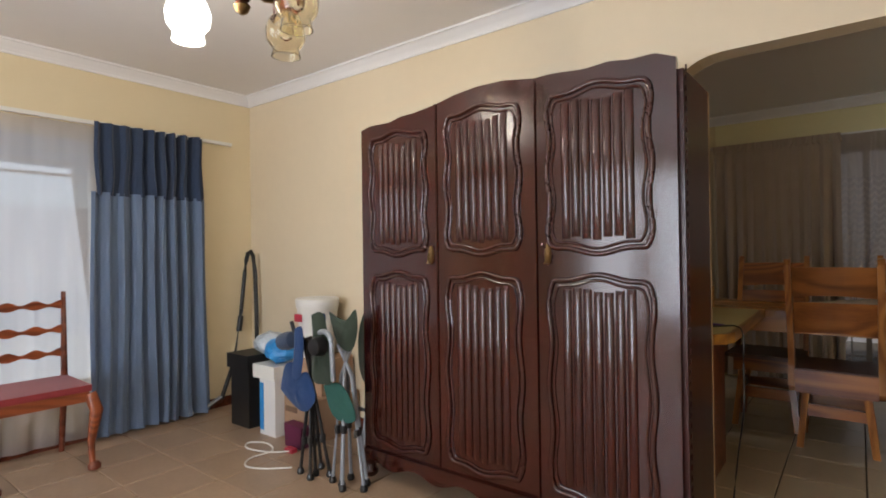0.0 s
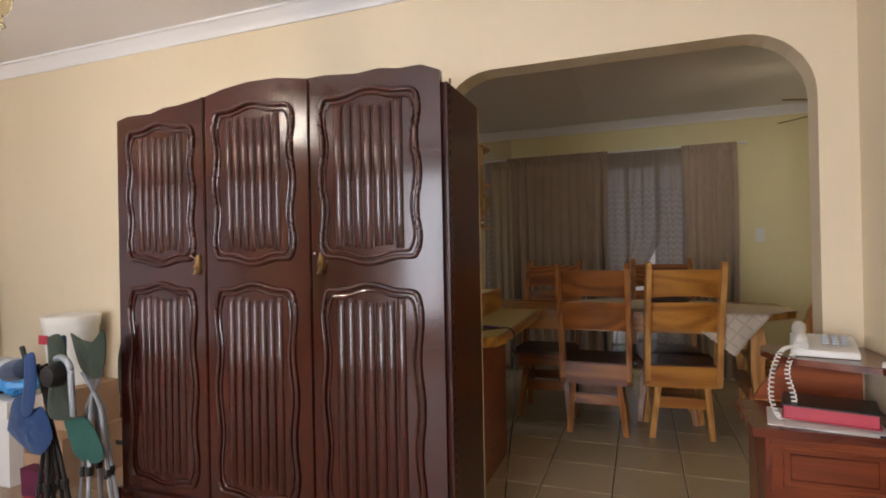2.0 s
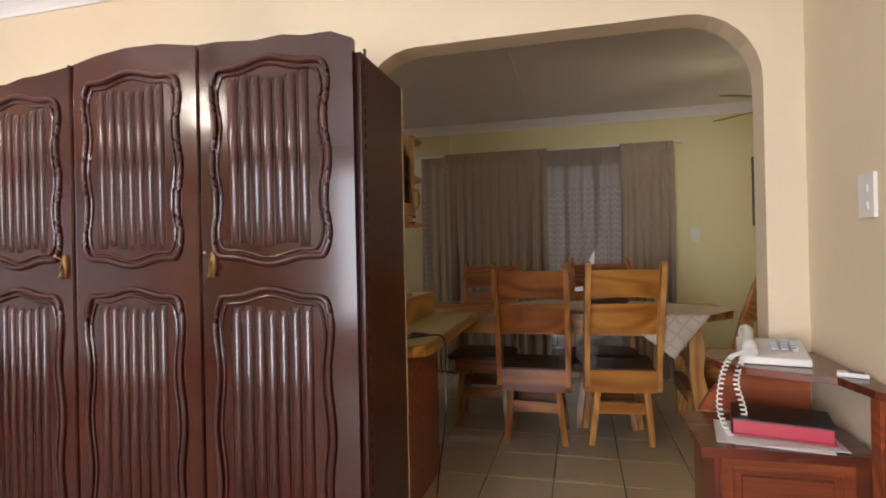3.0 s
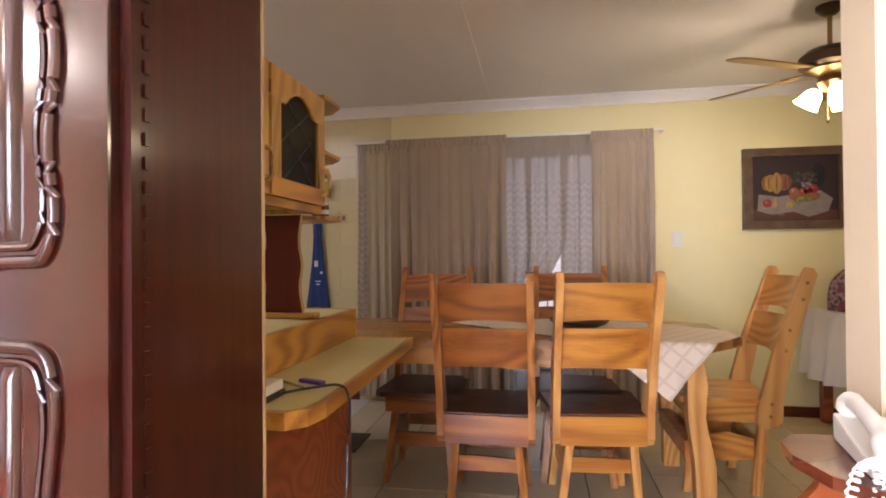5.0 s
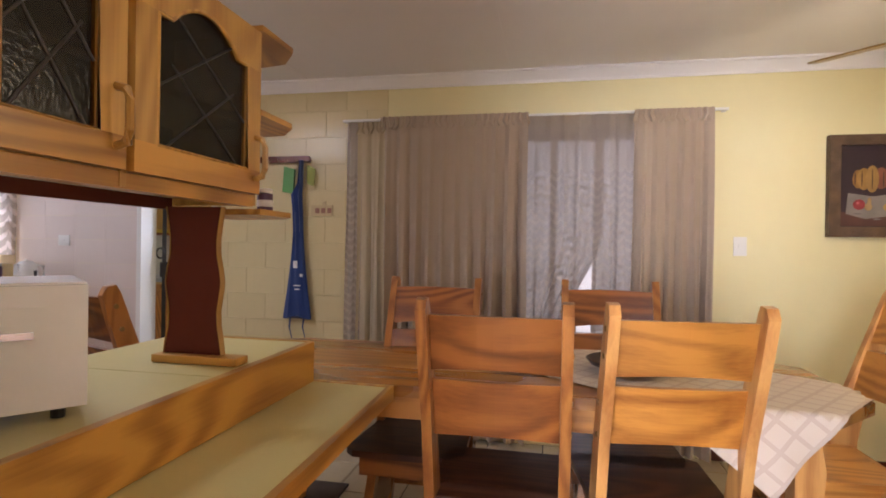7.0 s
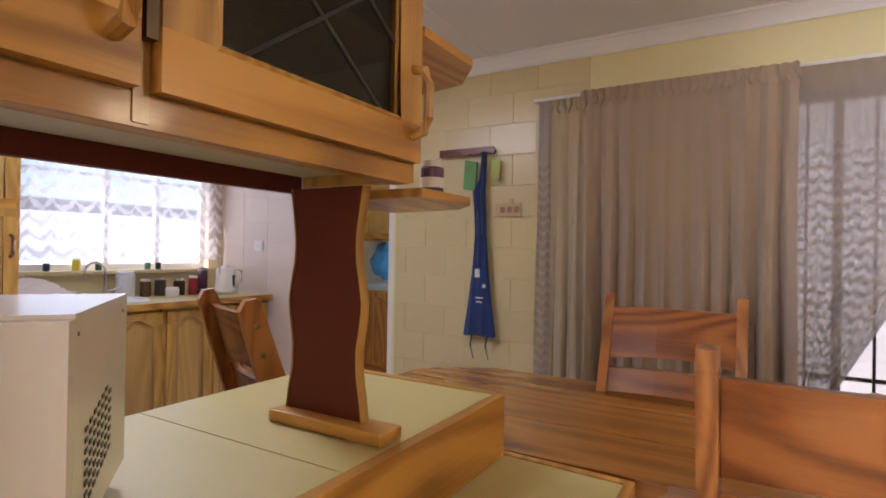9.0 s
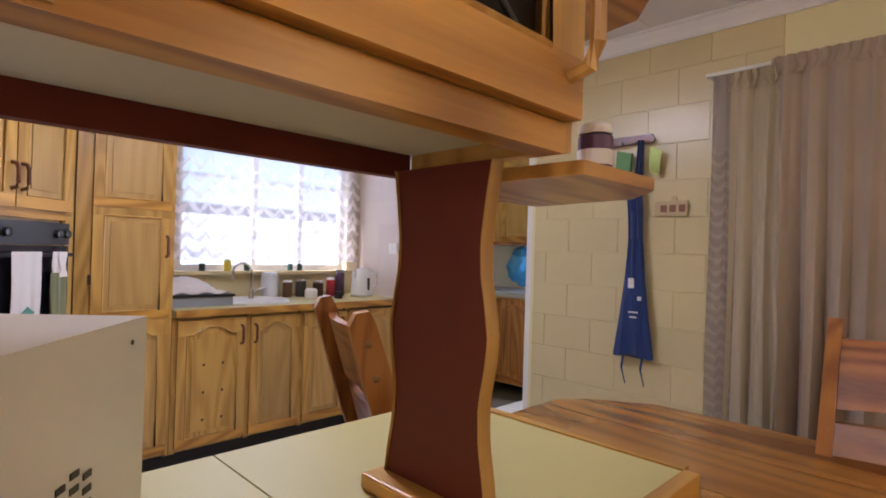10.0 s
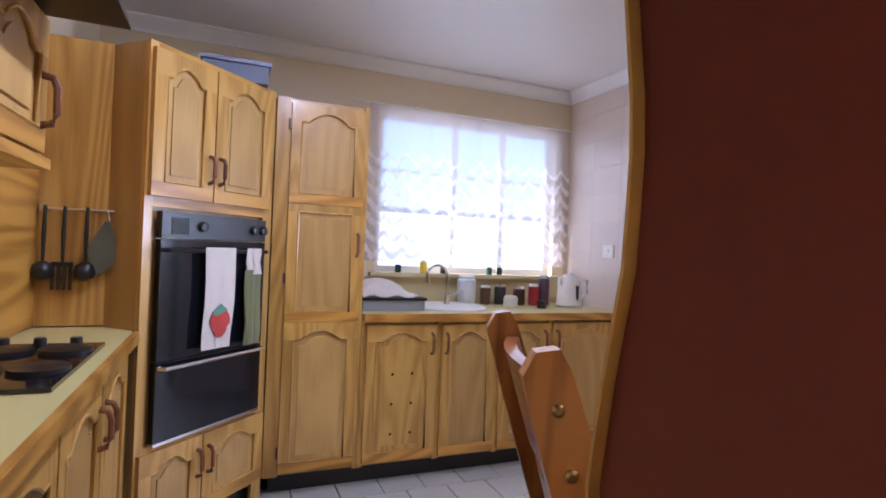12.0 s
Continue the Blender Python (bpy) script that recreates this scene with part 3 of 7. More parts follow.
part("ground", cube((-60, -60, -0.5), (60, 60, -0.25)), material("dry_garden_ground", (0.32, 0.28, 0.2), 0.9, spot=0.4, scale=2), kind="structure")
part("backdrop", cube((-9, 10, -0.25), (10, 10.1, 5.5)), material("garden_wall_plaster", (0.50, 0.46, 0.45), 0.9, spot=0.2, scale=2), kind="structure")
part("backdrop", cube((-12, -10, -0.25), (-11.9, 12, 2.2)), material("boundary_wall_plaster", (0.34, 0.32, 0.3), 0.9, spot=0.2, scale=2), kind="structure")

# wardrobe
WX0, WX1, WY, WB = -1.37, 0.245, 2.555, 2.98


def flute_panel(door, x0, x1, z0, z1, y):
    """A sunk panel with a wavy moulded border and upright reeds."""
    out = wavy(x0, x1, z0, z1, 0.013)
    inn = wavy(x0 + 0.022, x1 - 0.022, z0 + 0.022, z1 - 0.022, 0.013)
    bm = tube(B(), [(x, y - 0.002, z) for x, z in out], 0.011, 10, True, 1.0)
    part("panel_moulding", bm, MAHOGANY, door, smooth=True)
    part("panel_moulding", tube(B(), [(x, y - 0.001, z) for x, z in inn], 0.006, 8, True), MAHOGANY, door, smooth=True)
    n = max(7, round((x1 - x0 - 0.12) / 0.042))
    step = (x1 - x0 - 0.11) / n
    for i in range(n):
        xc = x0 + 0.055 + step * (i + 0.5)
        top = z1 - 0.05 + 0.008 * math.sin(i * 1.3)
        bot = z0 + 0.05 + 0.008 * math.sin(i * 1.7)
        bm = B()
        r = step * 0.44
        prof = [(-r, 0.002), (-r * 0.8, -0.007), (-r * 0.35, -0.0115), (r * 0.35, -0.0115), (r * 0.8, -0.007), (r, 0.002)]
        rows = []
        for z, k in ((bot, 0.3), (bot + 0.02, 1), ((bot + top) / 2, 1), (top - 0.02, 1), (top, 0.3)):
            rows.append([bm.verts.new((xc + a, y + b * k, z)) for a, b in prof])
        for p, q in zip(rows, rows[1:]):
            for j in range(len(prof) - 1):
                bm.faces.new((p[j], p[j + 1], q[j + 1], q[j]))
        part("reed", bm, MAHOGANY, door, smooth=True)


def wardrobe():
    w = thing("wardrobe", "glossy dark mahogany three-door wardrobe with reeded wavy panels", "wardrobe", ((WX0 + WX1) / 2, (WY + WB) / 2, 0))
    part("side_panel", cube((WX1 - 0.02, WY + 0.025, 0.12), (WX1 + 0.016, WB - 0.012, 1.835)), MAHOG_SIDE, w, bevel=0.007)
    part("side_panel", cube((WX0, WY + 0.025, 0.12), (WX0 + 0.02, WB - 0.012, 1.835)), MAHOG_SIDE, w, bevel=0.003)
    part("back_panel", cube((WX0, WB - 0.01, 0.12), (WX1 + 0.018, WB, 1.835)), PLY, w)
    part("top_panel", cube((WX0 + 0.02, WY + 0.03, 1.812), (WX1 - 0.02, WB - 0.012, 1.83)), MAHOG_SIDE, w)
    part("bottom_panel", cube((WX0 + 0.02, WY + 0.03, 0.12), (WX1 - 0.02, WB - 0.01, 0.15)), MAHOG_SIDE, w)
    base = [(WX0 - 0.01, 0.15), (WX0 - 0.01, 0.06)]
    for i in range(41):
        s = i / 40
        base.append((WX0 + 0.06 + (WX1 - WX0 - 0.12) * s, 0.085 + 0.018 * math.cos(s * math.tau * 5)))
    base += [(WX1 + 0.01, 0.06), (WX1 + 0.01, 0.15)]
    part("plinth_rail", prism(B(), base, "y", WY - 0.02, WY + 0.03), MAHOGANY, w)
    for x, y in ((WX0 + 0.03, WY + 0.01), (WX1 - 0.03, WY + 0.01), (WX0 + 0.03, WB - 0.04), (WX1 - 0.03, WB - 0.04)):
        part("claw_foot", lathe(B(), [(0.03, 0), (0.042, 0.012), (0.044, 0.03), (0.03, 0.05), (0.028, 0.08), (0.035, 0.12)], (x, y, 0), 12), MAHOGANY, w, smooth=True)
    xs = [WX0, -0.855, -0.322, WX1]
    crest_x = (-1.37, -1.30, -1.16, -1.08, -1.0, -0.855, -0.74, -0.61, -0.47, -0.322, -0.24, -0.10, 0.0, 0.08, 0.17, 0.245)
    crest_z = (1.848, 1.864, 1.862, 1.880, 1.882, 1.900, 1.924, 1.938, 1.936, 1.914, 1.916, 1.904, 1.912, 1.900, 1.902, 1.872)
    fields = ((-1.30, -0.92, 1.80), (-0.795, -0.40, 1.838), (-0.262, 0.15, 1.832))
    doors = []
    for i in range(3):
        x0, x1 = xs[i] + 0.002, xs[i + 1] - 0.002
        # one scalloped crest that rises over the middle door and runs on across all three
        top = [(x0 + (x1 - x0) * k / 32, float(np.interp(x0 + (x1 - x0) * k / 32, crest_x, crest_z))) for k in range(33)]
        d = part("door", prism(B(), [(x0, 0.152), (x1, 0.152)] + top[::-1], "y", WY, WY + 0.024), MAHOGANY, w, "glossy mahogany door", bevel=0.003)
        a, b, high = fields[i]
        flute_panel(d, a, b, 1.185, high, WY)
        flute_panel(d, a, b, 0.19, 1.08, WY)
        doors.append(d)
    for d, x in ((doors[0], xs[1] - 0.035), (doors[2], xs[2] + 0.055)):
        part("escutcheon", lathe(B(), [(0.004, -0.045), (0.013, -0.03), (0.016, 0), (0.013, 0.03), (0.004, 0.045)], (x, WY - 0.002, 1.175), 10), BRASS, d, smooth=True)
        part("drop_pull", tube(B(), [(x, WY - 0.012, 1.19), (x + 0.004, WY - 0.028, 1.165), (x, WY - 0.024, 1.135)], [0.004, 0.007, 0.009], 8), BRASS, d, smooth=True)
        part("key", tube(B(), [(x - 0.004, WY - 0.01, 1.20), (x - 0.01, WY - 0.035, 1.215)], 0.005, 6), CHROME, d)
    for x in (xs[1], xs[2]):
        part("centre_bead", tube(B(), [(x, WY - 0.004, 0.16), (x, WY - 0.004, 1.9)], 0.007, 6), MAHOGANY, w, smooth=True)
    for k in range(44):
        z = 0.2 + k * 0.038
        part("beading", cube((WX1 + 0.016, WY + 0.05, z), (WX1 + 0.020, WY + 0.062, z + 0.02)), MAHOG_SIDE, w)


wardrobe()


# room divider with counters, wall cabinet and pillar
def handle(x, y, z, parent, axis="x", l=0.11, mat=None):
    """A bowed wooden pull standing off a face that looks along +x or +y."""
    def p(out, s):
        return (x + out, y, z + s) if axis == "x" else (x, y + out, z + s)
    path = [p(0, -l / 2), p(0.022, -l / 2 + 0.008), p(0.03, -l / 4), p(0.03, l / 4), p(0.022, l / 2 - 0.008), p(0, l / 2)]
    return part("handle", tube(B(), path, 0.0085, 8), mat or HANDLE, parent, "turned brown wooden handle", smooth=True)


div = thing("room_divider", "golden oak room divider with two-level cream laminate counters", "room divider", (-0.26, 3.7, 0))
part("carcass", cube((-0.50, 3.19, 0.0), (-0.03, 4.24, 0.895)), OAK_Y, div)
for a, b in ((3.185, 3.80), (3.803, 4.3)):
    part("countertop", cube((-0.52, a, 0.905), (-0.012, b, 0.945)), LAMINATE, div, "cream laminate countertop", bevel=0.002)
part("fascia", cube((-0.011, 3.185, 0.815), (0.012, 4.302, 0.948)), OAK_Y, div, bevel=0.004)
part("fascia", cube((-0.52, 4.301, 0.86), (-0.012, 4.322, 0.948)), OAK_X, div, bevel=0.004)
low = [(-0.01, 3.2), (0.16, 3.13), (0.235, 3.125), (0.27, 3.16), (0.285, 3.23), (0.268, 4.30), (-0.01, 4.315)]
lowc = part("lower_countertop", prism(B(), low, "z", 0.775, 0.811), LAMINATE, div, "cream laminate lower counter", bevel=0.002)
edge = [(0.16, 3.13), (0.235, 3.125), (0.27, 3.16), (0.285, 3.23), (0.268, 4.302)]
outer = [(0.155, 3.108), (0.245, 3.103), (0.288, 3.145), (0.305, 3.225), (0.286, 4.322), (-0.01, 4.335), (-0.01, 4.316), (0.268, 4.302)]
part("counter_edge", prism(B(), outer + edge[-2::-1], "z", 0.768, 0.813), OAK_Y, div, bevel=0.003)
part("end_panel", prism(B(), [(3.19, 0.0), (3.86, 0.0), (3.86, 0.767), (3.19, 0.767)], "x", 0.12, 0.145), REDWOOD, div)
part("end_panel", cube((-0.02, 3.19, 0.0), (0.12, 3.215, 0.767)), REDWOOD, div)
part("foot_base", cube((-0.54, 3.89, 0.946), (0.0, 3.97, 0.968), Matrix.Translation((-0.152, 3.93, 0.95)) @ Matrix.Diagonal((0.475, 0.75, 1, 1)) @ Matrix.Translation((0.27, -3.93, -0.95))), OAK_X, div, bevel=0.004)
left, right = [], []
for k in range(25):
    s = k / 24
    w = float(np.interp(0.968 + 0.404 * s, (0.968, 1.0, 1.045, 1.09, 1.13, 1.165, 1.20, 1.24, 1.28, 1.33, 1.372), (0.092, 0.088, 0.079, 0.0775, 0.085, 0.0895, 0.084, 0.0755, 0.074, 0.081, 0.088)))
    z = 0.968 + (1.372 - 0.968) * s
    left.append((-0.176 - 0.95 * w, z)), right.append((-0.176 + 0.95 * w, z))
part("pillar_panel", prism(B(), right + left[::-1], "y", 3.932, 3.947), BROWNLAM, div, "brown laminate pillar with wavy edges")
for side in (left, right):
    bm = B()
    off = 0.0005 if side is right else -0.0005
    for (xa, za), (xb, zb) in zip(side, side[1:]):
        s2 = 1 if side is right else -1
        vs = [bm.verts.new(p) for p in ((xa + off, 3.928, za), (xb + off, 3.928, zb), (xb + off, 3.949, zb), (xa + off, 3.949, za), (xa + 0.002 * s2, 3.928, za), (xb + 0.002 * s2, 3.928, zb), (xb + 0.002 * s2, 3.949, zb), (xa + 0.002 * s2, 3.949, za))]
        for f in ((0, 1, 2, 3), (4, 5, 6, 7), (0, 1, 5, 4), (3, 2, 6, 7)):
            bm.faces.new([vs[i] for i in f])
    part("pillar_edge", bm, OAK_Z, div)

hut = thing("wall_cabinet", "golden oak hanging cabinet with smoked leaded glass doors above the counter", "cabinet", (-0.14, 3.58, 1.375))
UX0, UX1, UY0, UY1, UZ0, UZ1 = -0.285, -0.022, 3.19, 3.98, 1.378, 1.862
part("bottom_board", cube((UX0 + 0.02, UY0, UZ0 + 0.02), (UX1, UY1 - 0.02, UZ0 + 0.035)), LAM_UNDER, hut)
part("top_board", cube((UX0, UY0, UZ1 - 0.018), (UX1, UY1, UZ1)), OAK_Y, hut)
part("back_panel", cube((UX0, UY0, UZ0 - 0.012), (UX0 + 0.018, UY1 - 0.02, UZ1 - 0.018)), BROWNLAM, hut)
part("side_panel", cube((UX0 + 0.018, UY1 - 0.018, UZ0), (UX1, UY1, UZ1 - 0.018)), OAK_Z, hut)
part("bottom_rail", cube((UX1 - 0.03, UY0, UZ0 - 0.004), (UX1 + 0.004, UY1 - 0.018, UZ0 + 0.0285)), OAK_Y, hut)
part("shelf", cube((UX0 + 0.02, UY0, 1.590), (UX1 - 0.004, UY1 - 0.02, 1.608)), OAK_Y, hut)


def arched(u0, u1, z0, z1, rise, n=16, shoulder=0.25):
    """Outline of a cathedral panel: shoulders, then a bulging arch."""
    pts = [(u0, z0), (u1, z0), (u1, z1 - rise)]
    for k in range(n + 1):
        s = 1 - k / n
        e = min(s, 1 - s)
        f = 0 if e < shoulder * 0.5 else math.sin(min(1, (e - shoulder * 0.5) / (0.5 - shoulder * 0.5)) * math.pi / 2) ** 0.8
        pts.append((u0 + (u1 - u0) * s, z1 - rise + rise * f))
    pts.append((u0, z1 - rise))
    return pts


def framed_door(name, parent, axis, face, u0, u1, z0, z1, thick, out, mats, panel, stile=0.055, rise=0.05, handle_u=None, handle_z=None, label="", holes=False, grip=None):
    """A framed cabinet door with a cathedral opening; face is the plane of its front and out the way it looks."""
    def pr(outline, a, b):
        return prism(B(), outline, axis, min(a, b), max(a, b))
    ou, oz0, oz1 = (u0 + stile, u1 - stile), z0 + stile, z1 - stile * 0.8
    inner = arched(ou[0], ou[1], oz0, oz1, rise)
    top = [p for p in inner[2:]]
    d = part(name, pr([(u0, oz1 - rise)] + [(u0, z1), (u1, z1), (u1, oz1 - rise)] + top, face, face - out * thick), mats[0], parent, label)
    part("stile", pr([(u0, oz0), (ou[0], oz0), (ou[0], oz1 - rise), (u0, oz1 - rise)], face, face - out * thick), mats[0], d)
    part("stile", pr([(ou[1], oz0), (u1, oz0), (u1, oz1 - rise), (ou[1], oz1 - rise)], face, face - out * thick), mats[0], d)
    part("rail", pr([(u0, z0), (u1, z0), (u1, oz0), (u0, oz0)], face, face - out * thick), mats[1], d)
    part("panel", pr([(a, b) for a, b in arched(ou[0] - 0.004, ou[1] + 0.004, oz0 - 0.004, oz1 + 0.004, rise)], face - out * thick * 0.55, face - out * thick * 0.95), panel, d)
    if panel is not SMOKED:
        part("raised_field", pr(arched(ou[0] + 0.03, ou[1] - 0.03, oz0 + 0.03, oz1 - 0.03, rise), face - out * thick * 0.3, face - out * thick * 0.549), panel, d, bevel=0.003)
    path = [(u, z) for u, z in inner]
    def p3(u, z, o):
        return (face + out * o, u, z) if axis == "x" else (u, face + out * o, z)
    part("inner_moulding", tube(B(), [p3(u, z, -0.002) for u, z in path], 0.005, 6, True), mats[0], d, smooth=True)
    if holes:
        for i in range(3):
            for uu in (0.38, 0.66):
                u, z = u0 + (u1 - u0) * uu, z0 + 0.14 + i * (z1 - z0) * 0.22
                part("vent_hole", tube(B(), [p3(u, z, -thick * 0.45), p3(u, z, -thick * 0.27)], 0.008, 10), BLACK, d)
    if handle_u is not None:
        def q(o, s):
            return p3(handle_u, handle_z + s, o)
        l = 0.11
        part("handle", tube(B(), [q(0, -l / 2), q(0.022, -l / 2 + 0.006), q(0.03, -l / 4), q(0.03, l / 4), q(0.022, l / 2 - 0.006), q(0, l / 2)], 0.0085, 8), grip or HANDLE, d, "honey oak pull handle" if grip else "brown wooden pull handle", smooth=True)
    return d


for u0, u1, hu in ((3.195, 3.495, 3.47), (3.515, 3.965, 3.94)):
    d = framed_door("door", hut, "x", UX1 + 0.022, u0, u1, UZ0 + 0.03, UZ1 - 0.012, 0.02, 1, (OAK_Z, OAK_Y), SMOKED, 0.062, 0.06, hu, UZ0 + 0.125, "oak framed door with smoked leaded glass", grip=OAK_Z)
    zc, w = (UZ0 + UZ1) / 2, u1 - u0 - 0.13
    X = UX1 + 0.022 - 0.010
    for s in (-1, 1):
        for k in (-0.5, 0.5):
            a = (X, (u0 + u1) / 2 + s * w * 0.5 + k * w * 0.0, zc - 0.17 + (0.14 if k > 0 else 0))
            b = (X, (u0 + u1) / 2 - s * w * 0.35, zc + 0.03 + (0.12 if k > 0 else 0))
            part("lead_strip", tube(B(), [a, b], 0.003, 6), LEAD, d)
    for z in (UZ0 + 0.1, UZ1 - 0.09):
        part("hinge", cube((UX1 + 0.0, u0 - 0.014, z - 0.022), (UX1 + 0.02, u0 - 0.002, z + 0.022)), DARKMETAL, d)
part("face_stile", cube((UX1 - 0.0, 3.497, UZ0), (UX1 + 0.006, 3.513, UZ1 - 0.018)), OAK_Z, hut)
for z in (1.352, 1.628, 1.862):
    part("corner_shelf", prism(B(), [(UX1 + 0.015, UY1 + 0.002), (UX1 + 0.015, 4.16), (-0.08, 4.25), (UX0, 4.29), (UX0, UY1 + 0.002)], "z", z + 0.002, z + 0.018), OAK_Y, hut, bevel=0.003)
jar = thing("jar", "small purple and white printed jar on the corner shelf", "jar", (-0.066, 4.11, 1.371))
part("body", lathe(B(), [(0.021, 0.0), (0.023, 0.004), (0.023, 0.052), (0.018, 0.055)], (-0.066, 4.11, 1.371), 20), material("purple_label", (0.09, 0.035, 0.10), 0.4, spot=0.1), jar, smooth=True)
part("band", lathe(B(), [(0.0235, 0.014), (0.0235, 0.034)], (-0.066, 4.11, 1.371), 20, caps=False), PAPER, jar)
part("lid", lathe(B(), [(0.022, 0.056), (0.022, 0.067), (0.019, 0.069)], (-0.066, 4.11, 1.371), 20), WHITE, jar, smooth=True)


# microwave oven
def microwave():
    m = thing("microwave_oven", "white enamelled microwave oven standing askew on the divider counter", "microwave oven", (0, 0, 0))
    W, D, H = 0.40, 0.255, 0.236
    # built with its front looking along -y and its right side along +x
    part("body", cube((-W / 2, -D / 2 + 0.012, 0.012), (W / 2, D / 2, H)), ENAMEL, m, bevel=0.008)
    d = part("door", cube((-W / 2, -D / 2 - 0.008, 0.012), (W / 2, -D / 2 + 0.0115, H - 0.004)), ENAMEL, m, "white door with a moulded frame", bevel=0.008)
    part("door_frame", cube((-W / 2 + 0.03, -D / 2 - 0.013, 0.05), (W / 2 - 0.06, -D / 2 - 0.0085, H - 0.04)), WHITE, d, bevel=0.004)
    part("handle_bar", cube((W / 2 - 0.16, -D / 2 - 0.022, H * 0.60), (W / 2 - 0.08, -D / 2 - 0.014, H * 0.60 + 0.012)), CHROME, d, bevel=0.003)
    for k in range(7):
        for j in range(9):
            if j < 8 and j + k < 13:
                y, z = -0.075 + k * 0.017, 0.035 + j * 0.011 + k * 0.004
                part("vent_slot", cube((W / 2 + 0.0002, y, z), (W / 2 + 0.0012, y + 0.011, z + 0.005)), BLACK, m)
    for x in (-0.16, 0.16):
        for y in (-0.09, 0.09):
            part("foot", lathe(B(), [(0.012, 0), (0.012, 0.026)], (x, y, -0.0145), 8), BLACK, m)
    for y, z in ((-0.105, 0.03), (-0.105, H - 0.02), (0.10, H - 0.02)):
        part("screw", lathe(B(), [(0.0022, 0), (0.0022, 0.001)], (0, 0, 0), 8, Matrix.Translation((W / 2, y, z)) @ Matrix.Rotation(radians(90), 4, "Y")), BLACK, m)
    right = Vector((0.625, 0.78, 0)).normalized()
    back = Vector((-right.y, right.x, 0))
    centre = Vector((-0.052, 3.466, 0.961)) - right * W / 2 + back * D / 2
    m.matrix_basis = Matrix.Translation(centre) @ Matrix.Rotation(math.atan2(right.y, right.x), 4, "Z")


microwave()


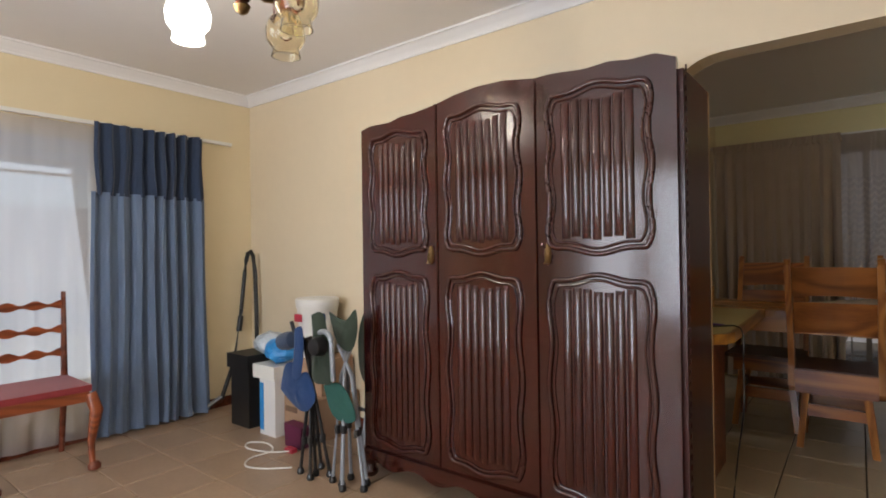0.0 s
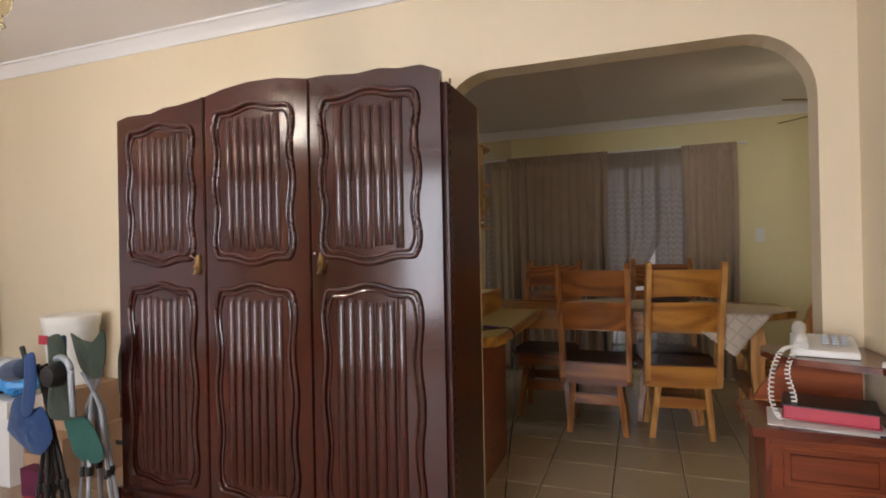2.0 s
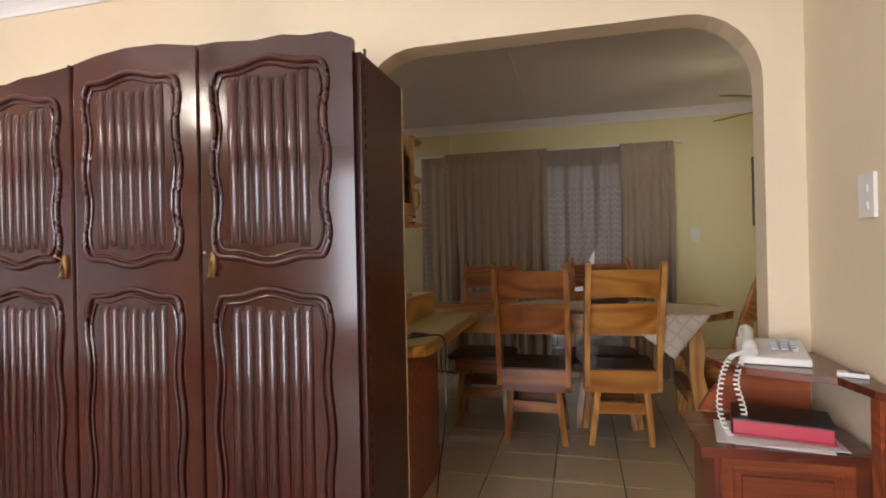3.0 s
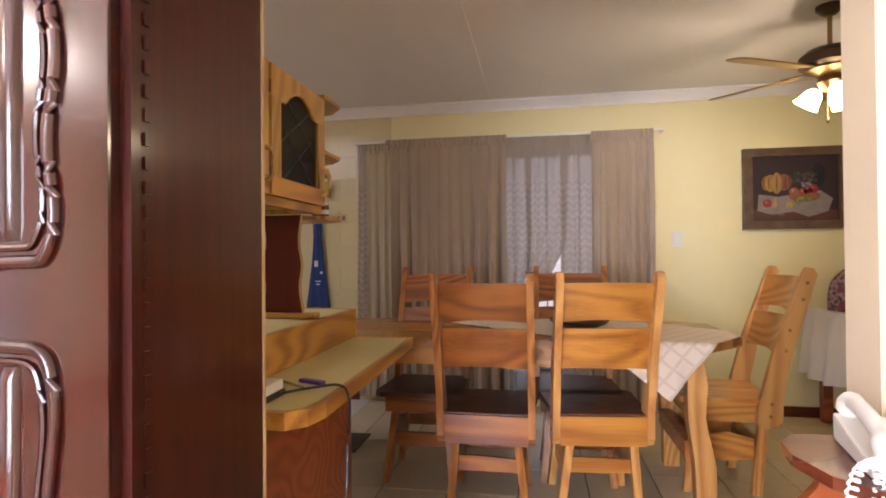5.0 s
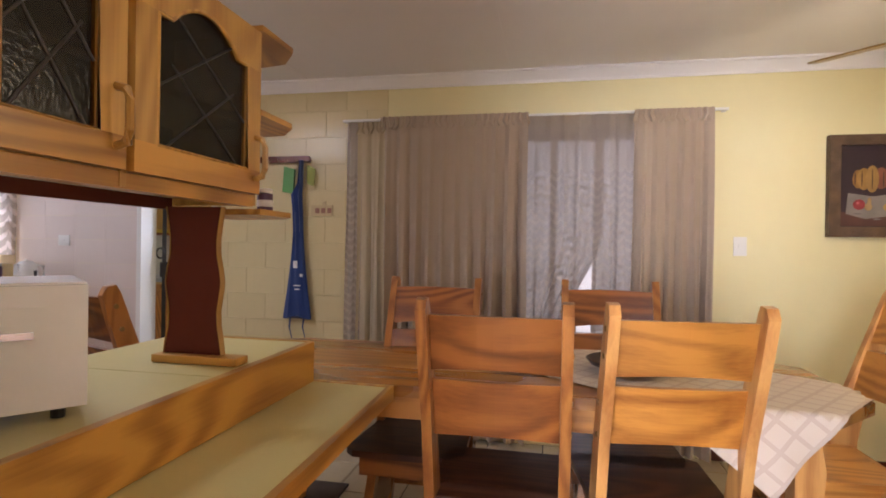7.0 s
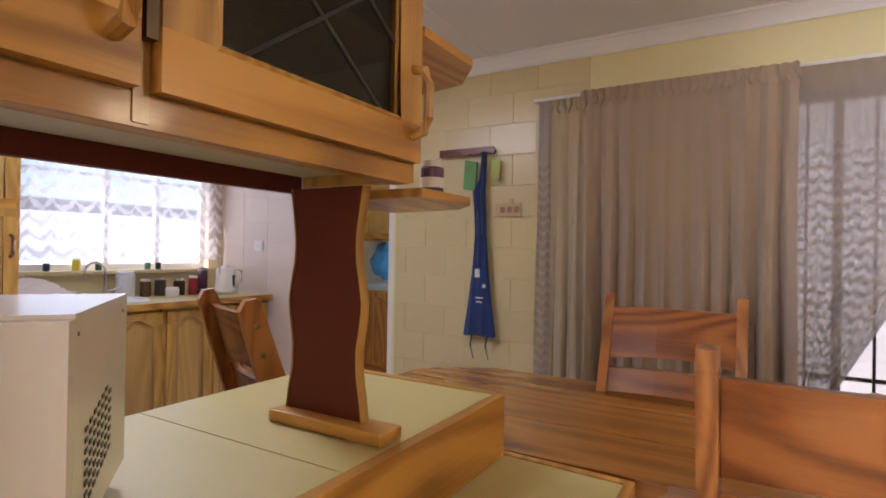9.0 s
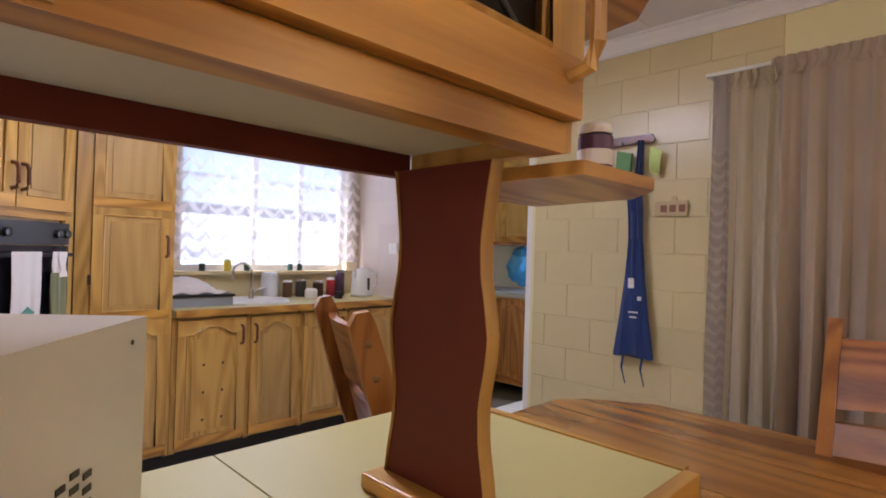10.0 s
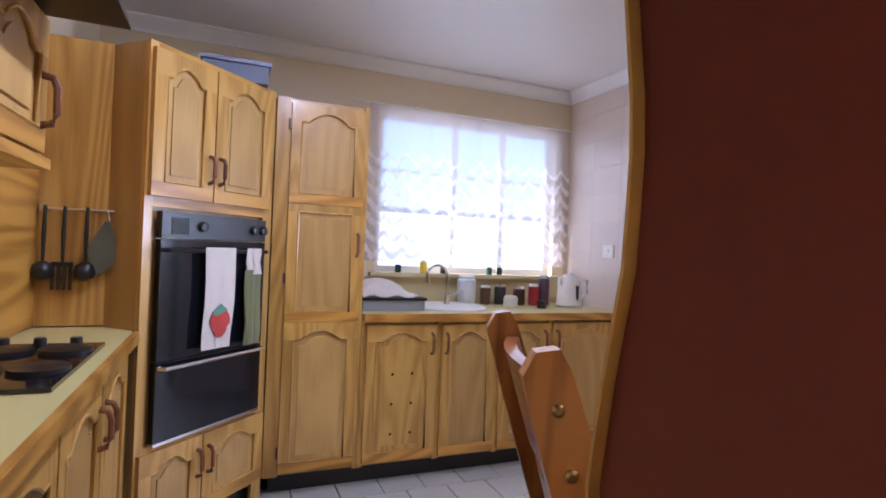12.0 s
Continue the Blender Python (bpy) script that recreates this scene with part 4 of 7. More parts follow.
# rustic dining chairs
def chair(PINE_X, PINE_Y, PINE_Z, label, plain_seat=False):
    """Faces +y; the origin is on the floor under the middle."""
    c = thing("dining_chair", label, "chair", (0, 0, 0), "chairs round the dining table")
    def board(name, outline, axis, a, b, mat, m=None, bev=0.005, label=""):
        return part(name, prism(B(), outline, axis, a, b, m), mat, c, label, bevel=bev)
    # back posts, leaning, shaped from planks
    for s in (-1, 1):
        x0 = s * 0.222
        out = [(-0.115, 0.36), (-0.12, 0.44), (-0.195, 0.72), (-0.295, 1.00), (-0.33, 1.10), (-0.345, 1.125), (-0.375, 1.12), (-0.39, 1.09), (-0.36, 0.98), (-0.28, 0.72), (-0.235, 0.50), (-0.23, 0.38), (-0.20, 0.345), (-0.15, 0.34)]
        board("back_post", out, "x", min(x0, x0 - s * 0.032), max(x0, x0 - s * 0.032), PINE_Z)
        for k, (y, z) in enumerate(((-0.175, 0.40), (-0.18, 0.46), (-0.245, 0.72), (-0.265, 0.82), (-0.325, 0.97), (-0.345, 1.05))):
            part("screw_cap", lathe(B(), [(0.009, 0), (0.009, 0.003), (0.004, 0.005)], (0, 0, 0), 8, Matrix.Translation((x0, y, z)) @ Matrix.Rotation(radians(90 * s), 4, "Y")), BRASS, c)
    # slats, bowed backwards
    for z0, z1, y0, y1 in ((0.905, 1.075, -0.30, -0.35), (0.69, 0.875, -0.235, -0.285)):
        bm = B()
        rows = []
        for k in range(9):
            s = k / 8
            x = -0.19 + 0.38 * s
            bow = -0.028 * math.sin(math.pi * s)
            dz0, dz1 = 0.013 * math.sin(math.pi * s), 0.003 * math.sin(math.pi * s)
            rows.append([bm.verts.new(p) for p in ((x, y0 + bow, z0 + dz0), (x, y1 + bow, z1 + dz1), (x, y1 + bow + 0.024, z1 + dz1), (x, y0 + bow + 0.024, z0 + dz0))])
        for p, q in zip(rows, rows[1:]):
            for j in range(4):
                bm.faces.new((p[j], p[(j + 1) % 4], q[(j + 1) % 4], q[j]))
        bm.faces.new(rows[0]), bm.faces.new(rows[-1])
        part("back_slat", bm, PINE_X, c, bevel=0.004)
    if plain_seat:
        board("seat_plank", [(-0.21, -0.20), (-0.002, -0.20), (-0.002, 0.235), (-0.20, 0.235), (-0.235, 0.20)], "z", 0.455, 0.48, PINE_Y)
        board("seat_plank", [(0.002, -0.20), (0.21, -0.20), (0.235, 0.20), (0.20, 0.235), (0.002, 0.235)], "z", 0.455, 0.48, PINE_Y)
    else:
        board("seat", [(-0.21, -0.20), (0.21, -0.20), (0.235, 0.20), (0.20, 0.235), (-0.20, 0.235), (-0.235, 0.20)], "z", 0.455, 0.48, SEATWOOD, label="dark stained seat")
    board("rear_apron", [(-0.19, 0.345), (0.19, 0.345), (0.19, 0.475), (-0.19, 0.475)], "y", -0.225, -0.201, PINE_X)
    board("front_apron", [(-0.185, 0.37), (0.185, 0.37), (0.185, 0.454), (-0.185, 0.454)], "y", 0.17, 0.194, RED_X)
    for s in (-1, 1):
        board("side_apron", [(-0.2, 0.36), (0.17, 0.36), (0.17, 0.454), (-0.2, 0.454)], "x", min(s * 0.165, s * 0.189), max(s * 0.165, s * 0.189), PINE_Y)
        for yy, foot in ((-0.17, -0.12), (0.15, 0.20)):
            bm = B()
            t, f = s * 0.14, s * 0.178
            vs = []
            for (x, y, z) in ((f, foot, 0), (t, yy, 0.36)):
                vs += [bm.verts.new((x - 0.018, y - 0.022, z)), bm.verts.new((x + 0.018, y - 0.022, z)), bm.verts.new((x + 0.018, y + 0.022, z)), bm.verts.new((x - 0.018, y + 0.022, z))]
            for g in ((3, 2, 1, 0), (4, 5, 6, 7), (0, 1, 5, 4), (1, 2, 6, 5), (2, 3, 7, 6), (3, 0, 4, 7)):
                bm.faces.new([vs[i] for i in g])
            part("leg", bm, PINE_Z, c, bevel=0.004)
    board("stretcher", [(-0.148, 0.20), (0.148, 0.20), (0.14, 0.26), (0.0, 0.268), (-0.14, 0.27)], "y", -0.157, -0.137, PINE_X)
    board("stretcher", [(-0.15, 0.19), (0.15, 0.19), (0.14, 0.26), (-0.14, 0.26)], "y", 0.164, 0.184, RED_X)
    board("side_stretcher", [(-0.12, 0.17), (0.0, 0.155), (0.15, 0.17), (0.15, 0.27), (0.0, 0.30), (-0.12, 0.27)], "x", 0.146, 0.164, PINE_Y)
    board("side_stretcher", [(-0.12, 0.17), (0.0, 0.155), (0.15, 0.17), (0.15, 0.27), (0.0, 0.30), (-0.12, 0.27)], "x", -0.164, -0.146, PINE_Y)
    return c


ch = chair(RED_X, RED_Y, RED_Z, "rustic reddish pine dining chair with wide slats and dark seat")
ch_light = chair(PINE_X, PINE_Y, PINE_Z, "rustic honey pine dining chair with wide slats and dark seat")
ch_plain = chair(PINE_X, PINE_Y, PINE_Z, "rustic honey pine dining chair with a plain plank seat", True)
places = [(0.63, 4.49, 0), (1.125, 4.55, 6), (1.80, 4.92, 90), (1.065, 4.93, 180), (0.245, 4.82, 180), (-0.76, 4.61, -21)]
for x, y, r in places[3:]:
    copy_thing(ch, Matrix.Translation((x, y, 0)) @ Matrix.Rotation(radians(r), 4, "Z"))
x, y, r = places[2]
ch_plain.matrix_basis = Matrix.Translation((x, y, 0)) @ Matrix.Rotation(radians(r), 4, "Z")
ch_light.matrix_basis = Matrix.Translation((places[1][0], places[1][1], 0)) @ Matrix.Rotation(radians(places[1][2]), 4, "Z")
ch.matrix_basis = Matrix.Translation((places[0][0], places[0][1], 0)) @ Matrix.Rotation(radians(places[0][2]), 4, "Z")


# dining table
tab = thing("dining_table", "long rustic honey pine dining table with clipped corners", "table", (0.6, 4.75, 0))
outl = [(-0.48, 4.37), (1.62, 4.37), (1.80, 4.55), (1.80, 5.06), (1.66, 5.16), (-0.42, 5.16), (-0.60, 5.04), (-0.66, 4.95), (-0.66, 4.58)]
cuts = [4.37, 4.62, 4.88, 5.16]


def clip(poly, y0, y1):
    for keep, lim in ((1, y0), (-1, y1)):
        outp = []
        for i, p in enumerate(poly):
            q = poly[(i + 1) % len(poly)]
            pin, qin = keep * (p[1] - lim) >= 0, keep * (q[1] - lim) >= 0
            if pin:
                outp.append(p)
            if pin != qin:
                s = (lim - p[1]) / (q[1] - p[1])
                outp.append((p[0] + (q[0] - p[0]) * s, lim))
        poly = outp
    return poly


for a, b in zip(cuts, cuts[1:]):
    part("plank", prism(B(), clip(outl, a + 0.0015, b - 0.0015), "z", 0.762, 0.80), TABLE_X, tab, bevel=0.003)
part("apron", cube((-0.45, 4.46, 0.66), (1.55, 4.485, 0.76)), PINE_X, tab)
part("apron", cube((-0.45, 5.045, 0.66), (1.55, 5.07, 0.76)), PINE_X, tab)
for x in (-0.40, 1.56):
    for y, f in ((4.50, 4.44), (5.03, 5.09)):
        bm = B()
        rows = []
        for z, wob in ((0, 0), (0.25, 0.012), (0.45, -0.008), (0.6, 0.01), (0.761, 0)):
            s = z / 0.761
            cx, cy = x + (0.04 if x > 0 else -0.04) * (1 - s) + wob, f + (y - f) * s
            rows.append([bm.verts.new((cx + a * (0.04 + wob * 0.4), cy + b * 0.035, z)) for a, b in ((-1, -1), (1, -1), (1, 1), (-1, 1))])
        for p, q in zip(rows, rows[1:]):
            for j in range(4):
                bm.faces.new((p[j], p[(j + 1) % 4], q[(j + 1) % 4], q[j]))
        bm.faces.new(rows[0][::-1]), bm.faces.new(rows[-1])
        part("leg", bm, PINE_Z, tab, bevel=0.006)
    part("leg_brace", cube((x - 0.03, 4.5, 0.25), (x + 0.03, 5.03, 0.33)), RED_X, tab, bevel=0.004)


def woven():
    m = bpy.data.materials.new("checked_woven_cloth")
    m.use_nodes = True
    n, l = m.node_tree.nodes, m.node_tree.links
    b = n["Principled BSDF"]
    b.inputs["Roughness"].default_value = 0.9
    uv, sep = n.new("ShaderNodeUVMap"), n.new("ShaderNodeSeparateXYZ")
    l.new(uv.outputs[0], sep.inputs[0])
    last = None
    for k in (0, 1):
        mul, fr, lt = n.new("ShaderNodeMath"), n.new("ShaderNodeMath"), n.new("ShaderNodeMath")
        mul.operation, fr.operation, lt.operation = "MULTIPLY", "FRACT", "LESS_THAN"
        mul.inputs[1].default_value, lt.inputs[1].default_value = 15.0, 0.20
        l.new(sep.outputs[k], mul.inputs[0]), l.new(mul.outputs[0], fr.inputs[0]), l.new(fr.outputs[0], lt.inputs[0])
        if last is None:
            last = lt
        else:
            ad = n.new("ShaderNodeMath")
            ad.operation = "ADD"
            ad.use_clamp = True
            l.new(last.outputs[0], ad.inputs[0]), l.new(lt.outputs[0], ad.inputs[1])
            last = ad
    mix = n.new("ShaderNodeMix")
    mix.data_type = "RGBA"
    mix.inputs[6].default_value, mix.inputs[7].default_value = (0.58, 0.49, 0.38, 1), (0.50, 0.40, 0.31, 1)
    l.new(last.outputs[0], mix.inputs[0]), l.new(mix.outputs[2], b.inputs["Base Color"])
    noi, bp = n.new("ShaderNodeTexNoise"), n.new("ShaderNodeBump")
    noi.inputs["Scale"].default_value = 300
    bp.inputs["Strength"].default_value, bp.inputs["Distance"].default_value = 0.4, 0.002
    l.new(noi.outputs["Fac"], bp.inputs["Height"]), l.new(bp.outputs[0], b.inputs["Normal"])
    return m


WOVEN = woven()


def runner():
    """A cloth laid cornerwise over the table; what passes the table's near edge hangs down."""
    t = thing("tablecloth", "beige checked woven cloth draped cornerwise over the dining table", "tablecloth", (1.1, 4.7, 0.8))
    bm = B()
    uvl = bm.loops.layers.uv.verify()
    u, v = Vector((0.78, -0.62)), Vector((0.62, 0.78))
    c = Vector((1.43, 4.10)) - u * 0.68 + v * 0.38
    n = 44
    grid, uvs = [], []
    for i in range(n + 1):
        row = []
        for j in range(n + 1):
            a, b = (i / n - 0.5) * 1.36, (j / n - 0.5) * 0.76
            p = c + u * a + v * b
            z = 0.806
            over = max(0, 4.355 - p.y)
            overr = max(0, p.x - 1.81)
            x, y = p.x, p.y
            if over:
                y = 4.345 - 0.03 * over + 0.012 * math.sin(p.x * 38) * min(1, over * 6)
                z = 0.806 - over
            if overr:
                x = 1.82 + 0.05 * overr + 0.01 * math.sin(p.y * 35)
                z -= overr
            row.append(bm.verts.new((x, y, z)))
            uvs.append((a, b))
        grid.append(row)
    for i in range(n):
        for j in range(n):
            f = bm.faces.new((grid[i][j], grid[i + 1][j], grid[i + 1][j + 1], grid[i][j + 1]))
            for loop, (ii, jj) in zip(f.loops, ((i, j), (i + 1, j), (i + 1, j + 1), (i, j + 1))):
                loop[uvl].uv = uvs[ii * (n + 1) + jj]
    part("cloth", bm, WOVEN, t, smooth=True)


runner()
bowl = thing("bowl", "dark carved wooden bowl on the tablecloth", "bowl", (1.08, 4.75, 0.808))
part("dish", lathe(B(), [(0.07, 0), (0.08, 0.006), (0.14, 0.03), (0.155, 0.048), (0.15, 0.05), (0.12, 0.03), (0.03, 0.012)], (1.08, 4.75, 0.808), 28), material("dark_wood_bowl", (0.05, 0.025, 0.018), 0.4, spot=0.4, scale=20), bowl, smooth=True)

# dining curtains
rail = thing("curtain_rail", "thin pale curtain rail above the patio window", "curtain rail", (0.6, 6.1, 2.12))
part("track", cube((-0.62, 6.085, 2.118), (1.82, 6.105, 2.133)), WHITE, rail)
for x in (-0.6, 0.6, 1.8):
    part("bracket", cube((x - 0.01, 6.105, 2.115), (x + 0.01, 6.139, 2.135)), WHITE, rail)


def curtain(name, label, mat, *a, **k):
    cu = thing(name, label, "curtain", (a[2], a[1], a[4]) if a[0] == "y" else (a[1], a[2], a[4]))
    part("cloth", folds(B(), *a, **k), mat, cu, smooth=True)
    if a[0] == "y" and a[7] > 0.015:
        k2 = dict(k, gather=1.0)
        part("gathered_heading", folds(B(), a[0], a[1] - 0.008, a[2], a[3], a[5] - 0.075, a[5] + 0.004, a[6] * 2.2, 0.009, **k2), mat, cu, smooth=True)
    return cu


curtain("curtain", "long pleated taupe curtain drawn half across the patio window", BEIGE, "y", 6.055, -0.34, 0.64, 0.03, 2.13, 11, 0.044, seed=3, gather=0.25)
curtain("curtain", "long pleated taupe curtain gathered beside the patio window", BEIGE, "y", 6.055, 1.28, 1.73, 0.03, 2.125, 6, 0.044, seed=4, gather=0.25)
curtain("curtain_lining", "pale cream curtain lining hanging beside the taupe curtain", CREAMCL, "y", 6.06, -0.50, -0.30, 0.05, 2.10, 2.5, 0.016, seed=5)
curtain("lace_curtain", "narrow strip of cream lace curtain against the wall", NET_D, "y", 6.075, -0.58, -0.46, 0.05, 2.11, 2, 0.012, 0.0, seed=6)
curtain("lace_curtain", "cream patterned lace curtain pulled aside over the patio window", NET_D, "y", 6.09, 0.60, 1.10, 0.05, 2.12, 5, 0.010, 0.0, seed=7, lean=lambda s, t: -1.03 * s * max(0, t - 0.40))
curtain("lace_curtain", "cream patterned lace curtain hanging straight beside the patio window", NET_D, "y", 6.10, 1.05, 1.36, 0.05, 2.12, 3, 0.008, 0.0, seed=17)

# kitchen
KX = -2.815


def kcabinet(name, label, y0, y1, z0, z1, depth=0.57):
    k = thing(name, label, "cabinet", (KX - depth / 2, (y0 + y1) / 2, z0))
    part("carcass", cube((KX - depth, y0 + 0.001, z0), (KX - 0.021, y1 - 0.001, z1)), VENEER_Z, k)
    return k


part("plinth", cube((-3.38, 4.07, 0), (-2.90, 6.13, 0.105)), PLINTH, kind="structure")
tall = kcabinet("tall_cupboard", "tall golden oak kitchen cupboard with cathedral panel doors", 4.03, 4.49, 0.106, 1.955)
part("face_frame", cube((KX - 0.02, 4.032, 0.106), (KX - 0.001, 4.10, 1.955)), OAK_Z, tall)
part("face_frame", cube((KX - 0.02, 4.465, 0.106), (KX - 0.001, 4.488, 1.955)), OAK_Z, tall)
framed_door("door", tall, "x", KX + 0.02, 4.10, 4.465, 0.13, 0.86, 0.02, 1, (OAK_Z, OAK_Y), VENEER_Z, 0.05, 0.045, None)
framed_door("door", tall, "x", KX + 0.02, 4.10, 4.465, 0.862, 1.44, 0.02, 1, (OAK_Z, OAK_Y), VENEER_Z, 0.05, 0.0, 4.445, 1.25)
framed_door("door", tall, "x", KX + 0.02, 4.10, 4.465, 1.442, 1.93, 0.02, 1, (OAK_Z, OAK_Y), VENEER_Z, 0.05, 0.05, None)
for z in (0.2, 1.05, 1.8):
    part("hinge", cube((KX, 4.088, z), (KX + 0.018, 4.099, z + 0.05)), DARKMETAL, tall)
ys = [4.49, 4.91, 5.27, 5.62, 6.12]
for i, (a, b) in enumerate(zip(ys, ys[1:])):
    k = kcabinet("base_cabinet", "golden oak kitchen base cabinet" + (" with six vent holes in its door" if i == 0 else " with a cathedral panel door"), a, b, 0.106, 0.862)
    part("face_frame", cube((KX - 0.02, a + 0.001, 0.106), (KX - 0.001, a + 0.03, 0.862)), OAK_Z, k)
    framed_door("door", k, "x", KX + 0.02, a + 0.025, b - 0.008, 0.13, 0.84, 0.02, 1, (OAK_Z, OAK_Y), VENEER_Z if i else OAK_Z, 0.05, 0.045, (b - 0.035) if i in (0, 2) else a + 0.05, 0.74, holes=i == 0)
top = B()
box(top, (-3.395, 4.495, 0.865), (KX + 0.03, 6.135, 0.9))
wt = thing("worktop", "cream laminate kitchen worktop with an oak edge", "worktop", (-3.1, 5.3, 0.865))
part("top", top, LAMINATE, wt)
part("front_edge", cube((KX + 0.031, 4.495, 0.862), (KX + 0.05, 6.135, 0.902)), OAK_Y, wt, bevel=0.003)

# corner oven tower, at 45 degrees
ov = thing("oven_tower", "diagonal golden oak oven housing with two doors above", "oven housing", (0, 0, 0))
L = 0.68
part("side_panel", cube((-L / 2, -0.02, 0.0), (-L / 2 + 0.06, 0.0, 1.97)), OAK_Z, ov)
part("side_panel", cube((L / 2 - 0.035, -0.02, 0.0), (L / 2, 0.0, 1.97)), OAK_Z, ov)
part("carcass", cube((-L / 2 + 0.0, -0.32, 0.1), (L / 2, -0.021, 1.968)), VENEER_Z, ov)
part("rail", cube((-L / 2 + 0.06, -0.02, 1.36), (L / 2 - 0.035, 0.0, 1.42)), OAK_X, ov)
part("rail", cube((-L / 2 + 0.06, -0.02, 0.42), (L / 2 - 0.035, 0.0, 0.46)), OAK_X, ov)
part("rail", cube((-L / 2 + 0.06, -0.02, 1.93), (L / 2 - 0.035, 0.0, 1.97)), OAK_X, ov)
# local x runs left to right as seen from the room, front looks along +y
framed_door("door", ov, "y", 0.02, -L / 2 + 0.04, 0.035, 1.40, 1.945, 0.02, 1, (OAK_Z, OAK_X), VENEER_Z, 0.055, 0.05, 0.01, 1.53)
framed_door("door", ov, "y", 0.02, 0.042, L / 2 - 0.01, 1.40, 1.945, 0.02, 1, (OAK_Z, OAK_X), VENEER_Z, 0.055, 0.05, 0.065, 1.53)
framed_door("door", ov, "y", 0.02, -L / 2 + 0.02, 0.035, 0.12, 0.44, 0.02, 1, (OAK_Z, OAK_X), VENEER_Z, 0.055, 0.04, 0.01, 0.33)
framed_door("door", ov, "y", 0.02, 0.042, L / 2 - 0.01, 0.12, 0.44, 0.02, 1, (OAK_Z, OAK_X), VENEER_Z, 0.055, 0.04, 0.065, 0.33)
MI = Matrix.Translation((-2.58, 3.785, 0)) @ Matrix.Rotation(radians(-45), 4, "Z")
ov.matrix_basis = MI
part("plinth", cube((-L / 2, -0.1, 0), (L / 2, -0.05, 0.10), MI), PLINTH, kind="structure")

oven = thing("oven", "black built-in double oven with a glossy glass front", "oven", (0, 0, 0))
part("control_panel", cube((-0.27, 0.001, 1.245), (0.285, 0.03, 1.345)), BLACK, oven, bevel=0.003)
part("clock", cube((0.165, 0.0305, 1.262), (0.245, 0.033, 1.325)), glass("pale_clock_glass", (0.6, 0.6, 0.6), 0.1), oven)
for x in (0.10, -0.19, -0.245):
    part("knob", lathe(B(), [(0.020, 0), (0.019, 0.018), (0.012, 0.02)], (0, 0, 0), 16, Matrix.Translation((x, 0.03, 1.295)) @ Matrix.Rotation(radians(-90), 4, "X")), BLACK, oven, smooth=True)
d1 = part("upper_door", cube((-0.27, 0.001, 0.78), (0.285, 0.028, 1.24)), BLACKGLASS, oven, "glossy black glass door", bevel=0.003)
d2 = part("lower_door", cube((-0.27, 0.001, 0.475), (0.285, 0.028, 0.775)), BLACKGLASS, oven, "glossy black glass door", bevel=0.003)
for d, z in ((d1, 1.20), (d2, 0.755)):
    part("handle", tube(B(), [(-0.26, 0.03, z), (-0.255, 0.055, z), (0.27, 0.055, z), (0.275, 0.03, z)], 0.009, 8), CHROME if d is d2 else BLACK, d, smooth=True)
part("trim", cube((-0.27, 0.001, 0.462), (0.285, 0.03, 0.474)), CHROME, oven)
oven.matrix_basis = MI


def towel(name, label, x0, x1, ztop, zbot, mat, seed, badge=None):
    t = thing(name, label, "towel", (0, 0, 0))
    part("cloth", folds(B(), "y", 0.067, x0, x1, zbot, ztop, 2, 0.004, 0.003, seed=seed, foot=0.92), mat, t, smooth=True)
    if badge:
        badge(t)
    t.matrix_basis = MI


def strawberry(t):
    pts = [(0.03 + 0.055 * math.sin(a) * (1 if math.cos(a) > -0.3 else 0.75), 0.905 + 0.06 * math.cos(a)) for a in (i * math.tau / 20 for i in range(20))]
    part("red_motif", prism(B(), pts, "y", 0.0755, 0.077), material("red_print", (0.55, 0.06, 0.05), 0.8, spot=0.35, scale=40), t)
    part("green_motif", prism(B(), [(0.075, 0.95), (0.03, 0.985), (-0.01, 0.955), (0.02, 0.945), (0.05, 0.935)], "y", 0.0755, 0.0772), material("green_print", (0.12, 0.30, 0.22), 0.8, spot=0.3, scale=40), t)


towel("tea_towel", "white tea towel with a red strawberry print on the oven handle", -0.05, 0.11, 1.215, 0.80, WHITECLOTH, 11, strawberry)
towel("tea_towel", "olive striped towel with a white loop on the oven handle", -0.21, -0.11, 1.12, 0.79, cloth("olive_striped_cloth", (0.24, 0.22, 0.10), (0.10, 0.12, 0.05), 0.0), 12)
towel("hand_towel", "small white towel loop on the oven handle", -0.205, -0.12, 1.215, 1.10, WHITECLOTH, 13)
tray = thing("storage_crate", "grey blue flat box lying on the oven tower", "box", (-2.85, 3.9, 1.972))
part("body", cube((-2.98, 3.70, 1.972), (-2.72, 3.98, 2.05)), material("grey_blue_plastic", (0.16, 0.18, 0.27), 0.5, spot=0.2), tray, bevel=0.006)
part("lid", cube((-2.99, 3.69, 2.052), (-2.71, 3.99, 2.07)), material("blue_grey_lid", (0.22, 0.25, 0.36), 0.5, spot=0.2), tray, bevel=0.004)

# side panel, hob counter and upper units
part("wall_panel", cube((-2.50, 3.185, 0.905), (-2.475, 3.50, 1.97)), OAK_Z, kind="structure")
part("wall_panel", cube((-2.474, 3.182, 0.905), (-1.2, 3.19, 2.0)), OAK_X, kind="structure")
hobc = thing("hob_counter", "cream laminate counter with an oak edge over oak base units", "worktop", (-1.6, 3.36, 0.865))
part("top", prism(B(), [(-2.475, 3.185), (-0.56, 3.185), (-0.56, 3.53), (-2.31, 3.53), (-2.475, 3.50)], "z", 0.865, 0.90), LAMINATE, hobc)
part("front_edge", cube((-2.33, 3.531, 0.862), (-0.56, 3.55, 0.902)), OAK_X, hobc, bevel=0.003)
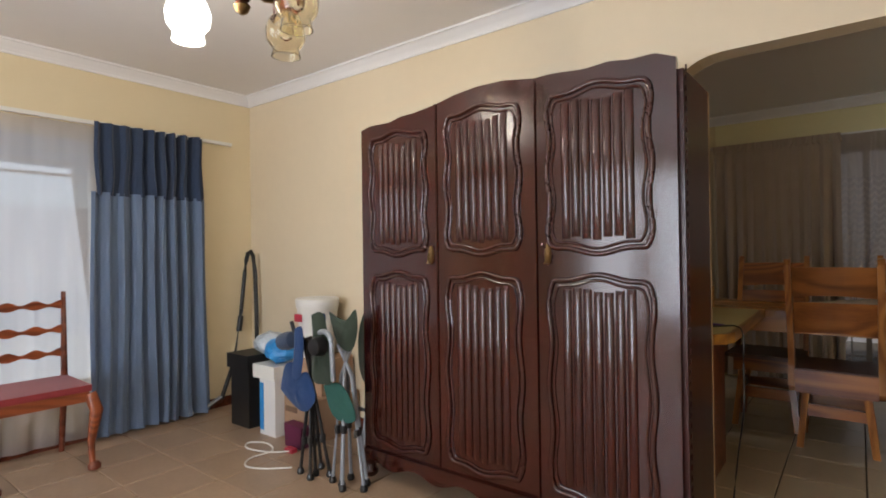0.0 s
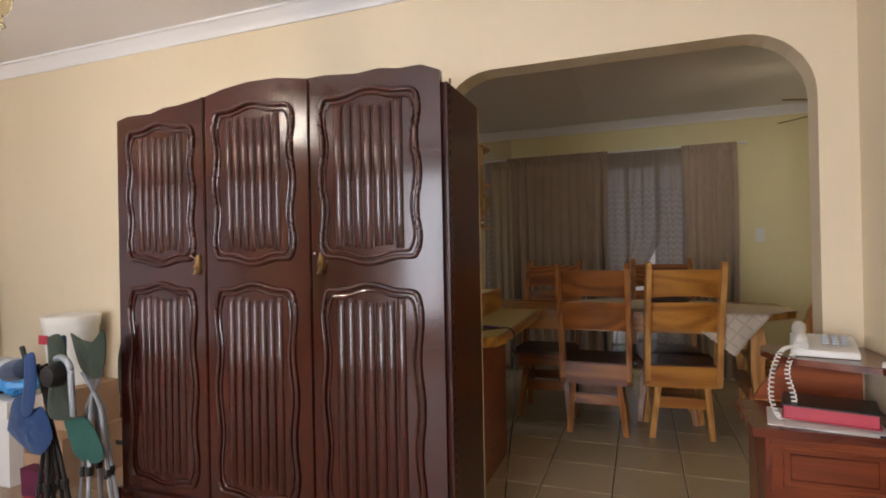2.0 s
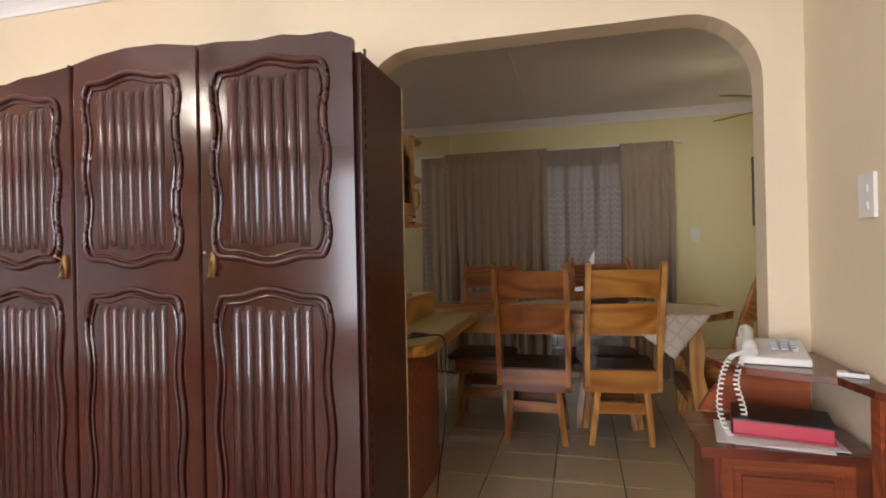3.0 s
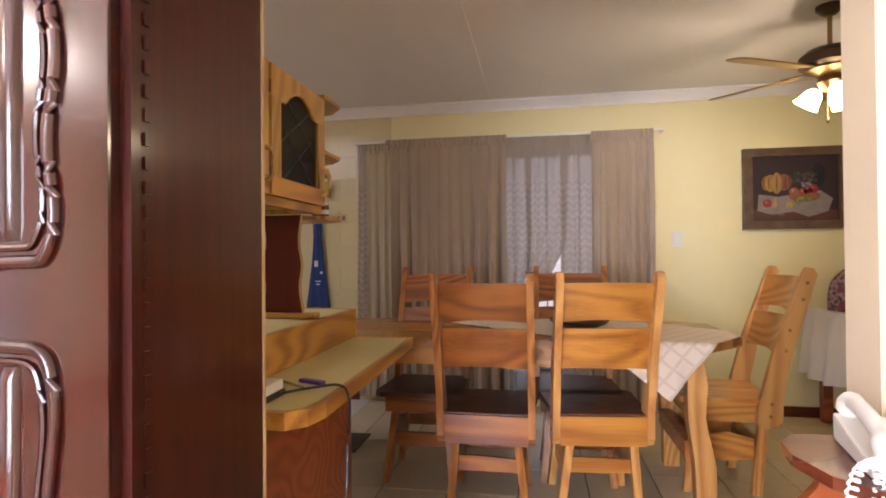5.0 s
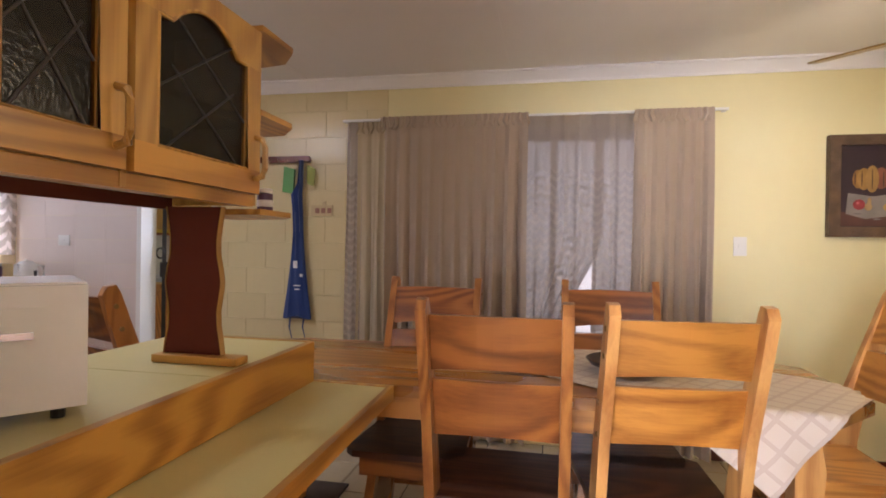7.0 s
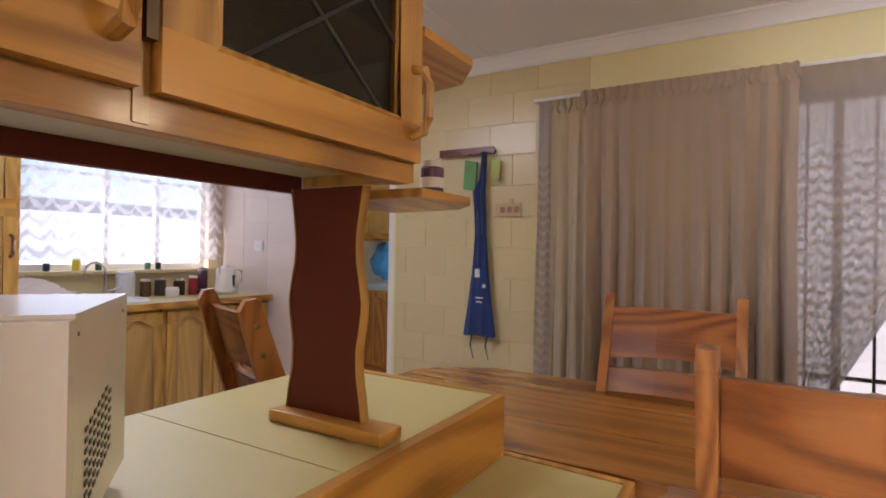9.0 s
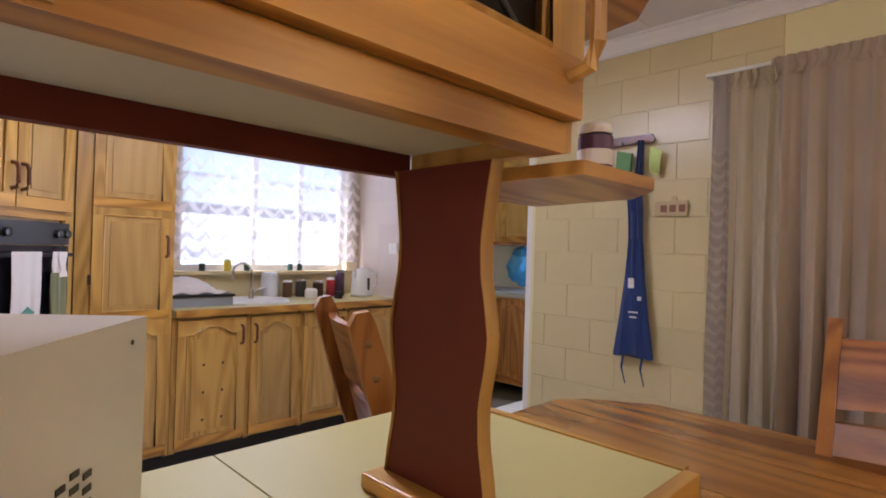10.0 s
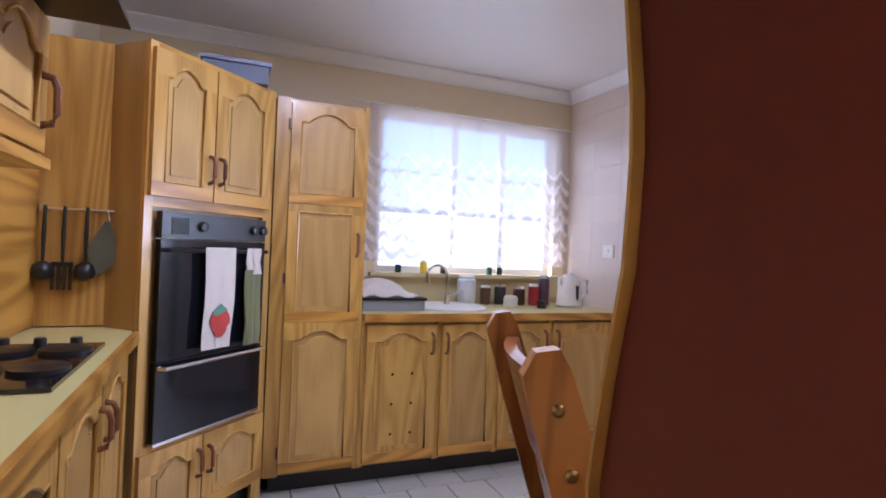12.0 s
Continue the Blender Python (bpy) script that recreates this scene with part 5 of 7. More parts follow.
for i in range(4):
    x1 = -2.30 + i * 0.43
    k = thing("base_cabinet", "golden oak kitchen base cabinet below the hob counter", "cabinet", (x1 + 0.21, 3.35, 0.1))
    part("carcass", cube((x1, 3.185, 0.1), (x1 + 0.428, 3.50, 0.862)), VENEER_Z, k)
    framed_door("door", k, "y", 3.522, x1 + 0.006, x1 + 0.424, 0.12, 0.84, 0.02, 1, (OAK_Z, OAK_X), VENEER_Z, 0.055, 0.045, x1 + (0.39 if i % 2 == 0 else 0.04), 0.71)
hob = thing("hob", "black built-in electric hob with four plates", "hob", (-1.65, 3.36, 0.9))
part("plate_frame", cube((-2.06, 3.20, 0.901), (-1.5, 3.49, 0.912)), BLACKGLASS, hob, bevel=0.003)
for x, y in ((-1.92, 3.28), (-1.92, 3.42), (-1.68, 3.28), (-1.68, 3.42)):
    part("hot_plate", lathe(B(), [(0.065, 0.912), (0.065, 0.922), (0.06, 0.924)], (x, y, 0), 24), BLACK, hob, smooth=True)
for y in (3.24, 3.33, 3.42):
    part("knob", lathe(B(), [(0.017, 0.912), (0.016, 0.932), (0.013, 0.935)], (-2.03, y, 0), 16), BLACK, hob, smooth=True)
uc = thing("upper_cabinet", "golden oak wall cabinet under the cooker hood", "cabinet", (-1.4, 3.3, 1.36))
part("carcass", cube((-1.57, 3.191, 1.41), (-1.22, 3.42, 1.722)), VENEER_Z, uc)
part("cornice_board", cube((-1.58, 3.191, 1.385), (-1.22, 3.45, 1.409)), OAK_X, uc)
framed_door("door", uc, "y", 3.442, -1.565, -1.225, 1.42, 1.715, 0.02, 1, (OAK_Z, OAK_X), VENEER_Z, 0.05, 0.045, -1.525, 1.53)
hood = thing("cooker_hood", "black cooker hood with an oak surround above the hob", "cooker hood", (-1.75, 3.35, 1.6))
part("canopy", prism(B(), [(3.191, 1.725), (3.60, 1.725), (3.59, 1.76), (3.40, 1.88), (3.191, 1.90)], "x", -1.56, -1.0), BLACK, hood, bevel=0.003)
part("surround", cube((-1.58, 3.191, 1.902), (-1.0, 3.45, 2.05)), OAK_X, hood)
ur = thing("utensil_rail", "chrome utensil rail on the wooden side panel", "utensil rail", (-2.465, 3.34, 1.33))
part("bar", tube(B(), [(-2.455, 3.20, 1.335), (-2.455, 3.49, 1.335)], 0.006, 8), CHROME, ur)
for y in (3.21, 3.48):
    part("bracket", cube((-2.474, y - 0.008, 1.32), (-2.449, y + 0.008, 1.35)), CHROME, ur)


def utensil(name, label, y, kind):
    u = thing(name, label, "kitchen utensil", (-2.445, y, 1.33))
    part("shaft", tube(B(), [(-2.447, y, 1.345), (-2.440, y, 1.24), (-2.440, y, 1.14)], [0.006, 0.008, 0.005], 8), BLACK, u, smooth=True)
    if kind == "turner":
        for k in range(4):
            part("blade", cube((-2.445, y - 0.035 + k * 0.018, 1.04), (-2.440, y - 0.023 + k * 0.018, 1.13)), BLACK, u)
        part("blade_top", cube((-2.446, y - 0.036, 1.125), (-2.440, y + 0.033, 1.142)), BLACK, u)
    else:
        part("bowl", lathe(B(), [(0.012, 0), (0.032, 0.012), (0.036, 0.03), (0.03, 0.055), (0.01, 0.07)], (-2.44, y, 1.075), 14), BLACK, u, smooth=True)


utensil("spatula", "black slotted plastic spatula hanging from the rail", 3.28, "turner")
utensil("spoon", "black plastic serving spoon hanging from the rail", 3.35, "spoon")
utensil("ladle", "black plastic ladle hanging from the rail", 3.22, "spoon")
ph = thing("pot_holder", "grey green quilted pot holder hanging from the rail", "pot holder", (-2.44, 3.45, 1.2))
part("pad", prism(B(), [(3.35, 1.19), (3.39, 1.09), (3.47, 1.16), (3.425, 1.29), (3.41, 1.30)], "x", -2.450, -2.436), material("grey_green_quilt", (0.13, 0.13, 0.08), 0.9, spot=0.4, scale=30), ph, bevel=0.004)
part("loop", tube(B(), [(-2.445, 3.415, 1.335), (-2.45, 3.42, 1.30)], 0.002, 6), WHITE, ph)

# things on the kitchen worktop
sink = thing("sink", "round white enamel sink set in the worktop", "sink", (-3.08, 5.02, 0.9))
part("basin", lathe(B(), [(0.225, 0.0), (0.23, 0.006), (0.215, 0.016), (0.20, 0.014), (0.19, 0.003), (0.18, 0.001)], (-3.08, 5.08, 0.901), 32), WHITE, sink, smooth=True)
tapt = thing("tap", "chrome swan-neck mixer tap behind the sink", "tap", (-3.28, 5.15, 0.9))
part("base", lathe(B(), [(0.025, 0), (0.02, 0.01), (0.014, 0.06)], (-3.27, 5.15, 0.901), 16), CHROME, tapt, smooth=True)
part("spout", tube(B(), [(-3.27, 5.15, 0.95)] + [(-3.27 + 0.05 - 0.05 * math.cos(a), 5.15 - 0.09 + 0.09 * math.cos(a), 1.08 + 0.07 * math.sin(a)) for a in (i * math.pi / 10 for i in range(10))] + [(-3.175, 4.98, 1.04)], 0.009, 8), CHROME, tapt, smooth=True)
part("lever", tube(B(), [(-3.26, 5.16, 0.955), (-3.22, 5.24, 0.99)], 0.008, 8), CHROME, tapt)
rack = thing("dish_rack", "grey metal dish tray covered by a white cloth", "dish rack", (-3.1, 4.68, 0.9))
part("tray", cube((-3.3, 4.52, 0.902), (-2.92, 4.87, 0.955)), STEEL, rack, bevel=0.01)
part("rim", cube((-3.31, 4.51, 0.957), (-2.91, 4.88, 0.972)), BLACK, rack, bevel=0.004)
dc2 = thing("dish_cloth", "white cloth heaped over the dish tray", "dish cloth", (-3.1, 4.68, 0.972))
bm = B()
g = [[bm.verts.new((-3.30 + 0.37 * i / 16, 4.52 + 0.34 * j / 16, 0.976 + 0.085 * (math.sin(math.pi * i / 16) * math.sin(math.pi * min(1, (j + 1) / 14))) ** 0.5 + 0.008 * math.sin(i * 1.9 + j) + 0.002)) for j in range(17)] for i in range(17)]
for i in range(16):
    for j in range(16):
        bm.faces.new((g[i][j], g[i + 1][j], g[i + 1][j + 1], g[i][j + 1]))
part("cloth", bm, WHITECLOTH, dc2, smooth=True)
ket = thing("kettle", "white electric kettle with a water gauge on the worktop", "kettle", (-3.08, 6.0, 0.9))
part("base", lathe(B(), [(0.085, 0), (0.085, 0.012), (0.075, 0.016)], (-3.05, 5.93, 0.901), 24), CHROME, ket, smooth=True)
part("body", lathe(B(), [(0.08, 0.017), (0.082, 0.04), (0.074, 0.14), (0.064, 0.19), (0.05, 0.205)], (-3.05, 5.93, 0.901), 28), WHITE, ket, smooth=True)
part("lid", lathe(B(), [(0.05, 0.206), (0.04, 0.216), (0.012, 0.22), (0.01, 0.23)], (-3.05, 5.93, 0.901), 24), WHITE, ket, smooth=True)
part("handle", tube(B(), [(-3.04, 5.995, 1.09), (-3.03, 6.05, 1.08), (-3.03, 6.055, 1.0), (-3.04, 6.0, 0.95)], 0.01, 8), WHITE, ket, smooth=True)
part("spout", prism(B(), [(-3.07, 1.05), (-3.03, 1.05), (-3.04, 1.10), (-3.06, 1.10)], "y", 5.845, 5.875), WHITE, ket)
part("gauge", cube((-2.978, 5.925, 0.95), (-2.970, 5.945, 1.05)), BLACK, ket)


def pot(name, label, x, y, r, h, mat, lid=None, z=0.901):
    p = thing(name, label, name.replace("_", " "), (x, y, z))
    part("body", lathe(B(), [(r * 0.9, 0), (r, 0.008), (r, h * 0.86), (r * 0.85, h * 0.9)], (x, y, z), 18), mat, p, smooth=True)
    part("lid", lathe(B(), [(r * 0.87, h * 0.9), (r * 0.87, h), (r * 0.8, h * 1.01)], (x, y, z), 18), lid or mat, p, smooth=True)


pot("canister", "small brown lidded canister on the worktop", -3.28, 5.43, 0.035, 0.12, material("brown_glaze", (0.12, 0.06, 0.03), 0.3, spot=0.2), WHITE)
pot("tub", "small white plastic tub on the worktop", -3.10, 5.52, 0.045, 0.07, WHITE)
pot("canister", "dark lidded canister on the worktop", -3.28, 5.54, 0.04, 0.13, material("dark_tin", (0.05, 0.045, 0.04), 0.3, spot=0.3), CHROME)
pot("coffee_jar", "glass coffee jar with a dark lid", -3.22, 5.65, 0.04, 0.12, material("coffee_brown", (0.07, 0.035, 0.02), 0.2, spot=0.2), CHROME)
pot("sauce_bottle", "red plastic bottle on the worktop", -3.2, 5.75, 0.035, 0.14, material("red_plastic", (0.35, 0.02, 0.03), 0.3, spot=0.1), WHITE)
pot("spice_tin", "small dark spice tin on the worktop", -3.02, 5.70, 0.03, 0.05, BLACK)
pot("canister", "tall dark canister beside the kettle", -3.2, 5.83, 0.036, 0.2, material("plum_tin", (0.08, 0.03, 0.06), 0.3, spot=0.3), STEEL)
pot("jug", "translucent white plastic jug behind the sink", -3.3, 5.30, 0.06, 0.18, material("milky_plastic", (0.7, 0.72, 0.76), 0.3, spot=0.05), None)
pot("duck_figure", "small yellow soap bottle on the window sill", -3.37, 5.02, 0.025, 0.08, material("yellow_plastic", (0.75, 0.60, 0.05), 0.35, spot=0.1), WHITE, 1.091)
for y, c in ((5.16, (0.03, 0.08, 0.06)), (5.5, (0.05, 0.12, 0.10)), (5.58, (0.02, 0.05, 0.04)), (4.85, (0.03, 0.05, 0.05))):
    pot("ornament", "small dark green ornament on the window sill", -3.375, y, 0.02, 0.05, material("green_glaze", c, 0.3, spot=0.3), None, 1.091)
curtain("kitchen_curtain", "white patterned lace half curtain over the kitchen window", NET_K, "x", -3.372, 4.62, 6.12, 1.16, 2.14, 9, 0.008, 0.0, seed=8)
rk = thing("kitchen_curtain_rod", "thin white curtain rod above the kitchen window", "curtain rod", (-3.38, 5.4, 2.14))
part("rod", tube(B(), [(-3.372, 4.52, 2.145), (-3.372, 6.13, 2.145)], 0.006, 8), WHITE, rk)
bs = cube((-3.398, 4.5, 0.903), (-3.393, 6.135, 1.06))
part("splashback", bs, WALLTILE, kind="structure")
sock = thing("wall_socket", "white wall socket in the kitchen corner", "socket", (-2.9, 6.13, 1.3))
part("plate", cube((-2.98, 6.128, 1.24), (-2.88, 6.138, 1.32)), WHITE, sock, bevel=0.002)
part("switch", cube((-2.94, 6.124, 1.27), (-2.92, 6.1275, 1.29)), WHITE, sock)
tubel = thing("ceiling_tube_light", "white fluorescent tube light on the kitchen ceiling", "ceiling light", (-1.45, 4.3, 2.4))
part("fitting", cube((-2.07, 4.27, 2.405), (-0.85, 4.33, 2.43)), WHITE, tubel)
part("tube", tube(B(), [(-2.05, 4.3, 2.39), (-0.87, 4.3, 2.39)], 0.013, 10), LIT, tubel)

# apron, rack and plaque on the tiled wall
hr = thing("key_rack", "dark wooden key rack on the tiled wall", "key rack", (-1.07, 6.12, 1.87))
part("board", prism(B(), [(-1.25, 1.85), (-0.88, 1.85), (-0.865, 1.865), (-0.88, 1.895), (-1.25, 1.895)], "y", 6.105, 6.126), REDWOOD_TOP, hr, bevel=0.003)
for i in range(5):
    part("hook", tube(B(), [(-1.17 + i * 0.07, 6.105, 1.86), (-1.17 + i * 0.07, 6.085, 1.85), (-1.17 + i * 0.07, 6.08, 1.865)], 0.003, 6), BRASS, hr)


def apron():
    a = thing("apron", "blue printed apron hanging gathered from the key rack", "apron", (-0.96, 6.08, 1.8))
    bm = B()
    n = 20
    prof = [(1.86, 0.012, -0.925), (1.70, 0.02, -0.93), (1.62, 0.042, -0.955), (1.50, 0.04, -0.945), (1.36, 0.038, -0.94), (1.15, 0.055, -0.94), (0.95, 0.08, -0.94), (0.78, 0.105, -0.94), (0.765, 0.107, -0.94)]
    rings = []
    for z, w, cx in prof:
        rings.append([bm.verts.new((cx + w * math.cos(t), 6.085 + (0.02 + 0.012 * math.sin(7 * t + z * 5)) * math.sin(t), z + 0.012 * math.sin(3 * t) * (z < 0.8))) for t in (i * math.tau / n for i in range(n))])
    for p, q in zip(rings, rings[1:]):
        for j in range(n):
            bm.faces.new((p[j], p[(j + 1) % n], q[(j + 1) % n], q[j]))
    bm.faces.new(rings[0]), bm.faces.new(rings[-1])
    part("cloth", bm, APRON, a, smooth=True)
    for x in (-0.985, -0.885):
        part("tie", tube(B(), [(x, 6.08, 0.78), (x - 0.01, 6.078, 0.70), (x + 0.01, 6.08, 0.62)], 0.006, 6, flat=0.4), APRON, a)
    for i, (x, z, w, h) in enumerate(((-0.945, 1.11, 0.03, 0.05), (-0.90, 1.05, 0.02, 0.02), (-0.93, 0.96, 0.035, 0.008), (-0.93, 0.985, 0.05, 0.008))):
        part("print", cube((x - w / 2, 6.055, z), (x + w / 2, 6.058, z + h)), PAPER, a)


apron()
gk = thing("oven_mitt", "green printed plastic bag hanging from the key rack", "bag", (-1.0, 6.09, 1.75))
part("pouch", prism(B(), [(-1.06, 1.64), (-0.98, 1.63), (-0.97, 1.80), (-1.05, 1.82)], "y", 6.075, 6.095), material("green_plastic", (0.10, 0.30, 0.06), 0.4, spot=0.3, scale=20), gk, bevel=0.004)
gk = thing("keys", "green and brass keys hanging from the key rack", "keys", (-0.85, 6.09, 1.75))
part("bunch", prism(B(), [(-0.88, 1.70), (-0.83, 1.68), (-0.82, 1.80), (-0.88, 1.83)], "y", 6.085, 6.097), material("brassy_green", (0.25, 0.27, 0.06), 0.25, 0.6, spot=0.3, scale=20), gk, bevel=0.003)
pq = thing("plaque", "small cream plaque with bars of faded writing", "plaque", (-0.77, 6.13, 1.5))
part("board", prism(B(), [(-0.86, 1.475), (-0.70, 1.475), (-0.70, 1.55), (-0.75, 1.55), (-0.755, 1.575), (-0.775, 1.575), (-0.78, 1.55), (-0.86, 1.55)], "y", 6.118, 6.126), material("cream_wood", (0.55, 0.42, 0.22), 0.6, spot=0.15), pq, bevel=0.002)
for i in range(3):
    part("bar", cube((-0.83 + i * 0.045, 6.115, 1.495), (-0.80 + i * 0.045, 6.1175, 1.53)), material("brown_ink", (0.25, 0.10, 0.06), 0.6, spot=0.1), pq)
sw = thing("light_switch", "white light switch on the dining room wall", "light switch", (1.91, 6.135, 1.3))
part("plate", cube((1.872, 6.130, 1.245), (1.945, 6.139, 1.36)), WHITE, sw, bevel=0.002)
part("rocker", cube((1.898, 6.1265, 1.29), (1.919, 6.1295, 1.32)), WHITE, sw)
sw = thing("light_switch", "white double light switch on the living room wall", "light switch", (1.655, 2.66, 1.33))
part("plate", cube((1.650, 2.622, 1.268), (1.659, 2.70, 1.385)), WHITE, sw, bevel=0.002)
for z in (1.30, 1.345):
    part("rocker", cube((1.6465, 2.648, z - 0.01), (1.6495, 2.672, z + 0.01)), WHITE, sw)


# still life in its frame
stitches = {}


def stitch(col):
    if col not in stitches:
        stitches[col] = material("coloured_stitch", col, 0.8, spot=0.45, scale=60)
    return stitches[col]


def picture():
    p = thing("framed_picture", "needlework still life of fruit in a dark carved frame", "picture", (2.7, 6.12, 1.65))
    x0, x1, z0, z1 = 2.365, 3.055, 1.365, 1.955
    m = material("dark_carved_frame", (0.15, 0.085, 0.04), 0.4, 0.1, spot=0.6, scale=60, bump=1.0)
    w = 0.06
    for a, b in (((x0, 6.095, z0), (x1, 6.138, z0 + w)), ((x0, 6.095, z1 - w), (x1, 6.138, z1)), ((x0, 6.095, z0 + w), (x0 + w, 6.138, z1 - w)), ((x1 - w, 6.095, z0 + w), (x1, 6.138, z1 - w))):
        part("frame", cube(a, b), m, p, bevel=0.012)
    part("backing", cube((x0 + w - 0.002, 6.115, z0 + w - 0.002), (x1 - w + 0.002, 6.13, z1 - w + 0.002)), material("dark_plum_ground", (0.035, 0.014, 0.018), 0.7, spot=0.4, scale=12), p)

    def blob(name, cx, cz, rx, rz, col, lift=0.001, sq=1.0):
        pts = [(cx + rx * math.copysign(abs(math.cos(a)) ** sq, math.cos(a)), cz + rz * math.copysign(abs(math.sin(a)) ** sq, math.sin(a))) for a in (i * math.tau / 22 for i in range(22))]
        part(name, prism(B(), pts, "y", 6.115 - lift, 6.1148), stitch(col), p)
    part("painted_table", prism(B(), [(2.43, 1.43), (2.99, 1.43), (2.99, 1.50), (2.43, 1.51)], "y", 6.1143, 6.1148), material("brown_stitch", (0.10, 0.04, 0.025), 0.8, spot=0.3, scale=40), p)
    part("painted_cloth", prism(B(), [(2.46, 1.50), (2.56, 1.47), (2.70, 1.49), (2.80, 1.45), (2.93, 1.49), (2.96, 1.58), (2.88, 1.64), (2.60, 1.60), (2.47, 1.62)], "y", 6.1138, 6.1143), material("grey_stitch", (0.24, 0.21, 0.18), 0.8, spot=0.35, scale=40), p)
    blob("vase", 2.867, 1.75, 0.045, 0.085, (0.012, 0.012, 0.018), 0.0015)
    rnd = random.Random(31)
    for k in range(26):
        blob("vine_leaf", 2.70 + 0.15 * rnd.random(), 1.70 + 0.07 * rnd.random(), 0.010 + 0.010 * rnd.random(), 0.008 + 0.006 * rnd.random(), (0.035, 0.05, 0.03) if k % 3 else (0.10, 0.07, 0.05), 0.0018 + k * 0.00002)
    for k, (dx, r) in enumerate(((-0.070, 0.030), (0.070, 0.030), (-0.042, 0.036), (0.045, 0.036), (0.0, 0.034))):
        blob("pumpkin_rib", 2.592 + dx, 1.70 + 0.004 * (k % 2), r, 0.078 - abs(dx) * 0.35, ((0.30, 0.15, 0.035), (0.22, 0.075, 0.04), (0.36, 0.20, 0.05), (0.25, 0.09, 0.05), (0.38, 0.22, 0.06))[k], 0.0022 + k * 0.0002)
        blob("rib_shadow", 2.592 + dx * 1.25, 1.70, 0.003, 0.06 - abs(dx) * 0.3, (0.09, 0.045, 0.02), 0.0034)
    blob("basket", 2.775, 1.60, 0.105, 0.042, (0.28, 0.12, 0.05), 0.0025)
    for x, z, c in ((2.705, 1.635, (0.32, 0.11, 0.06)), (2.765, 1.628, (0.30, 0.07, 0.04)), (2.835, 1.652, (0.30, 0.03, 0.03)), (2.80, 1.645, (0.24, 0.03, 0.04)), (2.527, 1.553, (0.34, 0.04, 0.04))):
        blob("apple", x, z, 0.031, 0.030, c, 0.0035)
        blob("apple_shine", x - 0.008, z + 0.009, 0.009, 0.008, tuple(min(0.6, q * 1.7 + 0.05) for q in c), 0.0038)
    for k in range(16):
        blob("purple_grape", 2.755 + 0.07 * rnd.random(), 1.668 + 0.035 * rnd.random(), 0.008, 0.008, (0.26, 0.22, 0.26) if k % 2 else (0.14, 0.10, 0.15), 0.004 + k * 0.00002)
    for k in range(34):
        s = rnd.random()
        blob("green_grape", 2.70 + 0.14 * s, 1.545 + 0.03 * s + 0.035 * rnd.random(), 0.008, 0.008, (0.26, 0.28, 0.08) if k % 2 else (0.15, 0.17, 0.04), 0.004 + k * 0.00002)
    blob("pear", 2.574, 1.540, 0.019, 0.022, (0.40, 0.26, 0.10), 0.0042)
    blob("pear_neck", 2.579, 1.568, 0.009, 0.026, (0.40, 0.26, 0.10), 0.0044)
    blob("lemon", 2.675, 1.538, 0.026, 0.022, (0.45, 0.28, 0.08), 0.0042)
    for x, z in ((2.52, 1.50), (2.62, 1.47), (2.86, 1.48), (2.90, 1.58)):
        blob("cloth_fold", x, z, 0.022, 0.004, (0.20, 0.17, 0.16), 0.0016)


picture()


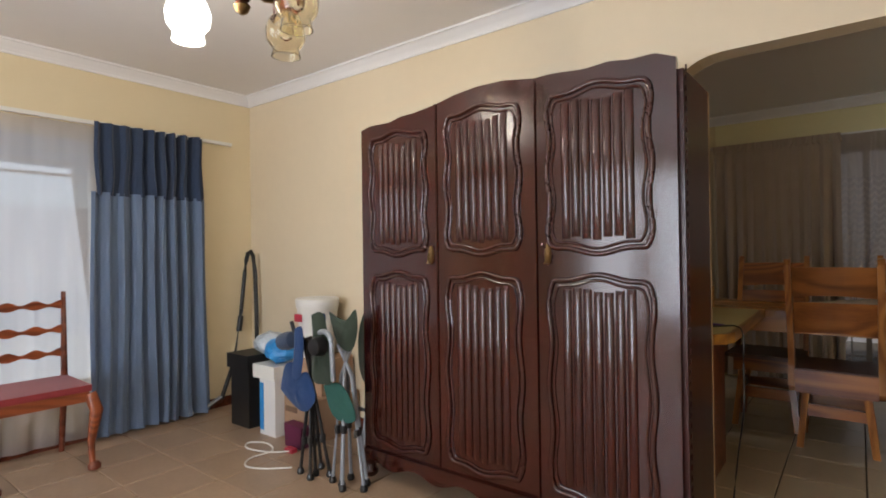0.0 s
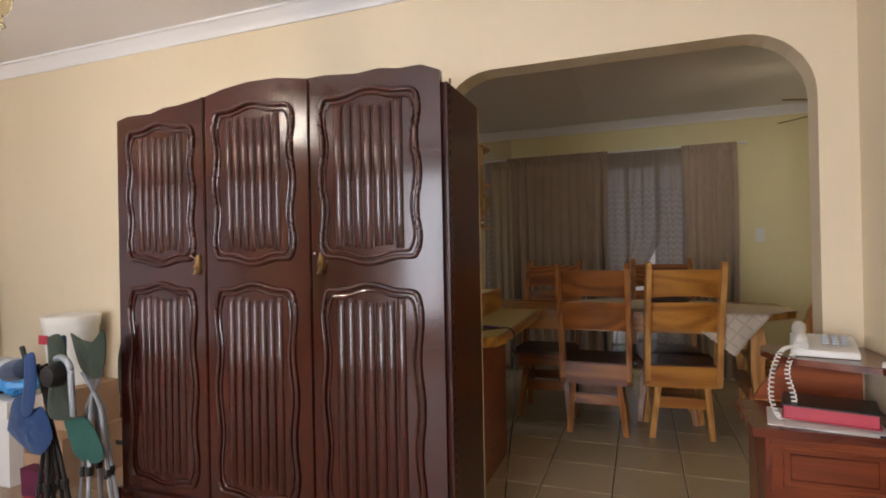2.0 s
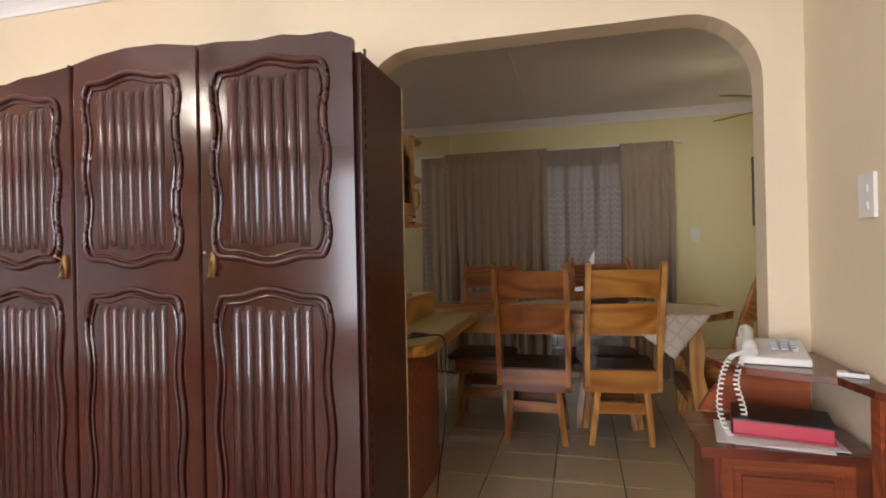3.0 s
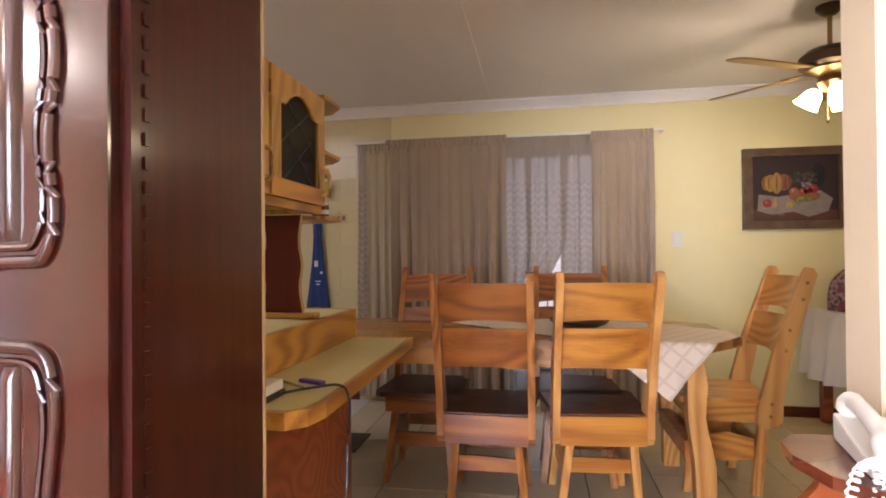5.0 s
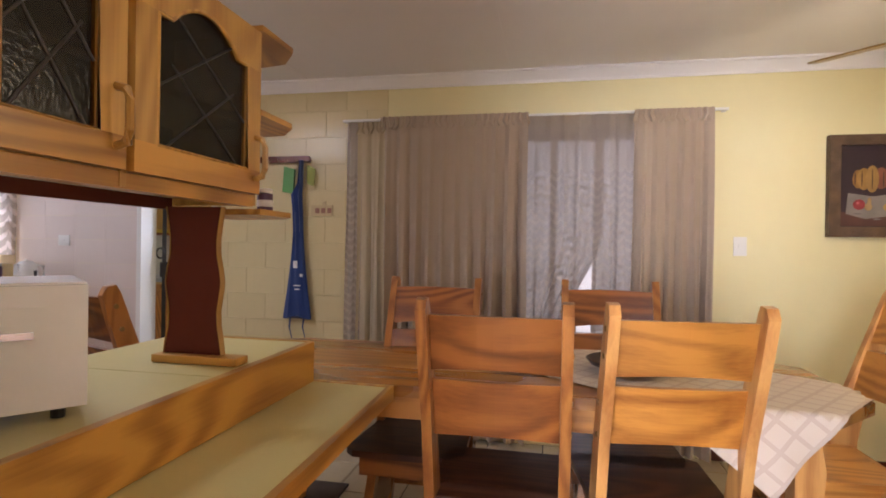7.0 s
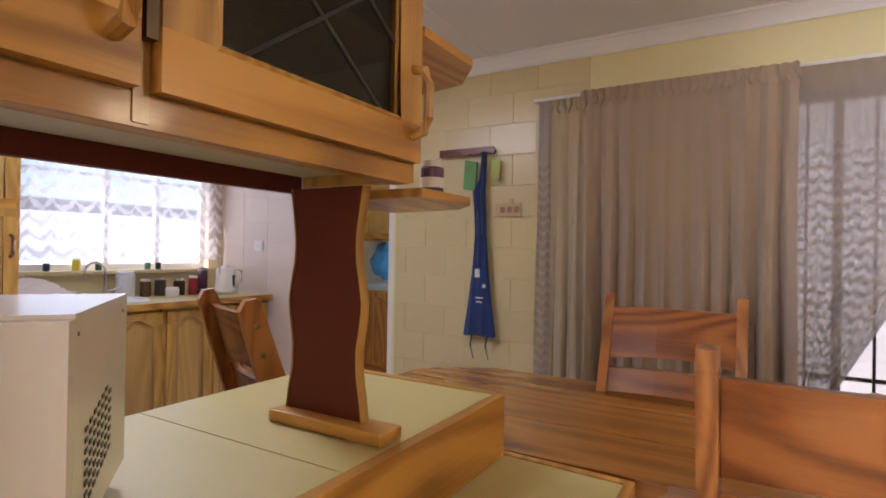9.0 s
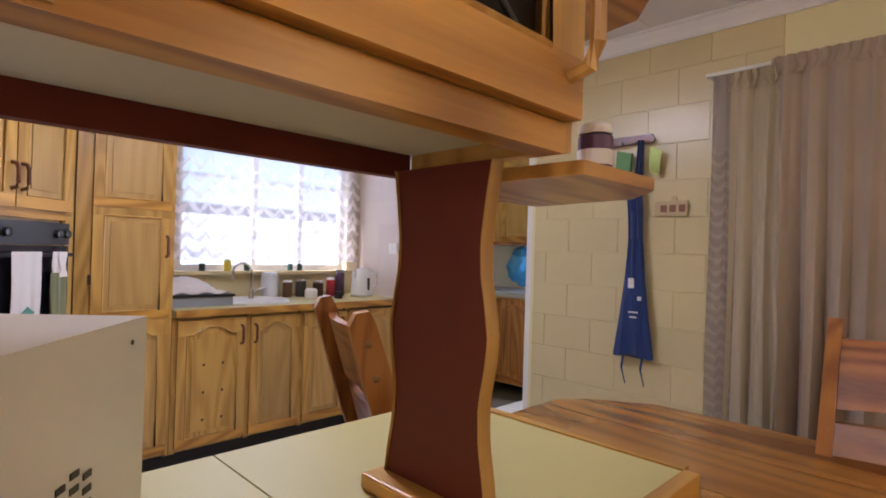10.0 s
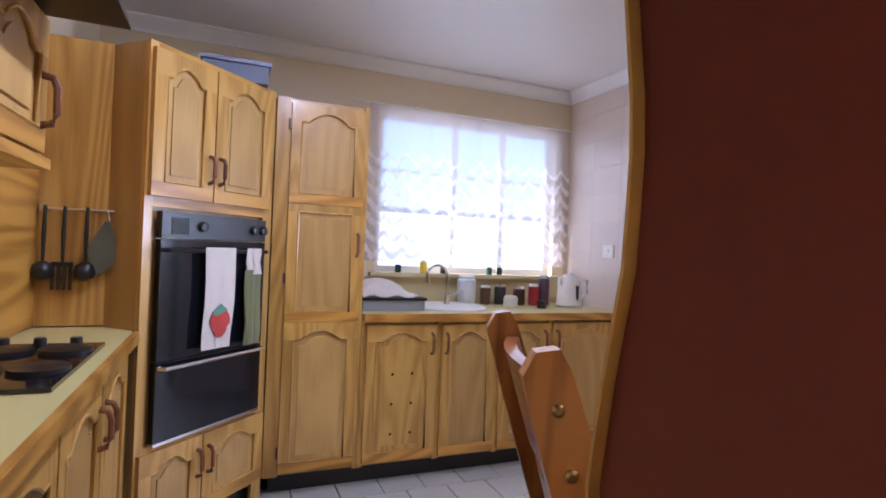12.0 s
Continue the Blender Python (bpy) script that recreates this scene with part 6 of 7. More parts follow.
# ceiling fan
def fan():
    f = thing("ceiling_fan", "bronze ceiling fan with brass blades and lit tulip lamp shades", "ceiling fan", (2.28, 4.80, 2.43))
    x, y = 2.31, 4.80
    part("canopy", lathe(B(), [(0.06, 2.428), (0.058, 2.40), (0.03, 2.375), (0.014, 2.37)], (x, y, 0), 24), DARKMETAL, f, smooth=True)
    part("rod", lathe(B(), [(0.011, 2.371), (0.011, 2.21)], (x, y, 0), 12), BRASS, f, smooth=True)
    part("motor", lathe(B(), [(0.03, 2.209), (0.10, 2.20), (0.135, 2.17), (0.135, 2.125), (0.10, 2.10), (0.05, 2.09)], (x, y, 0), 32), DARKMETAL, f, smooth=True)
    part("vent_ring", lathe(B(), [(0.11, 2.099), (0.07, 2.085), (0.05, 2.07)], (x, y, 0), 32), BRASS, f, smooth=True)
    for i in range(5):
        a = radians(i * 72 + 62)
        m = Matrix.Translation((x, y, 2.10)) @ Matrix.Rotation(a, 4, "Z") @ Matrix.Rotation(radians(-13), 4, "X")
        bl = part("blade", prism(B(), [(0.17, -0.045), (0.30, -0.06), (0.56, -0.065), (0.60, -0.04), (0.60, 0.04), (0.56, 0.065), (0.30, 0.06), (0.17, 0.045)], "z", -0.004, 0.003, m), material("gilt_brown_blade", (0.28, 0.17, 0.04), 0.3, 0.3, spot=0.25), f)
        part("blade_arm", prism(B(), [(0.09, -0.018), (0.22, -0.03), (0.22, 0.03), (0.09, 0.018)], "z", 0.004, 0.010, m), BRASS, bl)
    part("lamp_holder", lathe(B(), [(0.05, 2.069), (0.06, 2.04), (0.035, 2.0), (0.01, 1.985)], (x, y, 0), 20), BRASS, f, smooth=True)
    for i in range(3):
        a = radians(i * 120 + 30)
        m = Matrix.Translation((x + 0.055 * math.cos(a), y + 0.055 * math.sin(a), 2.01)) @ Matrix.Rotation(a, 4, "Z") @ Matrix.Rotation(radians(-35), 4, "Y")
        sh = part("shade", lathe(B(), [(0.02, 0.0), (0.04, -0.02), (0.05, -0.06), (0.062, -0.09), (0.058, -0.09), (0.045, -0.06), (0.03, -0.02)], (0, 0, 0), 24, m, caps=False), SHADE_ON, f, "glowing frosted tulip shade", smooth=True)
        sh.visible_shadow = False
    for dx in (-0.03, 0.05):
        part("pull_chain", tube(B(), [(x + dx, y - 0.03, 2.0), (x + dx, y - 0.03, 1.86)], 0.002, 6), BRASS, f)
        part("pull_knob", lathe(B(), [(0.006, 1.86), (0.008, 1.84), (0.004, 1.83)], (x + dx, y - 0.03, 0), 10), BRASS, f)


fan()


# living room lamp
def lamp():
    x, y = -0.99, 1.62
    f = thing("ceiling_lamp", "wooden ceiling lamp with amber glass shades, one shade lit", "ceiling lamp", (x, y, CL))
    part("hub", lathe(B(), [(0.06, CL - 0.001), (0.07, CL - 0.03), (0.03, CL - 0.06), (0.022, CL - 0.16), (0.05, CL - 0.22), (0.06, CL - 0.29), (0.045, CL - 0.35), (0.02, CL - 0.385)], (x, y, 0), 20), REDWOOD_TOP, f, smooth=True)
    part("finial", lathe(B(), [(0.02, CL - 0.386), (0.03, CL - 0.40), (0.022, CL - 0.42), (0.008, CL - 0.43)], (x, y, 0), 16), BRASS, f, smooth=True)
    for i, (deg, out) in enumerate(((15, 0.24), (92, 0.19), (221, 0.19))):
        a = radians(deg)
        ex, ey = x + out * math.cos(a), y + out * math.sin(a)
        part("arm", tube(B(), [(x, y, CL - 0.28), (x + 0.1 * math.cos(a), y + 0.1 * math.sin(a), CL - 0.33), (ex, ey, CL - 0.31)], [0.026, 0.02, 0.015], 10), BRASS if i % 2 else REDWOOD_TOP, f, smooth=True)
        part("gallery", lathe(B(), [(0.02, CL - 0.29), (0.045, CL - 0.325), (0.048, CL - 0.36)], (ex, ey, 0), 20), REDWOOD_TOP, f, smooth=True)
        prof = [(0.040, 0.0), (0.064, -0.025), (0.077, -0.065), (0.072, -0.105), (0.050, -0.135), (0.056, -0.165), (0.052, -0.165), (0.046, -0.135), (0.068, -0.105), (0.073, -0.065), (0.060, -0.025)]
        sh = part("shade", lathe(B(), [(r, CL - 0.362 + z) for r, z in prof], (ex, ey, 0), 28, caps=False), LIT if i == 2 else AMBER, f, "glowing white glass shade" if i == 2 else "amber glass shade", smooth=True)
        if i != 2:
            part("bulb", lathe(B(), [(0.014, CL - 0.36), (0.016, CL - 0.39), (0.03, CL - 0.43), (0.022, CL - 0.455), (0.005, CL - 0.465)], (ex, ey, 0), 16), CLEAR, f, smooth=True)
        sh.visible_shadow = False


lamp()

# living room curtains and chair
rod = thing("curtain_rail", "white curtain rail above the living room window", "curtain rail", (-3.18, 1.2, 2.13))
part("track", cube((-3.19, -0.7, 2.05), (-3.165, 2.86, 2.075)), WHITE, rod)
for y in (-0.5, 2.75):
    part("bracket", cube((-3.229, y, 2.055), (-3.19, y + 0.02, 2.07)), WHITE, rod)
bc = thing("curtain", "slate blue curtain with dark navy top band beside the window", "curtain", (-3.14, 2.2, 2.1))
part("cloth", folds(B(), "x", -3.135, 1.86, 2.62, 0.02, 1.61, 9, 0.04, seed=21, foot=1.06, gather=0.8), BLUE_L, bc, smooth=True)
part("top_band", folds(B(), "x", -3.135, 1.88, 2.61, 1.59, 2.065, 9, 0.035, 0.005, seed=21, gather=1.0), BLUE_D, bc, "dark navy top band", smooth=True)
curtain("net_curtain", "white net curtain over the living room window", NET, "x", -3.19, -0.6, 1.98, 0.03, 2.045, 15, 0.028, 0.0, seed=22)


def side_chair():
    c = thing("side_chair", "mahogany ladder-back chair with a crimson seat and claw feet", "chair", (0, 0, 0))
    for s in (-1, 1):
        part("back_post", tube(B(), [(s * 0.2, -0.25, 0.0), (s * 0.205, -0.2, 0.44), (s * 0.215, -0.24, 0.98)], [0.016, 0.02, 0.013], 8), REDWOOD_TOP, c, smooth=True)
        part("front_leg", tube(B(), [(s * 0.215, 0.2, 0.42), (s * 0.235, 0.235, 0.33), (s * 0.215, 0.21, 0.15), (s * 0.215, 0.225, 0.05), (s * 0.22, 0.24, 0.03)], [0.032, 0.034, 0.02, 0.016, 0.024], 10), REDWOOD, c, smooth=True)
        part("claw_foot", lathe(B(), [(0.02, 0), (0.033, 0.01), (0.034, 0.03), (0.02, 0.048)], (s * 0.22, 0.24, 0), 12), REDWOOD_TOP, c, smooth=True)
        part("side_rail", cube((s * 0.2 - 0.012, -0.2, 0.38), (s * 0.2 + 0.012, 0.2, 0.44)), REDWOOD, c)
    for z in (0.60, 0.74, 0.89):
        pts = [(-0.2 + 0.4 * i / 20, z + 0.03 + 0.012 * math.cos(i / 20 * math.tau * 3)) for i in range(21)]
        pts += [(0.2 - 0.4 * i / 20, z - 0.006 - 0.008 * math.cos(i / 20 * math.tau * 3)) for i in range(21)]
        part("ladder_slat", prism(B(), pts, "y", -0.228, -0.212), REDWOOD, c, bevel=0.003)
    part("front_rail", cube((-0.2, 0.19, 0.38), (0.2, 0.215, 0.44)), REDWOOD, c)
    part("seat", cube((-0.215, -0.2, 0.441), (0.215, 0.23, 0.475)), REDSEAT, c, "crimson upholstered seat", bevel=0.012)
    c.matrix_basis = Matrix.Translation((-2.885, 1.481, 0)) @ Matrix.Rotation(radians(-91), 4, "Z")


side_chair()


# things in the living room corner
vac = thing("vacuum_hose", "black vacuum cleaner tube and hose leaning in the corner", "vacuum cleaner hose", (-3.0, 2.8, 0))
part("tube", tube(B(), [(-3.150, 2.74, 0.08), (-3.170, 2.86, 0.35), (-3.175, 2.93, 0.75), (-3.175, 2.965, 1.05)], 0.016, 10), BLACK, vac, smooth=True)
part("collar", tube(B(), [(-3.172, 2.905, 0.58), (-3.174, 2.925, 0.70)], 0.022, 10), BLACK, vac, smooth=True)
hose = [(-3.175, 2.965, 1.05), (-3.170, 2.975, 1.14), (-3.150, 2.98, 1.20), (-3.120, 2.985, 1.215), (-3.095, 2.99, 1.18), (-3.085, 3.0, 1.05), (-3.085, 3.01, 0.7), (-3.090, 3.01, 0.35)]
part("hose", tube(B(), hose, 0.017, 10), BLACK, vac, smooth=True)
part("floor_head", tube(B(), [(-3.150, 2.74, 0.10), (-3.180, 2.62, 0.03), (-3.200, 2.50, 0.02)], [0.02, 0.025, 0.03], 10, flat=0.6), STEEL, vac, smooth=True)
bin_ = thing("waste_bin", "black plastic bin with a loose lid in the corner", "bin", (-2.72, 2.72, 0))
part("body", prism(B(), [(-2.77, 2.60), (-2.55, 2.60), (-2.55, 2.84), (-2.77, 2.84)], "z", 0.0, 0.40), BLACK, bin_, bevel=0.03)
part("lid", prism(B(), [(-2.79, 2.58), (-2.53, 2.58), (-2.53, 2.86), (-2.79, 2.86)], "z", 0.402, 0.50), BLACK, bin_, bevel=0.03)
sack = thing("polystyrene_box", "white polystyrene carton with a blue printed side", "box", (-2.4, 2.68, 0))
part("carton", cube((-2.42, 2.60, 0), (-2.25, 2.82, 0.37)), PAPER, sack, bevel=0.006)
part("lid", cube((-2.47, 2.58, 0.372), (-2.23, 2.84, 0.46)), WHITE, sack, bevel=0.015)
part("blue_print", cube((-2.418, 2.597, 0.03), (-2.375, 2.5995, 0.34)), BAG, sack)


def crumpled(name, label, c, r, mat, seed, squash=0.7, cat="bag"):
    t = thing(name, label, cat, (c[0], c[1], c[2] - r * squash))
    rnd = random.Random(seed)
    bm = B()
    bmesh.ops.create_icosphere(bm, subdivisions=3, radius=1)
    for v in bm.verts:
        k = 1 + 0.22 * noise.noise(v.co * 2.3 + Vector((seed, 0, 0))) + 0.10 * noise.noise(v.co * 7 + Vector((0, seed, 0)))
        v.co = Vector((v.co.x * r * k + c[0], v.co.y * r * k * 0.8 + c[1], v.co.z * r * k * squash + c[2]))
    part("bag_body", bm, mat, t, smooth=False)
    return t


crumpled("plastic_bag", "crumpled blue plastic bag on the carton", (-2.33, 2.70, 0.545), 0.12, BAG, 5)
crumpled("plastic_bag", "crumpled white and clear plastic bag on the bin", (-2.50, 2.74, 0.57), 0.13, material("clear_crumpled_plastic", (0.6, 0.66, 0.72), 0.25, spot=0.3, scale=20, bump=0.5), 9, 0.6)
cb = thing("cardboard_box", "brown cardboard box with a printed stripe", "box", (-2.1, 2.75, 0))
part("carton", cube((-2.235, 2.66, 0), (-1.93, 3.03, 0.27)), CARD, cb, bevel=0.003)
part("stripe", cube((-2.22, 2.657, 0.17), (-2.10, 2.6595, 0.205)), material("brown_print", (0.16, 0.09, 0.05), 0.8, spot=0.2), cb)
cb = thing("gift_bag", "small plum paper bag on the floor", "bag", (-2.0, 2.55, 0))
part("bag_body", prism(B(), [(-2.09, 0), (-1.94, 0), (-1.93, 0.13), (-2.10, 0.14)], "y", 2.56, 2.63), material("plum_paper", (0.12, 0.012, 0.05), 0.6, spot=0.3, scale=30), cb, bevel=0.004)
bk = thing("bucket", "tall white plastic bucket with a lid standing against the wall", "bucket", (-2.0, 2.9, 0))
part("stand_box", cube((-2.25, 2.76, 0.272), (-1.98, 3.03, 0.50)), CARD, bk)
part("body", lathe(B(), [(0.11, 0.502), (0.135, 0.82), (0.142, 0.83), (0.142, 0.85)], (-2.16, 2.88, 0), 28), WHITE, bk, smooth=True)
part("lid", lathe(B(), [(0.145, 0.851), (0.148, 0.885), (0.135, 0.893), (0.12, 0.885)], (-2.16, 2.88, 0), 28), WHITE, bk, smooth=True)
part("label_patch", cube((-2.23, 2.742, 0.74), (-2.15, 2.745, 0.79)), RED, bk)


def camp_chair(name, label, x, y, cloth_mat, frame_mat, h, lean, seed):
    """A folded camping chair: a bundle of tubes with the cloth bunched round the top."""
    c = thing(name, label, "camping chair", (x, y, 0), "folded camping chairs by the wardrobe")
    rnd = random.Random(seed)
    for i in range(6):
        a = i * math.tau / 6 + 0.3
        fx, fy = x + 0.085 * math.cos(a), y + 0.06 * math.sin(a)
        tx, ty = x - 0.035 * math.cos(a) + lean, y - 0.03 * math.sin(a)
        part("leg", tube(B(), [(fx, fy, 0.02), (tx, ty, h * 0.93)], 0.0095, 8), frame_mat, c, smooth=True)
        part("rubber_foot", lathe(B(), [(0.018, 0), (0.02, 0.012), (0.013, 0.03)], (fx, fy, 0), 10), BLACK, c)
    bm = B()
    n, rows = 22, 12
    rings = []
    for k in range(rows):
        s = k / (rows - 1)
        z = h * (0.44 + 0.56 * s)
        w = (0.035 + 0.06 * math.sin(min(1, s * 1.15) * math.pi) ** 0.7 + 0.03 * s)
        rings.append([bm.verts.new((x + lean * s + w * (1 + 0.25 * math.sin(3 * t + seed) + 0.12 * math.sin(7 * t + s * 6)) * math.cos(t), y + 0.7 * w * (1 + 0.2 * math.sin(4 * t)) * math.sin(t), z + 0.03 * math.sin(2 * t + seed) * (1 if k in (0, rows - 1) else 0.4))) for t in (i * math.tau / n for i in range(n))])
    for p, q in zip(rings, rings[1:]):
        for j in range(n):
            bm.faces.new((p[j], p[(j + 1) % n], q[(j + 1) % n], q[j]))
    bm.faces.new(rings[0]), bm.faces.new(rings[-1])
    part("seat_cloth", bm, cloth_mat, c, smooth=True)
    part("strap", tube(B(), [(x - 0.07, y - 0.055, h * 0.32), (x, y - 0.075, h * 0.33), (x + 0.07, y - 0.055, h * 0.32)], 0.006, 6, flat=2.0), BLACK, c)
    return c


def camp_parts(c, x, y, frame_mat, feet, joint, top):
    """Crossed tube legs that meet at a joint and spread below it, with a rubber foot and a collar each."""
    for k, (dx, dy) in enumerate(feet):
        part("leg", tube(B(), [(x + dx, y + dy, 0.015), (x + dx * 0.35, y + dy * 0.35, joint), (x - dx * 0.45, y - dy * 0.4, top)], 0.0095, 8), frame_mat, c, smooth=True)
        part("rubber_foot", lathe(B(), [(0.018, 0), (0.021, 0.012), (0.014, 0.032)], (x + dx, y + dy, 0), 10), BLACK, c)
        part("collar", lathe(B(), [(0.015, -0.02), (0.017, 0.0), (0.015, 0.02)], (x + dx * 0.62, y + dy * 0.62, joint * 0.5 + 0.02 * (k % 2)), 8), BLACK, c)


def sag(name, c, mat, outline, y, thick, seed, label=""):
    """A slack piece of cloth hanging from the frame: an outline in x and z, puckered and with folds."""
    bm = B()
    rnd = random.Random(seed)
    cx, cz = sum(p[0] for p in outline) / len(outline), sum(p[1] for p in outline) / len(outline)
    loop = smooth_path(list(zip([p[0] for p in outline], [0.0] * len(outline), [p[1] for p in outline])) + [(outline[0][0], 0.0, outline[0][1])], 5)[:-1]
    rings = []
    for k in range(6):
        f = 1 - k / 6.5
        rings.append([(cx + (q.x - cx) * f, cz + (q.z - cz) * f, thick * math.sin(math.pi / 2 * (k / 5)) * (0.75 + 0.5 * noise.noise(Vector((q.x * 14, seed, q.z * 9 + k))))) for q in loop])
    for sgn in (-1, 1):
        vs = [[bm.verts.new((a, y + sgn * (0.002 + d * 0.6) , b)) for a, b, d in r] for r in rings]
        for p, q in zip(vs, vs[1:]):
            for j in range(len(loop)):
                bm.faces.new((p[j], p[(j + 1) % len(loop)], q[(j + 1) % len(loop)], q[j]))
        bm.faces.new(vs[-1])
    return part(name, bm, mat, c, label, smooth=True)


GROUP = "folded camping chairs by the wardrobe"
cc = thing("camping_chair", "folded navy blue camping chair with black legs", "camping chair", (-1.61, 2.38, 0), GROUP)
camp_parts(cc, -1.60, 2.38, BLACK, ((-0.06, -0.03), (0.05, -0.05), (-0.02, 0.08), (0.10, 0.04), (0.03, 0.0)), 0.36, 0.74)
sag("seat_cloth", cc, BLUECHAIR, [(-1.80, 0.44), (-1.76, 0.57), (-1.69, 0.60), (-1.63, 0.55), (-1.56, 0.56), (-1.50, 0.45), (-1.55, 0.37), (-1.62, 0.35), (-1.72, 0.39)], 2.33, 0.035, 3)
sag("back_strap", cc, BLUECHAIR, [(-1.64, 0.79), (-1.58, 0.80), (-1.57, 0.68), (-1.60, 0.54), (-1.67, 0.53), (-1.65, 0.66)], 2.31, 0.014, 5)
sag("head_rest", cc, BLUECHAIR, [(-1.51, 0.86), (-1.45, 0.87), (-1.46, 0.72), (-1.49, 0.60), (-1.53, 0.62)], 2.36, 0.02, 6)
part("armrest", lathe(B(), [(0.02, 0), (0.045, 0.02), (0.05, 0.07), (0.045, 0.12), (0.02, 0.14)], (0, 0, 0), 16, Matrix.Translation((-1.80, 2.33, 0.70)) @ Matrix.Rotation(radians(78), 4, "Y")), BLUE_D, cc, "dark navy padded armrest", smooth=True)
part("arm_tube", tube(B(), [(-1.71, 2.34, 0.82), (-1.68, 2.34, 0.75), (-1.66, 2.34, 0.70)], 0.011, 8), BLACK, cc, smooth=True)
cc = thing("camping_chair", "folded dark green camping chair with grey steel legs", "camping chair", (-1.35, 2.39, 0), GROUP)
camp_parts(cc, -1.34, 2.40, STEEL, ((-0.09, -0.02), (0.03, -0.06), (0.12, 0.0), (-0.04, 0.06), (0.08, 0.06), (-0.01, -0.03)), 0.56, 0.72)
sag("back_cloth", cc, GREENCHAIR, [(-1.51, 0.87), (-1.44, 0.89), (-1.40, 0.84), (-1.37, 0.70), (-1.35, 0.55), (-1.43, 0.52), (-1.51, 0.54), (-1.50, 0.70)], 2.32, 0.03, 7)
sag("wing_cloth", cc, GREENCHAIR, [(-1.42, 0.89), (-1.34, 0.86), (-1.27, 0.86), (-1.22, 0.91), (-1.21, 0.80), (-1.26, 0.70), (-1.36, 0.74)], 2.36, 0.025, 8)
sag("seat_cloth", cc, material("teal_canvas", (0.02, 0.09, 0.07), 0.8, spot=0.2), [(-1.47, 0.50), (-1.36, 0.53), (-1.28, 0.48), (-1.23, 0.38), (-1.28, 0.34), (-1.40, 0.36)], 2.36, 0.02, 9, "dark teal seat cloth")
part("cup_holder", lathe(B(), [(0.05, 0.0), (0.05, 0.02), (0.042, 0.05), (0.0005, 0.052)], (0, 0, 0), 20, Matrix.Translation((-1.42, 2.305, 0.72)) @ Matrix.Rotation(radians(90), 4, "X")), BLACK, cc, smooth=True)
part("arm_tube", tube(B(), smooth_path([(-1.41, 2.29, 0.79), (-1.36, 2.28, 0.80), (-1.315, 2.28, 0.77), (-1.305, 2.28, 0.68), (-1.31, 2.29, 0.56)], 5), 0.013, 10), STEEL, cc, smooth=True)
camp_chair("camping_chair", "folded dark camping chair half behind the wardrobe", -1.50, 2.74, GREENCHAIR, STEEL, 0.90, 0.03, 7)
cord = thing("extension_cord", "white coiled electric cord lying on the tiles", "cord", (-2.1, 2.3, 0))
pts = [(-1.95, 2.50, 0.012), (-2.05, 2.42, 0.008), (-2.22, 2.38, 0.007), (-2.30, 2.44, 0.007), (-2.20, 2.50, 0.007), (-2.05, 2.44, 0.012), (-2.06, 2.30, 0.007), (-1.98, 2.22, 0.007), (-1.86, 2.26, 0.007), (-1.75, 2.36, 0.007)]


part("cable", tube(B(), smooth_path(pts), 0.005, 8), WHITE, cord, smooth=True)
part("plug", cube((-2.00, 2.49, 0.0), (-1.93, 2.53, 0.025)), RED, cord, bevel=0.004)

# telephone bench
bench_from = len(scene.objects)
pb = thing("telephone_bench", "reddish varnished wooden telephone bench with shelf and padded seat", "telephone bench", (1.45, 2.7, 0))
part("cabinet_top", cube((1.225, 2.60, 0.655), (1.65, 2.94, 0.683)), REDWOOD_TOP, pb, bevel=0.005)
part("cabinet_body", cube((1.265, 2.645, 0.30), (1.645, 2.92, 0.654)), REDWOOD_TOP, pb)
part("drawer_front", cube((1.28, 2.63, 0.47), (1.60, 2.6445, 0.645)), REDWOOD, pb, bevel=0.004)
part("drawer_moulding", tube(B(), [(1.31, 2.629, 0.50), (1.57, 2.629, 0.50), (1.57, 2.629, 0.62), (1.31, 2.629, 0.62)], 0.005, 6, True), REDWOOD, pb)
part("drawer_moulding", tube(B(), [(1.33, 2.629, 0.52), (1.55, 2.629, 0.52), (1.55, 2.629, 0.60), (1.33, 2.629, 0.60)], 0.003, 6, True), REDWOOD_TOP, pb)
for x, y in ((1.315, 2.66), (1.625, 2.66), (1.315, 2.90), (1.625, 2.90)):
    part("turned_leg", lathe(B(), [(0.014, 0), (0.02, 0.05), (0.012, 0.09), (0.022, 0.2), (0.016, 0.26), (0.022, 0.299)], (x, y, 0), 12), REDWOOD, pb, smooth=True)
shelf = [(1.652, 2.45), (1.60, 2.52), (1.575, 2.66), (1.48, 2.70), (1.38, 2.75), (1.325, 2.81), (1.305, 2.90), (1.315, 2.97), (1.36, 3.02), (1.652, 3.03)]
part("phone_shelf", prism(B(), shelf, "z", 0.858, 0.88), REDWOOD_TOP, pb, bevel=0.004)
part("shelf_bracket", prism(B(), [(1.29, 0.684), (1.62, 0.684), (1.62, 0.857), (1.39, 0.857), (1.37, 0.80), (1.32, 0.74)], "y", 2.955, 2.975), REDWOOD, pb)
part("back_rail", cube((1.625, 1.75, 0.83), (1.652, 2.449, 0.88)), REDWOOD_TOP, pb, bevel=0.004)
part("back_rail", cube((1.628, 1.75, 0.47), (1.648, 2.59, 0.51)), REDWOOD_TOP, pb)
for i in range(7):
    y = 1.78 + i * 0.115
    part("back_slat", cube((1.630, y, 0.51), (1.645, y + 0.08, 0.83)), REDWOOD, pb)
part("back_post", cube((1.622, 2.555, 0.51), (1.65, 2.60, 0.857)), REDWOOD, pb)
